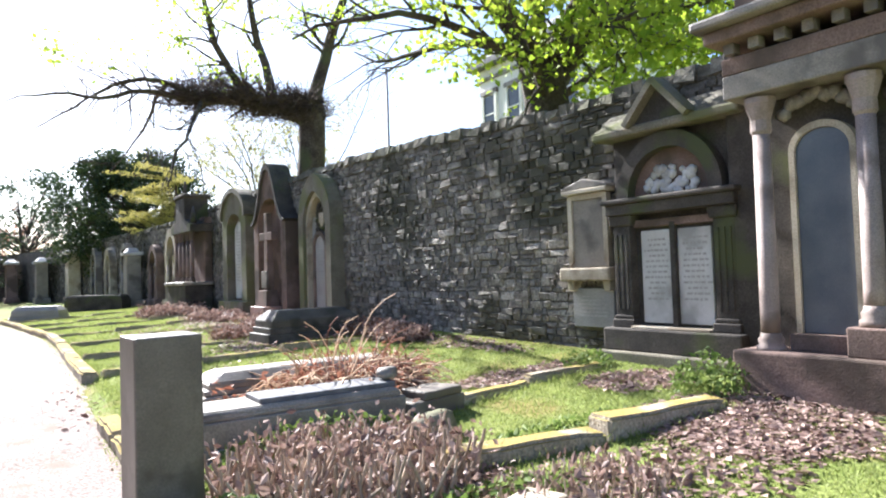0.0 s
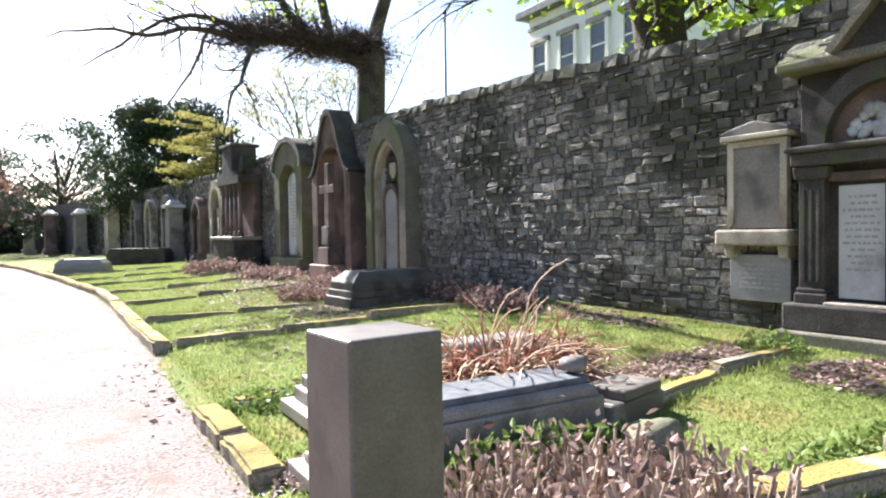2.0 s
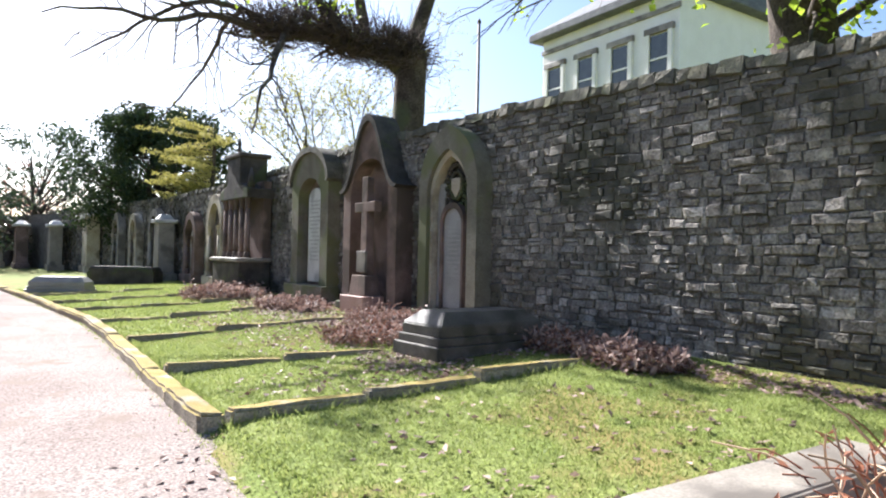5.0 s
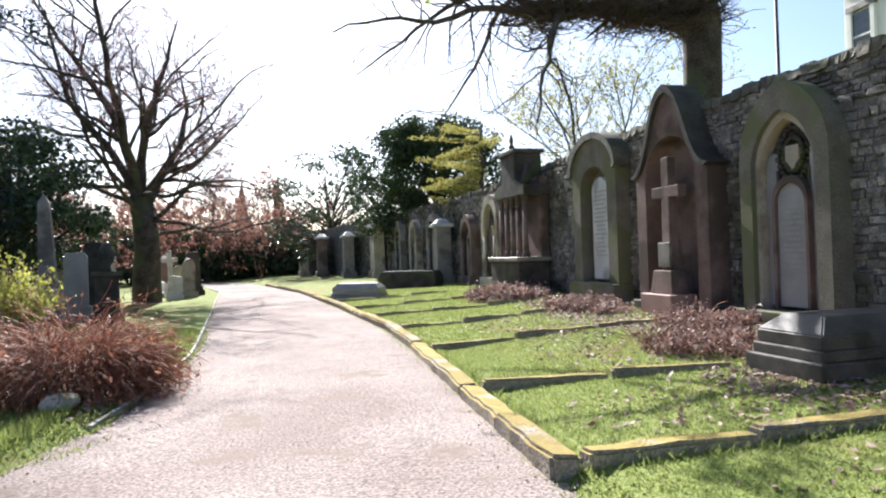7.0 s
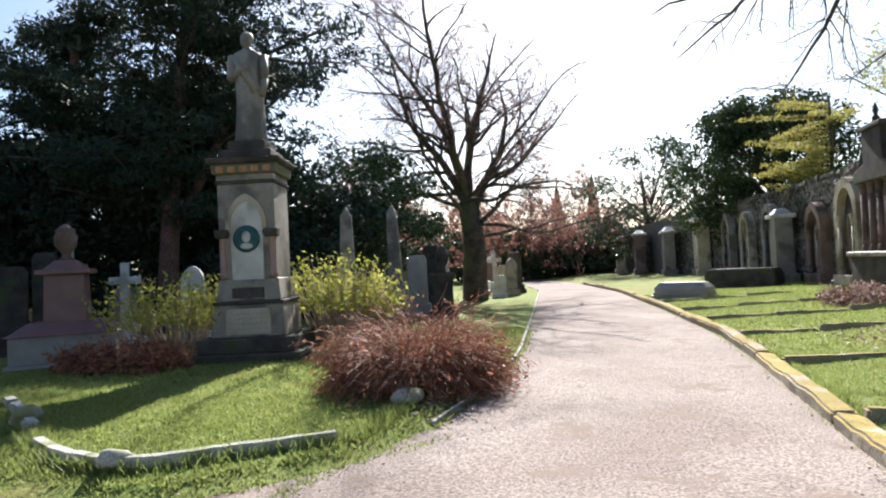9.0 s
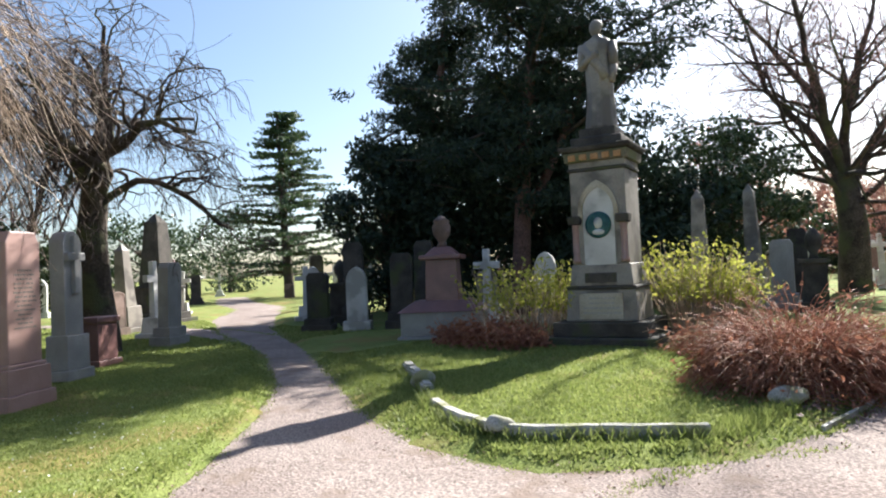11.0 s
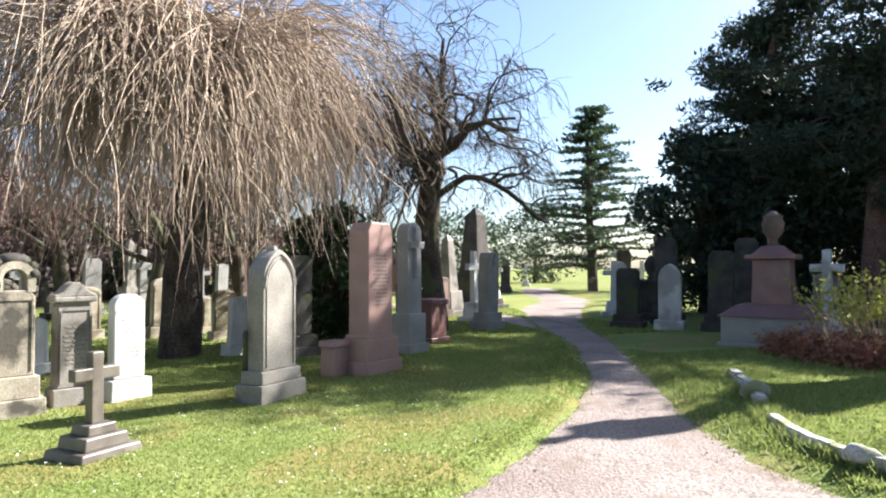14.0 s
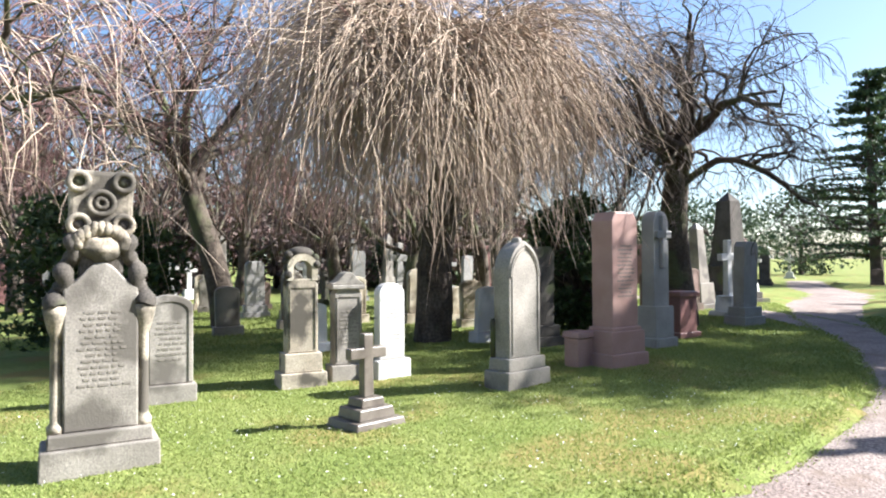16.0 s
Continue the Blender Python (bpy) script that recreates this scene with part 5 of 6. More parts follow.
coped_tomb("coped_tomb", 2.35, 6.14, 0, 2.15, 0.80, 0.46, [(1.08, 1.12, 0.10), (1.0, 0.94, 0.10), (0.96, 0.84, 0.08), (0.93, 0.72, 0.05)], "grey_stone", "grey granite coped tomb on stepped courses, half buried in bracken", "grey_stone")
t = coped_tomb("ledger_tomb", 1.88, 5.08, 0, 1.8, 0.56, 0.40, [(1.10, 1.4, 0.08), (1.02, 1.12, 0.06), (0.94, 0.96, 0.19)], "grey_stone", "grey stone tomb with a dark polished plate on top", "grey_stone", 0.12)
box("plate", t, "slate", (0.22, 0, 0.395), (1.15, 0.36, 0.045), 0.01, label="dark polished plate")
coped_tomb("dark_tomb", 4.42, 11.35, 3, 1.8, 0.95, 0.54, [(1.0, 1.0, 0.16), (0.94, 0.9, 0.10)], "tomb_stone", "dark weathered coped tomb near the wall")
t = thing("stone_slab", 3.05, 5.05, gz(3.05, 5.05), 12, "broken grey stone slabs stacked beside the tomb", "stone")
box("slab", t, "grey_stone", (0, 0, -0.02), (0.62, 0.4, 0.17), 0.02, worn=0.015)
box("slab", t, "grey_stone", (0.05, -0.03, 0.15), (0.44, 0.34, 0.07), 0.015, worn=0.012)
t = thing("boulder", 2.67, 5.04, gz(2.5, 5.1) + 0.41, 0, "small rounded grey boulder on the tomb's edge", "stone")
bm = bmesh.new()
bmesh.ops.create_icosphere(bm, subdivisions=3, radius=0.085, matrix=Matrix.Diagonal((1.2, 1, 0.75, 1)))
wobble(bm, 0.022, 8)
part("boulder_stone", bm, "grey_stone", t, "", True)
t = thing("boulder", 2.75, 4.45, gz(2.75, 4.45) + 0.06, 0, "mossy rounded boulder at the bed's end", "stone")
bm = bmesh.new()
bmesh.ops.create_icosphere(bm, subdivisions=3, radius=0.16, matrix=Matrix.Diagonal((1.3, 1, 0.8, 1)))
wobble(bm, 0.05, 6)
part("boulder_stone", bm, "green_stone", t, "", True)
coped_tomb("ledger_tomb", 0.75, 27.45, -28, 1.75, 0.8, 0.5, [(1.0, 1.0, 0.12), (0.95, 0.9, 0.1)], "grey_granite", "grey granite coped tomb beside the drive")
coped_tomb("chest_tomb", 2.9, 30.6, -30, 2.3, 0.9, 0.66, [(1.0, 1.0, 0.5)], "dark_stone", "long dark chest tomb beside the wall", None, 0.15)
box("post", thing("stone_post", 2.3, 2.72, gz(2.3, 2.7), 20, "low pale stone post in the dead planting", "post"), "buff_stone", (0, 0, -0.05), (0.3, 0.26, 0.16), 0.02)

# ---- statue monument ----
t = thing("statue_monument", -6.84, 16.2, gz(-6.8, 16.2) - 0.04, 15, "tall grey sandstone monument with bronze portrait roundel and pink colonnettes", "monument")
box("step", t, "dark_stone", (0, 0, -0.05), (1.84, 1.8, 0.23), 0.02, worn=0.004)
box("step", t, "dark_stone", (0, 0, 0.18), (1.56, 1.5, 0.24), 0.02)
box("die_base", t, "grey_stone", (0, 0, 0.42), (1.2, 1.15, 0.52), 0.02, 0.93)
box("moulding", t, "dark_stone", (0, 0, 0.94), (1.16, 1.12, 0.06), 0.02)
prism("inscription", t, "buff_stone", [(-0.36, 0.46), (0.36, 0.46), (0.36, 0.88), (-0.36, 0.88)], -0.585, -0.54, 0.01)
text_lines(t, -0.3, 0.3, 0.52, 0.84, -0.59, 4, seed=8)
box("lower_die", t, "grey_stone", (0, 0, 1.0), (1.06, 1.04, 0.35), 0.02, 0.92)
box("name_plate", t, "dark_stone", (0, -0.5, 1.05), (0.52, 0.06, 0.16), 0.01)
box("shaft", t, "grey_stone", (0, 0, 1.35), (0.92, 0.9, 1.55), 0.012)
ring("arch_moulding", t, "buff_stone", lifted(pointed(0.66, 0.62, 0.12, 9), 2.12), lifted(pointed(0.52, 0.5, 0.12, 9), 2.12), -0.5, -0.43)
prism("marble_panel", t, "marble", lifted(pointed(0.52, 1.52, 1.12, 9), 1.22), -0.475, -0.44, 0.008, "pale arched marble panel")
lathe("roundel_frame", t, "bronze", [(0.02, 0), (0.21, 0), (0.22, 0.02), (0.18, 0.035), (0.02, 0.03)], (0, 0, 0), 28, "green bronze portrait roundel").matrix_basis = pose(0, -0.47, 2.0, 90, 0, 0)
bm = bmesh.new()
bmesh.ops.create_uvsphere(bm, u_segments=16, v_segments=10, radius=0.09, matrix=Matrix.Translation((0, -0.49, 2.03)) @ Matrix.Diagonal((0.85, 0.45, 1.1, 1)))
bmesh.ops.create_uvsphere(bm, u_segments=14, v_segments=8, radius=0.11, matrix=Matrix.Translation((0, -0.485, 1.88)) @ Matrix.Diagonal((1.1, 0.35, 0.5, 1)))
part("portrait_relief", bm, "marble", t, "pale featureless relief bust", True)
for x in (-0.4, 0.4):
    for y in (-0.43,):
        lathe("colonnette", t, "pink_granite", [(0.075, 0.0), (0.075, 0.06), (0.058, 0.09), (0.058, 0.62), (0.07, 0.66)], (x, y, 1.38), 14, "pink granite colonnette")
        box("colonnette_capital", t, "dark_stone", (x, y, 2.02), (0.2, 0.2, 0.14), 0.02, 1.15)
box("neck", t, "dark_stone", (0, 0, 2.9), (0.98, 0.96, 0.06), 0.02)
box("frieze", t, "grey_stone", (0, 0, 2.96), (0.94, 0.92, 0.10), 0.01)
box("frieze_band", t, "green_stone", (0, 0, 3.06), (1.04, 1.02, 0.16), 0.02, 1.04)
for k in range(5):
    box("frieze_panel", t, "terracotta", (-0.38 + k * 0.19, -0.53, 3.08), (0.12, 0.04, 0.1), 0.01)
box("cornice", t, "dark_stone", (0, 0, 3.22), (1.16, 1.14, 0.10), 0.03, 1.06)
box("statue_base", t, "dark_stone", (0, 0, 3.32), (0.86, 0.84, 0.16), 0.03)
box("statue_plinth", t, "dark_stone", (0, 0, 3.48), (0.62, 0.6, 0.16), 0.02)
s = thing("statue", -6.84, 16.2, gz(-6.8, 16.2) - 0.04 + 3.635, 15, "weathered grey stone statue of a robed figure on the monument", "statue")
bm = bmesh.new()
prof = [(0.25, 0.24, 0.0, 0), (0.26, 0.24, 0.06, 0), (0.235, 0.21, 0.3, 0.01), (0.22, 0.19, 0.6, 0.02), (0.235, 0.19, 0.85, 0.02), (0.215, 0.165, 1.05, 0.0), (0.25, 0.165, 1.2, -0.01), (0.275, 0.165, 1.32, -0.01), (0.22, 0.135, 1.4, 0), (0.085, 0.085, 1.455, 0), (0.075, 0.08, 1.49, 0)]
rings = []
for a, b, z, sx in prof:
    row = []
    for i in range(40):
        th = 2 * math.pi * i / 40
        fold = 1 + (0.07 * math.sin(th * 9 + z * 2.2) + 0.04 * math.sin(th * 15 - z * 3)) * (1 if z < 1.25 else 0.25)
        row.append(bm.verts.new((sx + a * math.cos(th) * fold, b * math.sin(th) * fold, z)))
    rings.append(row)
for a, b in zip(rings, rings[1:]):
    for i in range(40):
        bm.faces.new((a[i], a[(i + 1) % 40], b[(i + 1) % 40], b[i]))
bm.faces.new(rings[0][::-1])
bm.faces.new(rings[-1])
bmesh.ops.create_uvsphere(bm, u_segments=18, v_segments=12, radius=0.11, matrix=Matrix.Translation((-0.01, -0.02, 1.6)) @ Matrix.Diagonal((0.9, 1.0, 1.22, 1)))
bmesh.ops.create_uvsphere(bm, u_segments=14, v_segments=10, radius=0.11, matrix=Matrix.Translation((0, 0.02, 1.65)) @ Matrix.Diagonal((1.02, 1.05, 0.85, 1)))
for pa, pb, r0, r1 in (((-0.26, 0, 1.32), (-0.27, -0.08, 1.02), 0.085, 0.075), ((-0.27, -0.08, 1.02), (0.02, -0.2, 1.16), 0.07, 0.055), ((0.26, 0, 1.32), (0.29, -0.03, 1.0), 0.085, 0.075), ((0.29, -0.03, 1.0), (0.26, -0.1, 0.74), 0.07, 0.055), ((-0.2, -0.1, 1.3), (0.16, -0.16, 0.8), 0.07, 0.08)):
    pa, pb = Vector(pa), Vector(pb)
    m = Matrix.Translation((pa + pb) / 2) @ (pb - pa).to_track_quat('Z', 'Y').to_matrix().to_4x4()
    bmesh.ops.create_cone(bm, cap_ends=True, segments=14, radius1=r0, radius2=r1, depth=(pb - pa).length + 0.06, matrix=m)
bm.transform(Matrix.Diagonal((0.98, 1.0, 1.1, 1)))
part("statue_body", bm, "grey_stone", s, "", True)

# ---- headstones ----


def headstone(name, x, y, rz, label, mat, w, d, h, shape, base=(), text=10, moulded=True, sink=0.05, seed=0, group=""):
    """A slab of the given outline on base courses [(width, depth, height)]."""
    t = thing(name, x, y, gz(x, y) - sink, rz, label, "gravestone", group)
    z = 0.0
    for bw, bd, bh in base:
        box("base", t, mat, (0, 0, z), (bw, bd, bh), 0.012, 0.985)
        z += bh
    f = {"pointed": pointed, "round": rounded, "ogee": ogee}.get(shape)
    hh = h + sink - z
    if f:
        line = lifted(f(w, hh, hh * (0.72 if shape == "pointed" else 0.86)), z)
        inner = lifted(f(w * 0.8, hh * 0.9, hh * (0.66 if shape == "pointed" else 0.78)), z + hh * 0.03)
    else:
        line = [(-w / 2, z), (w / 2, z), (w / 2, z + hh * 0.92), (w * 0.36, z + hh), (-w * 0.36, z + hh), (-w / 2, z + hh * 0.92)]
        inner = [(-w * 0.4, z + 0.05), (-w * 0.4, z + hh * 0.88), (w * 0.4, z + hh * 0.88), (w * 0.4, z + 0.05)]
    prism("slab", t, mat, line, -d / 2, d / 2, 0.015)
    if moulded:
        a = [(x_ * 1.05, z_) for x_, z_ in inner]
        ring("moulding", t, mat, a, inner, -d / 2 - 0.012, -d / 2 + 0.01)
    if text:
        text_lines(t, -w * 0.32, w * 0.32, z + hh * 0.25, z + hh * 0.72, -d / 2 - 0.002, text, "lettering" if mat == "marble" else "carved_lettering", seed)
    return t


# pointed headstone with carved rope edge
t = headstone("gothic_headstone", -8.73, 6.72, 133, "grey pointed headstone with rope-carved edge and moulded base", "pale_stone", 0.54, 0.24, 1.66, "pointed", [(0.74, 0.38, 0.24), (0.64, 0.31, 0.14)], 0)
line = lifted(pointed(0.49, 1.27, 0.91, 14), 0.39)
bm = bmesh.new()
for (ax, az), (bx, bz) in zip(line[1:-1], line[2:-1]):
    for f in (0.0, 0.5):
        bmesh.ops.create_icosphere(bm, subdivisions=1, radius=0.018, matrix=Matrix.Translation((ax + (bx - ax) * f, -0.122, az + (bz - az) * f)))
part("rope_edge", bm, "pale_stone", t, "carved bead edging", True)
box("finial", t, "pale_stone", (0, 0, 1.68), (0.09, 0.16, 0.07), 0.02, 0.6)
for x in (-0.27,):
    lathe("side_shaft", t, "dark_stone", [(0.035, 0.0), (0.035, 0.5), (0.02, 0.54)], (x, 0.13, 0.28), 10)

t = headstone("pink_headstone", -10.15, 8.2, 126, "tall polished pink granite headstone on a stepped base", "pink_granite", 0.52, 0.36, 2.07, "slant", [(0.76, 0.54, 0.22), (0.68, 0.47, 0.3), (0.6, 0.42, 0.05)], 14, False, seed=31)
t = thing("granite_block", -10.05, 7.68, gz(-10, 7.7) - 0.04, 126, "small squat pink granite block with a capped top", "gravestone")
box("block", t, "pink_granite", (0, 0, 0), (0.29, 0.26, 0.42), 0.012)
box("cap", t, "pink_granite", (0, 0, 0.42), (0.35, 0.32, 0.09), 0.02, 0.9)
t = headstone("cross_slab", -11.75, 9.25, 126, "tall grey granite slab carved with a raised cross", "grey_granite", 0.38, 0.24, 2.17, "round", [(0.56, 0.44, 0.2), (0.47, 0.36, 0.5)], 0, False)
box("cross_shaft", t, "grey_granite", (0, -0.14, 1.3), (0.10, 0.1, 0.85), 0.015)
box("cross_arm", t, "grey_granite", (0, -0.14, 1.78), (0.36, 0.1, 0.12), 0.015)
t = thing("pedestal_tomb", -13.0, 10.05, gz(-13, 10) - 0.05, 126, "dark red granite block tomb with overhanging cap", "tomb")
box("base", t, "red_granite", (0, 0, 0), (0.62, 0.5, 0.14), 0.015)
box("die", t, "red_granite", (0, 0, 0.14), (0.5, 0.4, 0.62), 0.012)
box("cap", t, "red_granite", (0, 0, 0.76), (0.6, 0.48, 0.10), 0.02)

# small stepped cross
t = thing("stone_cross", -7.06, 5.18, gz(-7.06, 5.18) - 0.03, 134, "small grey stone latin cross on three steps", "gravestone")
for k, (w, h) in enumerate(((0.56, 0.10), (0.40, 0.10), (0.26, 0.08))):
    box("step", t, "pillar_stone", (0, 0, (0, 0.10, 0.20)[k]), (w, w * 0.86, h), 0.012, 0.93)
box("shaft", t, "pillar_stone", (0, 0, 0.28), (0.11, 0.09, 0.57), 0.01, 0.94)
box("arm", t, "pillar_stone", (0, 0, 0.625), (0.40, 0.085, 0.10), 0.01)

# tapering stones in a row
t = headstone("draped_headstone", -9.09, 4.12, 116, "buff sandstone headstone with a draped carved top", "sooty_stone", 0.37, 0.25, 1.29, "slant", [(0.56, 0.42, 0.22), (0.46, 0.33, 0.23)], 0, True)
bm = bmesh.new()
prism_top = lifted(rounded(0.36, 0.32, 0.16, 8), 1.32)
ring("canopy_arch", t, "buff_stone", prism_top, lifted(rounded(0.22, 0.24, 0.14, 8), 1.32), -0.13, 0.13)
bmesh.ops.create_uvsphere(bm, u_segments=16, v_segments=10, radius=0.1, matrix=Matrix.Translation((0, 0, 1.65)) @ Matrix.Diagonal((1.7, 1.2, 0.8, 1)))
for k in range(9):
    bmesh.ops.create_icosphere(bm, subdivisions=2, radius=0.055, matrix=Matrix.Translation((-0.17 + 0.34 * (k % 2), -0.1 + 0.05 * (k % 3), 1.63 - 0.04 * k)))
part("drapery", bm, "dark_stone", t, "blackened carved drapery", True)
t = headstone("pediment_headstone", -9.42, 4.62, 118, "buff sandstone headstone with a scrolled pediment", "pale_stone", 0.36, 0.2, 1.15, "slant", [(0.46, 0.28, 0.24)], 9, True, seed=33)
box("cornice", t, "pale_stone", (0, 0, 1.18), (0.44, 0.27, 0.06), 0.015)
prism("pediment", t, "pale_stone", lifted(ogee(0.42, 0.16, 0.02, 7), 1.24), -0.12, 0.12, 0.01)
t = headstone("white_headstone", -9.53, 5.16, 128, "white marble headstone with arched top on a marble base", "marble", 0.38, 0.14, 1.2, "round", [(0.5, 0.26, 0.28)], 10, False, seed=34)
t = headstone("plain_headstone", -8.3, 2.85, 120, "pale sandstone headstone with rounded shoulders and plain base", "pale_stone", 0.48, 0.18, 1.17, "round", [(0.55, 0.3, 0.25)], 8, True, seed=35)

# big headstone with ringed cross, beside the drive's bend
t = headstone("cross_headstone", -6.04, 3.30, 121, "tall carved sandstone headstone crowned with a ringed knotwork cross", "pale_stone", 0.50, 0.24, 1.54, "ogee", [(0.80, 0.44, 0.25), (0.70, 0.36, 0.10)], 13, False, seed=36)
for sx in (-1, 1):
    lathe("side_shaft", t, "sooty_stone", [(0.06, 0), (0.06, 0.05), (0.04, 0.08), (0.04, 0.70), (0.055, 0.74), (0.085, 0.86), (0.09, 0.92)], (sx * 0.29, -0.06, 0.35), 12)
    f = np.linspace(0, 1, 26)
    curl = np.stack([sx * (0.29 - 0.13 * f + 0.02 * np.sin(f * 16)), -0.06 - 0.03 * np.cos(f * 16), 1.26 + 0.56 * f], -1)
    tubes("shoulder_scroll", [(curl, 0.078 - 0.035 * f + 0.010 * np.sin(f * 31))], "dark_stone", t, 12, True, "blackened carved scroll")
# carved boss with a cap of leaves between the scrolls
bm = bmesh.new()
bmesh.ops.create_uvsphere(bm, u_segments=24, v_segments=16, radius=0.115, matrix=Matrix.Translation((0, -0.09, 1.69)) @ Matrix.Diagonal((1.2, 0.6, 0.85, 1)))
for k in range(11):
    a = math.pi * k / 10
    bmesh.ops.create_icosphere(bm, subdivisions=2, radius=0.045, matrix=Matrix.Translation((0.16 * math.cos(a), -0.11, 1.72 + 0.12 * math.sin(a))) @ Matrix.Diagonal((1, 0.7, 1.3, 1)))
wobble(bm, 0.025, 18)
part("carved_boss", bm, "sooty_stone", t, "", True)
box("neck", t, "dark_stone", (0, 0, 1.46), (0.30, 0.17, 0.36), 0.03, worn=0.01)
cross = box("cross_panel", t, "sooty_stone", (0, 0, 1.78), (0.44, 0.12, 0.50), 0.035, worn=0.012)
for x, z in ((0, 2.03), (-0.15, 2.19), (0.15, 2.19), (-0.15, 1.87), (0.15, 1.87)):
    a = np.linspace(0, 2 * math.pi, 27)
    for rr, th in (((0.085, 0.022), (0.035, 0.018)) if x == 0 else ((0.064, 0.024),)):
        tubes("knotwork_ring", [(np.stack([x + rr * np.cos(a), -0.068 + 0 * a, z + rr * np.sin(a)], -1), np.full(27, th))], "sooty_stone", cross, 8, True)
    # no hollow is cut: a dark disc paints the shade inside each ring
    lathe("roundel_hollow", cross, "dark_stone", [(0.001, 0.0), (0.04 if x else 0.012, 0.0), (0.04 if x else 0.012, 0.012)], (0, 0, 0), 14).matrix_basis = pose(x, -0.058, z, 90, 0, 0)

# obelisk on a stepped base
t = thing("obelisk", -22.4, 14.9, gz(-22.4, 14.9) - 0.05, 120, "tall dark stone obelisk on a stepped pedestal", "monument")
for k, (w, h) in enumerate(((1.7, 0.2), (1.4, 0.2), (1.1, 0.75), (1.2, 0.1))):
    box("step" if k < 2 else "pedestal", t, "dark_stone", (0, 0, (0, 0.2, 0.4, 1.15)[k]), (w, w, h), 0.02)
box("shaft", t, "dark_stone", (0, 0, 1.25), (0.80, 0.80, 2.05), 0.015, 0.62)
box("tip", t, "dark_stone", (0, 0, 3.30), (0.49, 0.49, 0.3), 0.01, 0.05)

# red granite urn tomb beyond the statue plot
t = thing("urn_tomb", -10.25, 15.65, gz(-10.2, 15.6) - 0.05, 35, "red granite pedestal tomb crowned with a carved urn", "tomb")
box("chest", t, "grey_granite", (0, 0, 0), (1.75, 1.1, 0.12), 0.02)
box("chest", t, "grey_granite", (0, 0, 0.12), (1.62, 1.0, 0.46), 0.012)
box("coping", t, "red_granite", (0, 0, 0.58), (1.74, 1.12, 0.22), 0.015, 0.62)
box("pedestal", t, "red_granite", (0, 0, 0.78), (0.66, 0.6, 0.82), 0.012, 0.92)
box("cornice", t, "red_granite", (0, 0, 1.6), (0.84, 0.78, 0.09), 0.02)
box("cap", t, "red_granite", (0, 0, 1.69), (0.64, 0.58, 0.16), 0.02, 0.5)
lathe("urn", t, "red_stone", [(0.12, 1.85), (0.07, 1.93), (0.08, 1.97), (0.17, 2.1), (0.19, 2.25), (0.15, 2.34), (0.17, 2.37), (0.1, 2.42), (0.03, 2.48)], (0, 0, 0), 18)

# ---- the many graves beyond ----
rnd = random.Random(77)


def proto_round(mat, label):
    return headstone("headstone", 0, 0, 0, label, mat, 0.62, 0.16, 1.15, "round", [(0.76, 0.36, 0.26)], 0, True, group="far gravestones")


def proto_pointed(mat, label):
    return headstone("headstone", 0, 0, 0, label, mat, 0.6, 0.18, 1.5, "pointed", [(0.8, 0.4, 0.26)], 0, True, group="far gravestones")


def proto_tall(mat, label):
    return headstone("headstone", 0, 0, 0, label, mat, 0.62, 0.3, 1.95, "slant", [(0.95, 0.6, 0.25), (0.8, 0.48, 0.22)], 0, False, group="far gravestones")


def proto_cross(mat, label):
    t = thing("grave_cross", 0, 0, 0, 0, label, "gravestone", "far gravestones")
    box("base", t, mat, (0, 0, -0.05), (0.9, 0.8, 0.25), 0.015, 0.95)
    box("base", t, mat, (0, 0, 0.2), (0.6, 0.55, 0.4), 0.015, 0.85)
    box("shaft", t, mat, (0, 0, 0.6), (0.24, 0.18, 1.5), 0.012, 0.8)
    box("arm", t, mat, (0, 0, 1.55), (0.78, 0.16, 0.19), 0.012)
    return t


def proto_obelisk(mat, label):
    t = thing("grave_obelisk", 0, 0, 0, 0, label, "gravestone", "far gravestones")
    box("base", t, mat, (0, 0, -0.05), (1.0, 1.0, 0.3), 0.015)
    box("pedestal", t, mat, (0, 0, 0.25), (0.72, 0.72, 0.75), 0.012, 0.92)
    box("shaft", t, mat, (0, 0, 1.0), (0.48, 0.48, 2.0), 0.01, 0.66)
    box("tip", t, mat, (0, 0, 3.0), (0.32, 0.32, 0.24), 0.008, 0.05)
    return t


def proto_column(mat, label):
    t = thing("grave_column", 0, 0, 0, 0, label, "gravestone", "far gravestones")
    box("base", t, mat, (0, 0, -0.05), (0.9, 0.9, 0.3), 0.015)
    box("pedestal", t, mat, (0, 0, 0.25), (0.66, 0.66, 0.8), 0.012, 0.94)
    box("cornice", t, mat, (0, 0, 1.05), (0.8, 0.8, 0.1), 0.015)
    lathe("urn", t, mat, [(0.14, 1.15), (0.09, 1.25), (0.2, 1.42), (0.22, 1.58), (0.16, 1.68), (0.05, 1.8)], (0, 0, 0), 14)
    return t


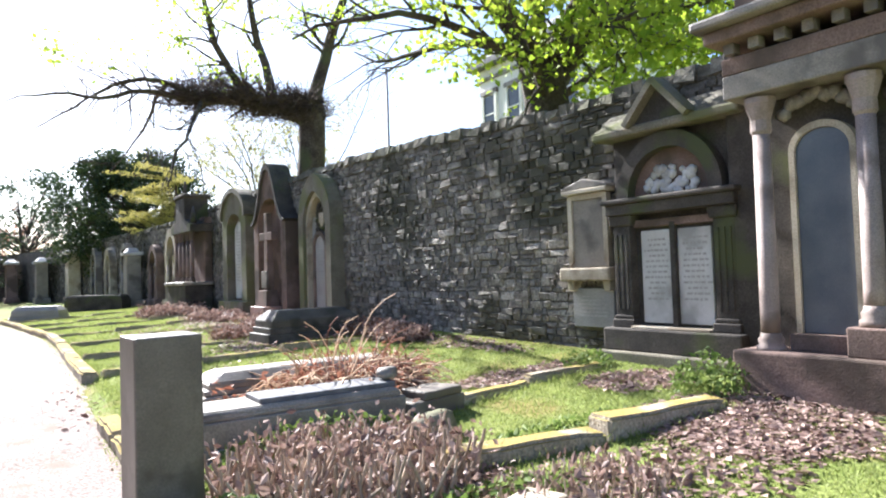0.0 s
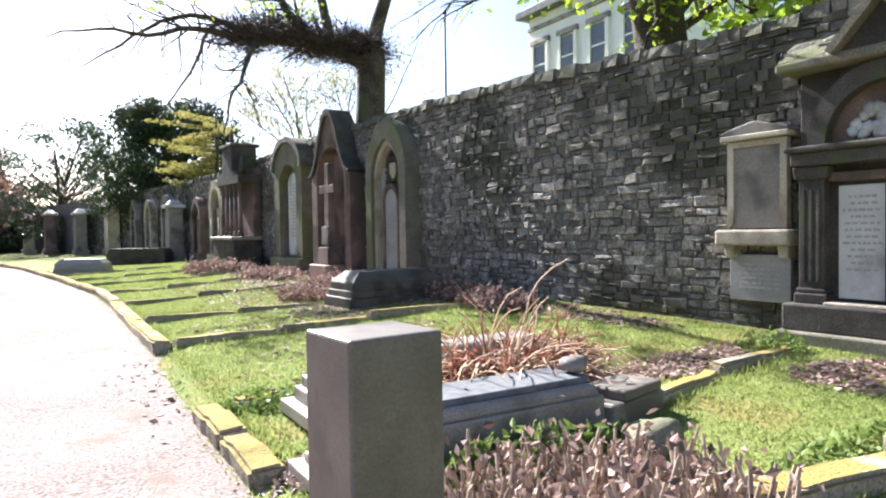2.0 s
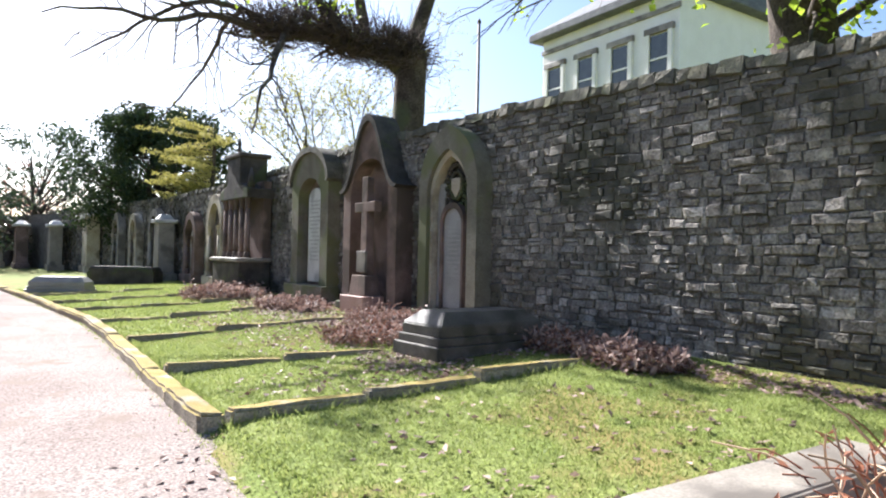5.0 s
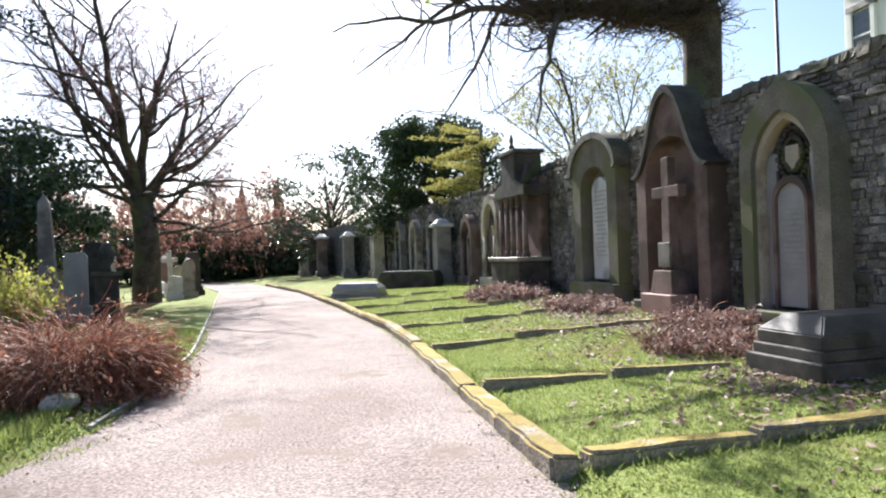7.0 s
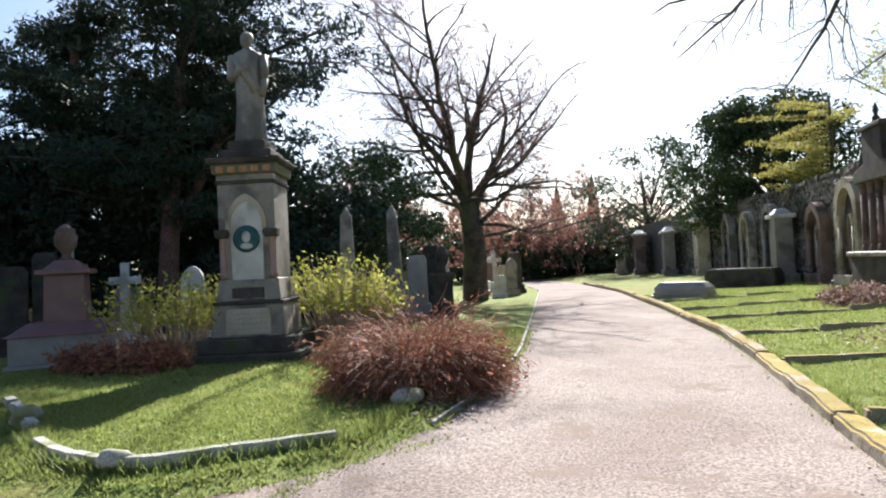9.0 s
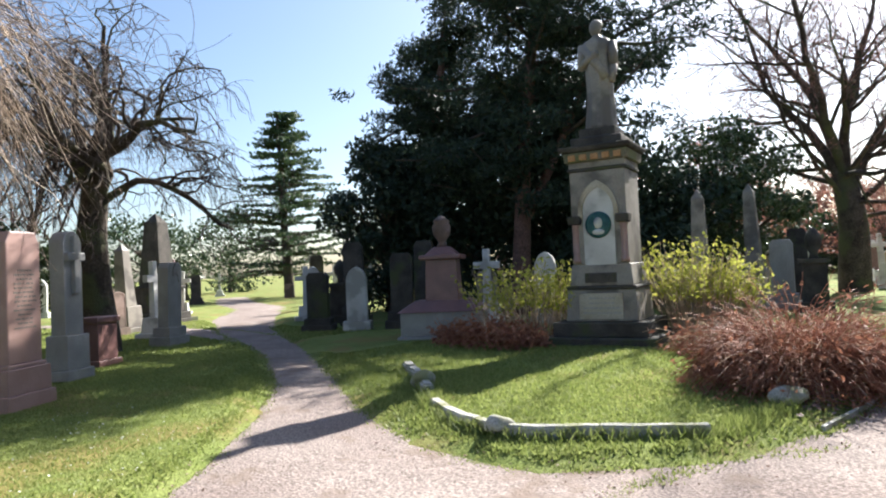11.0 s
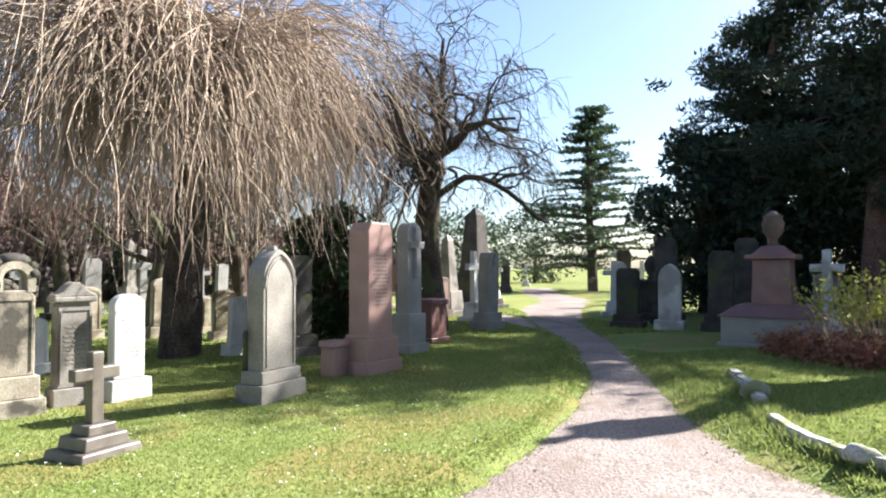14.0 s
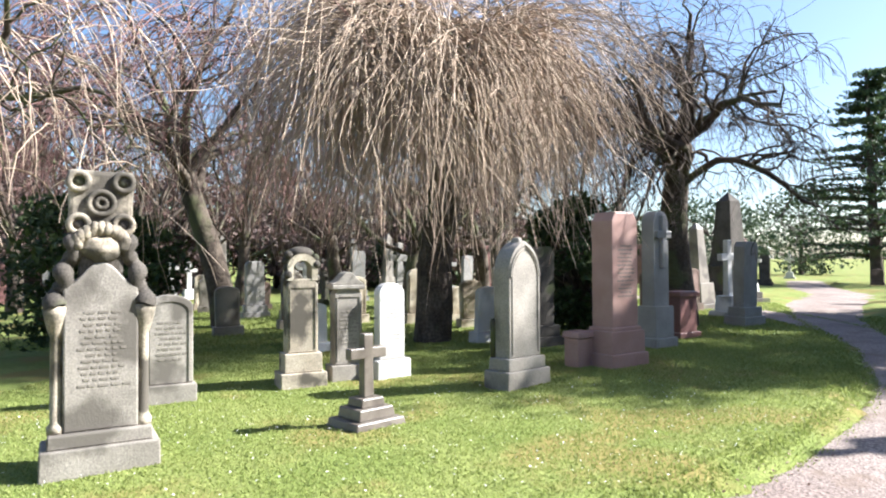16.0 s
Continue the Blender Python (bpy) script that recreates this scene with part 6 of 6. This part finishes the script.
PROTOS = [proto_round("grey_stone", "weathered grey round-topped headstone in the grass"), proto_round("buff_stone", "buff sandstone round-topped headstone in the grass"), proto_round("marble", "white marble round-topped headstone in the grass"),
          proto_pointed("grey_stone", "grey pointed headstone in the grass"), proto_pointed("marble", "white pointed marble headstone in the grass"), proto_tall("grey_granite", "tall grey granite headstone on a stepped base"),
          proto_tall("red_granite", "tall red granite headstone on a stepped base"), proto_cross("grey_granite", "grey granite cross on a stepped base"), proto_cross("marble", "white stone cross on a stepped base"),
          proto_obelisk("grey_stone", "grey stone obelisk on a pedestal"), proto_column("dark_stone", "dark stone pedestal with an urn"), proto_tall("dark_stone", "tall headstone on a base, dark by stain and by painted tree shade"), proto_round("red_stone", "reddish sandstone headstone in the grass")]
# some graves under the trees take dark kind 11 to paint tree shade on them
FIXED = [  # kind, x, y, turn, scale
    (4, -9.85, 18.5, 20, 1.2), (8, -11.4, 18.3, 25, 0.95), (9, -7.3, 20.95, 20, 1.0), (9, -7.3, 24.4, 10, 1.12), (10, -5.45, 22.7, 15, 1.2), (5, -6.3, 23.3, 15, 0.95), (11, -6.9, 26.6, 15, 1.15), (11, -12.6, 16.6, 40, 1.0),
    (7, -11.9, 17.4, 40, 1.15), (4, -13.4, 15.9, 40, 1.1), (11, -14.6, 16.8, 40, 1.2), (10, -15.9, 17.3, 40, 1.1), (11, -14.4, 15.5, 40, 0.8), (0, -12.3, 19.3, 30, 1.2), (11, -13.8, 18.5, 30, 1.2), (6, -17.5, 18.9, 40, 1.15), (9, -19.2, 20.2, 40, 0.9),
    (2, -12.9, 6.6, 120, 0.95), (0, -13.6, 7.4, 120, 1.1), (11, -12.2, 7.4, 120, 0.95), (3, -14.2, 8.9, 120, 1.0), (12, -14.9, 7.6, 120, 0.9), (1, -15.6, 6.4, 115, 1.0), (5, -15.2, 12.2, 125, 1.0), (8, -17.2, 12.7, 125, 1.0), (12, -18.8, 12.4, 125, 1.1), (9, -19.8, 13.0, 120, 0.85),
    (0, -15.1, 1.2, 118, 1.0), (3, -16.2, 2.3, 118, 1.0), (1, -17.3, 3.6, 118, 1.1), (0, -14.0, -0.2, 118, 0.9), (2, -12.2, 3.6, 118, 0.8), (10, -18.3, 5.2, 118, 1.0), (7, -20.5, 4.4, 118, 1.1), (8, -21.3, 1.5, 118, 1.0), (5, -19.7, 0.4, 118, 0.9)]
SPOTS = list(FIXED)
taken = [(a[1], a[2]) for a in SPOTS]
tries = 0
while len(SPOTS) < 215 and tries < 6000:
    tries += 1
    zone = rnd.random()
    if zone < 0.45:
        x, y, turn = rnd.uniform(-46, -16), rnd.uniform(-12, 13), 118
    elif zone < 0.7:
        x, y, turn = rnd.uniform(-48, -17), rnd.uniform(14, 34), 60
    elif zone < 0.9:
        x, y, turn = rnd.uniform(-24, -5.5), rnd.uniform(24, 46), 15
    else:
        x, y, turn = rnd.uniform(-7.5, -4.8), rnd.uniform(33, 50), 30
    if float(path_dist(x, y)) < 0.9 or any((x - a) ** 2 + (y - b) ** 2 < 1.3 for a, b in taken):
        continue
    taken.append((x, y))
    SPOTS.append((rnd.choice((0, 1, 2, 3, 4, 5, 6, 7, 8, 8, 9, 10, 11, 12, 0, 1)), x, y, turn + rnd.uniform(-8, 8), rnd.uniform(0.8, 1.3)))
used = set()
for kind_no, x, y, turn, s in SPOTS:
    m = pose(x, y, gz(x, y) - 0.04, rnd.uniform(-2, 2), rnd.uniform(-2, 2), turn)
    src_ob = PROTOS[kind_no]
    if kind_no in used:
        ob = copy_thing(src_ob, m)
    else:
        used.add(kind_no)
        src_ob.matrix_basis = m
        ob = src_ob
    ob.scale = (0.82, 0.82, 0.9 * s)

# ---- house and lamp pole beyond the wall ----
h = thing("house", 30.0, 28.8, 0.2, 0, "pale rendered villa with tall sash windows beyond the wall", "house")
box("wall", h, "render_wall", (0, 0, 0), (10, 9.4, 14.0), 0.03)
box("eaves", h, "slate", (0, 0, 14.0), (11.2, 10.6, 0.4), 0.05)
prism("roof", h, "slate", [(-5.6, 14.4), (5.6, 14.4), (0.5, 17.6), (-0.5, 17.6)], -5.2, 5.2, 0.02)
for zz in (2.0, 6.0, 9.9):
    for k in range(4):
        y = 3.6 - 2.4 * k
        w = box("window", h, "glass", (-5.0, y, zz), (0.14, 1.05, 2.3), 0)
        for dy in (-0.66, 0.66):
            box("window_frame", w, "render_wall", (-5.06, y + dy, zz - 0.1), (0.2, 0.24, 2.6), 0.01)
        box("lintel", w, "grey_stone", (-5.06, y, zz + 2.4), (0.24, 1.7, 0.3), 0.02)
        box("sash_bar", w, "white_paint", (-5.09, y, zz + 1.12), (0.05, 1.05, 0.08), 0)
        box("sill", w, "grey_stone", (-5.1, y, zz - 0.2), (0.34, 1.7, 0.15), 0.02)
    for k in range(3):
        x = -3.0 + 3.0 * k
        w = box("window", h, "glass", (x, 4.7, zz), (1.05, 0.14, 2.3), 0)
        box("lintel", w, "grey_stone", (x, 4.76, zz + 2.4), (1.7, 0.24, 0.3), 0.02)
for z in (5.2, 13.2):
    box("string_course", h, "grey_stone", (-5.02, 0, z), (0.16, 9.5, 0.25), 0.02)
pl = thing("lamp_pole", 11.8, 21.6, gz(11.8, 21.6), 0, "thin grey metal pole standing behind the wall", "pole")
lathe("pole", pl, "iron", [(0.09, -0.1), (0.08, 1.0), (0.055, 1.05), (0.045, 8.6)], (0, 0, 0), 10)
lathe("pole_cap", pl, "iron", [(0.06, 8.6), (0.07, 8.66), (0.02, 8.75)], (0, 0, 0), 10)
# far spires over the trees
for x, y, hh in ((-6.2, 120, 16.0), (-12.5, 124, 15.5)):
    sp = thing("church_spire", x, y, 0, 0, "distant dark stone church spire above the trees", "spire")
    box("tower", sp, "dark_stone", (0, 0, 0), (2.2, 2.2, hh * 0.6), 0.05)
    box("spire", sp, "dark_stone", (0, 0, hh * 0.6), (1.9, 1.9, hh * 0.4), 0.02, 0.04)

# ---- bracken, bushes, leaf litter and grass ----


def heap(x, y, rx, ry, h, n, seed, label, stalk="straw", frond="bracken", fronds=2500, size=0.06, long=0.0, thick=0.006):
    """A heap of collapsed dead bracken: bowed stalks and crumpled fronds."""
    rs = np.random.RandomState(seed)
    t = thing("bracken_heap", x, y, gz(x, y), 0, label, "dead plants")
    lines, pts = [], []
    for _ in range(n):
        a, q = rs.uniform(0, 2 * math.pi), math.sqrt(rs.uniform(0, 1)) * 0.8
        p = np.array([math.cos(a) * rx * q, math.sin(a) * ry * q, 0.0])
        top = h * (1 - 0.6 * q * q)
        p[2] = rs.uniform(0, 0.5) * top
        d = np.array([math.cos(a) * 0.8, math.sin(a) * 0.8, 1.2]) + rs.normal(0, 0.45, 3)
        b = branch(rs, p, d, top * rs.uniform(0.7, 1.25) + long * rs.uniform(0, 1) ** 3, thick, thick * 0.5, 7, 0.12, (0, 0, -0.24))
        b[0][:, 2] = np.maximum(b[0][:, 2], 0.01)
        lines.append(b)
        pts.append(b[0][2:])
    tagged(tubes("stalkwork", lines, stalk, t, 3), "pale bowed dry stalks", kind="stuff")
    pts = np.concatenate(pts)
    tagged(leaves("frond_litter", pts[rs.randint(0, len(pts), fronds)], size, frond, t, rs, 0.4, spread=0.05), "crumpled russet fronds", kind="stuff")
    return t


heap(-3.2, 13.65, 0.85, 0.9, 0.82, 1900, 1, "mound of russet dead bracken at the drive's edge", "bracken", "bracken", 3800, 0.032, 0.3)
heap(-3.2, 13.6, 0.8, 0.85, 0.8, 170, 101, "pale dry stalks strewn over the bracken mound", "straw", "bracken", 60, 0.03, 0.35)
heap(2.6, 5.7, 0.85, 0.42, 0.55, 520, 2, "tangle of straw-pale dead bracken stalks over the tomb", "straw", "bracken", 700, 0.03, 0.3, 0.010)
heap(2.75, 5.75, 0.75, 0.36, 0.5, 650, 22, "russet dead bracken matted beside the tomb", "bracken", "bracken", 1200, 0.03, 0.2, 0.008)
heap(2.2, 5.5, 0.9, 0.16, 0.3, 160, 3, "tangle of straw-coloured stalks between the tombs", "straw", "bracken", 1600, 0.04, 0.3, 0.009)
heap(-8.5, 14.9, 1.3, 0.5, 0.5, 400, 4, "low russet bracken under the yellow bush", "bracken", "bracken", 2500, 0.05)
heap(-4.7, 15.6, 0.7, 0.5, 0.55, 250, 41, "dry pale stalks beside the statue's steps", "straw", "bracken", 900, 0.05, 0.4)
heap(5.3, 10.9, 0.5, 1.1, 0.26, 500, 5, "heap of dead bracken along the wall's foot", "bracken", "litter", 1800, 0.04)
heap(5.3, 9.6, 0.45, 0.8, 0.25, 260, 6, "heap of dead leaves along the wall's foot", "bracken", "litter", 2000, 0.05)
heap(3.9, 13.0, 0.9, 0.9, 0.28, 520, 7, "heap of dead bracken beside the dark tomb", "bracken", "litter", 1800, 0.04)
heap(4.9, 14.6, 0.7, 0.8, 0.3, 380, 8, "heap of dead bracken before the niche", "bracken", "litter", 1500, 0.04)
heap(4.2, 22.2, 1.2, 1.6, 0.4, 500, 9, "spread of dead bracken before the tombs", "bracken", "litter", 3000, 0.06)
heap(4.6, 18.3, 0.8, 1.6, 0.25, 350, 10, "thin spread of dead bracken before the memorials", "bracken", "litter", 2600, 0.055)


def yellow_bush(x, y, r, h, seed):
    rs = np.random.RandomState(seed)
    t = thing("shrub", x, y, gz(x, y), 0, "loose shrub with upright stems and fresh yellow-green leaves", "shrub", "yellow shrubs")
    lines = []
    for _ in range(150):
        a, q = rs.uniform(0, 2 * math.pi), math.sqrt(rs.uniform(0, 1))
        lines.append(branch(rs, (math.cos(a) * r * q * 0.6, math.sin(a) * r * q * 0.6, 0), (math.cos(a) * q * 0.45, math.sin(a) * q * 0.45, 1), h * rs.uniform(0.6, 1.08), 0.011, 0.004, 7, 0.1))
    tagged(tubes("stemwork", lines, "twig_pale", t, 3), "thin brown stems", kind="stuff")
    pts = np.concatenate([b[0][3:] for b in lines])
    tagged(leaves("foliage", pts[pts[:, 2] > h * 0.42], 0.042, "bush_leaf", t, rs, 0.6, per=3, spread=0.05), "small yellow-green leaves", kind="stuff")
    return t


yellow_bush(-8.35, 16.0, 1.25, 1.35, 51)
yellow_bush(-7.6, 16.7, 0.9, 1.3, 52)
yellow_bush(-6.0, 17.5, 0.62, 1.6, 53)
yellow_bush(-5.55, 17.9, 0.4, 1.2, 54)


def ground_leaves(name, label, zone, n, seed, mat="litter", size=0.035, lift=0.012):
    """Loose dead leaves over an oval zone (x, y, rx, ry)."""
    rs = np.random.RandomState(seed)
    x0, y0, rx, ry = zone
    a, q = rs.uniform(0, 2 * math.pi, n), np.sqrt(rs.uniform(0, 1, n)) * rs.uniform(0.75, 1.1, n)
    x, y = x0 + np.cos(a) * rx * q, y0 + np.sin(a) * ry * q
    z = ground_z(x, y) + lift + rs.uniform(0, 0.02, n)
    ob = leaves(name, np.stack([x, y, z], -1), size, mat, None, rs, 0.55, 0.8)
    return tagged(ob, label, "leaf litter", kind="stuff")


for k, (zone, n) in enumerate([((1.75, 3.7, 1.0, 0.85), 3600), ((4.7, 2.9, 0.9, 0.9), 3200), ((5.2, 4.5, 0.6, 0.5), 900), ((1.5, 5.4, 0.75, 0.35), 1300), ((4.6, 5.7, 0.9, 0.35), 900), ((5.6, 8.2, 0.4, 1.6), 700), ((4.9, 12.4, 1.1, 1.9), 3200), ((4.6, 17.5, 1.1, 4.0), 3600), ((3.4, 11.0, 0.6, 1.0), 500), ((-2.8, 13.4, 0.5, 1.3), 500), ((0.4, 8.2, 0.4, 1.7), 60), ((-5.0, 16.2, 1.2, 0.9), 700), ((2.9, 8.0, 1.8, 1.6), 260), ((3.5, 2.6, 1.0, 0.6), 800), ((3.5, 13.8, 1.6, 2.2), 900), ((2.6, 10.8, 1.5, 0.8), 260), ((3.4, 16.8, 1.6, 1.5), 600)]):
    ground_leaves("leaf_litter", "scattered dry pinkish-brown leaves on the ground", zone, n, 200 + k)

rs = np.random.RandomState(300)
ex, ey = rs.uniform(-9, 1.2, 30000), rs.uniform(1, 26, 30000)
ed = path_dist(ex, ey)
ok = (ed > -0.45 * rs.uniform(0, 1, 30000) ** 2) & (ed < 0.1)
ex, ey = ex[ok], ey[ok]
tagged(leaves("path_debris", np.stack([ex, ey, ground_z(ex, ey) + 0.02], -1), 0.014, "litter", None, rs, 0.5, 0.7), "crumbs of dead leaf and twig along the path edges", "leaf litter", kind="stuff")

# dead flower stems in the bed before the tombs
rs = np.random.RandomState(91)
bed = thing("dead_planting", 1.75, 3.85, gz(1.75, 3.85), 0, "bed of cut dry stems and withered leaves", "dead plants")
lines, pts = [], []
for _ in range(620):
    a, q = rs.uniform(0, 2 * math.pi), math.sqrt(rs.uniform(0, 1))
    p = np.array([math.cos(a) * 0.82 * q, math.sin(a) * 0.72 * q, 0.0])
    b = branch(rs, p, (rs.normal(0, 0.25), rs.normal(0, 0.25), 1), rs.uniform(0.14, 0.36), rs.uniform(0.008, 0.017), 0.009, 3, 0.12)
    lines.append(b)
    pts.append(b[0])
tagged(tubes("stemwork", lines, "twig_pale", bed, 5), "pale cut stems", kind="stuff")
pts = np.concatenate(pts)
tagged(leaves("withered_foliage", pts, 0.032, "litter", bed, rs, 0.55, per=1, spread=0.05), "withered brown leaves", kind="stuff")
bed2 = thing("dead_planting", 2.9, 2.75, gz(2.9, 2.75), 0, "row of cut dry stems beside the kerb", "dead plants")
lines = [branch(rs, (rs.uniform(-0.9, 0.4), rs.uniform(-0.3, 0.4), 0), (rs.normal(0, 0.25), rs.normal(0, 0.25), 1), rs.uniform(0.05, 0.15), rs.uniform(0.005, 0.009), 0.005, 3, 0.12) for _ in range(300)]
tagged(tubes("stemwork", lines, "twig_pale", bed2, 5), "pale cut stems", kind="stuff")
tagged(leaves("withered_foliage", np.concatenate([b[0] for b in lines])[::2], 0.035, "litter", bed2, rs, 0.55, per=1, spread=0.05), "withered brown leaves", kind="stuff")


def weeds(x, y, rx, ry, h, n, seed, label="clump of low green weeds"):
    rs = np.random.RandomState(seed)
    t = thing("weeds", x, y, gz(x, y), 0, label, "weeds")
    a, q = rs.uniform(0, 2 * math.pi, n), np.sqrt(rs.uniform(0, 1, n))
    p = np.stack([np.cos(a) * rx * q, np.sin(a) * ry * q, rs.uniform(0.0, h, n) * (1.1 - 0.6 * q)], -1)
    tagged(leaves("weed_foliage", p, 0.035, "weed", t, rs, 0.5), "small green leaves", kind="stuff")
    return t


weeds(0.48, 3.36, 0.26, 0.2, 0.36, 900, 1, "leafy green weeds round the pillar's foot")
weeds(0.86, 3.3, 0.34, 0.16, 0.36, 900, 2, "leafy green weeds round the pillar's foot")
weeds(1.5, 4.35, 0.7, 0.18, 0.22, 700, 3)
weeds(1.95, 4.62, 0.8, 0.12, 0.3, 900, 9, "green weeds along the tomb's foot")
weeds(5.2, 3.7, 0.3, 0.35, 0.4, 500, 4, "green weeds in the angle of the memorials")
weeds(5.5, 5.5, 0.3, 0.3, 0.22, 260, 5)
weeds(1.2, 6.9, 0.35, 0.3, 0.12, 300, 6)
weeds(3.7, 3.8, 0.8, 0.15, 0.12, 300, 7)
weeds(2.2, 2.95, 0.7, 0.2, 0.16, 400, 8)


def grass(name, label, n, x0, x1, y0, y1, h, seed, keep, width=0.006):
    """Blades of mown turf over a rectangle, away from the paths."""
    rs = np.random.RandomState(seed)
    x, y = rs.uniform(x0, x1, n), rs.uniform(y0, y1, n)
    d = path_dist(x, y)
    ok = (d > -0.05 - 0.12 * rs.uniform(0, 1, n) ** 3) & keep(x, y, rs)
    x, y = x[ok], y[ok]
    k = len(x)
    z = ground_z(x, y) - 0.008
    a = rs.uniform(0, 2 * math.pi, k)
    hh = h * rs.uniform(0.5, 1.3, k)
    w = width * rs.uniform(0.8, 1.6, k)
    tip = np.stack([x + rs.normal(0, 0.5, k) * hh, y + rs.normal(0, 0.5, k) * hh, z + hh], -1)
    p = np.stack([x, y, z], -1)
    s = np.stack([np.cos(a) * w, np.sin(a) * w, 0 * a], -1)
    ob = array_mesh(name, np.stack([p - s, p + s, tip], 1).reshape(-1, 3), np.arange(3 * k).reshape(-1, 3), "blade")
    return tagged(ob, label, "grass", kind="stuff")


def everywhere(x, y, rs):
    return np.ones(len(x), bool)


grass("grass", "short mown bright green turf of the plots", 190000, 0.6, 6.2, 1.5, 16, 0.035, 1, lambda x, y, rs: x < WX(y) - 0.1)
grass("grass", "short mown bright green turf", 60000, -0.5, 5.5, 16, 30, 0.045, 2, lambda x, y, rs: x < WX(y) - 0.1, 0.012)
grass("grass", "short mown bright green lawn among the headstones", 330000, -13, -3.0, 0.5, 13, 0.026, 3, everywhere, 0.008)
grass("grass", "mown turf round the statue", 90000, -10, -2.3, 10, 20, 0.045, 4, everywhere, 0.010)
grass("grass", "lawn further among the graves", 120000, -26, -13, -3, 16, 0.05, 5, everywhere, 0.016)


def ring_edge(x, y, rs):
    return dist_lines(x, y, [RING]) < 0.16 * rs.uniform(0.2, 1, len(x))


grass("grass_tufts", "long unmown grass along the white kerb", 60000, -8, -2.4, 9.8, 12.6, 0.11, 6, ring_edge, 0.007)
grass("grass_tufts", "long unmown grass along the plot kerbs", 60000, 0.8, 6, 3.0, 16, 0.08, 7, lambda x, y, rs: dist_lines(x, y, [[(0.95, 9.7), (5.6, 9.88)], [(2.3, 3.58), (4.9, 3.28)], [(0.95, 5.4), (0.9, 7.0)], [(3.3, 4.9), (5.6, 5.25)], [(0.95, 9.9), (0.95, 16)]]) < 0.09, 0.006)

# daisies in the lawn
rs = np.random.RandomState(401)
fx, fy = rs.uniform(-9, -4.2, 900), rs.uniform(1.5, 9, 900)
ok = path_dist(fx, fy) > 0.3
fx, fy = fx[ok], fy[ok]
tagged(leaves("daisies", np.stack([fx, fy, ground_z(fx, fy) + 0.03], -1), 0.009, "daisy", None, rs, 0.9, 0.9), "tiny white daisies dotted over the lawn", "flowers", kind="stuff")

# ---- the nearest stones of the boundary wall, one by one ----
for k, m in WALL_PARTS:
    ob = new("rubble_stone", STONES[k])
    ob.parent = wall
    ob.matrix_basis = m
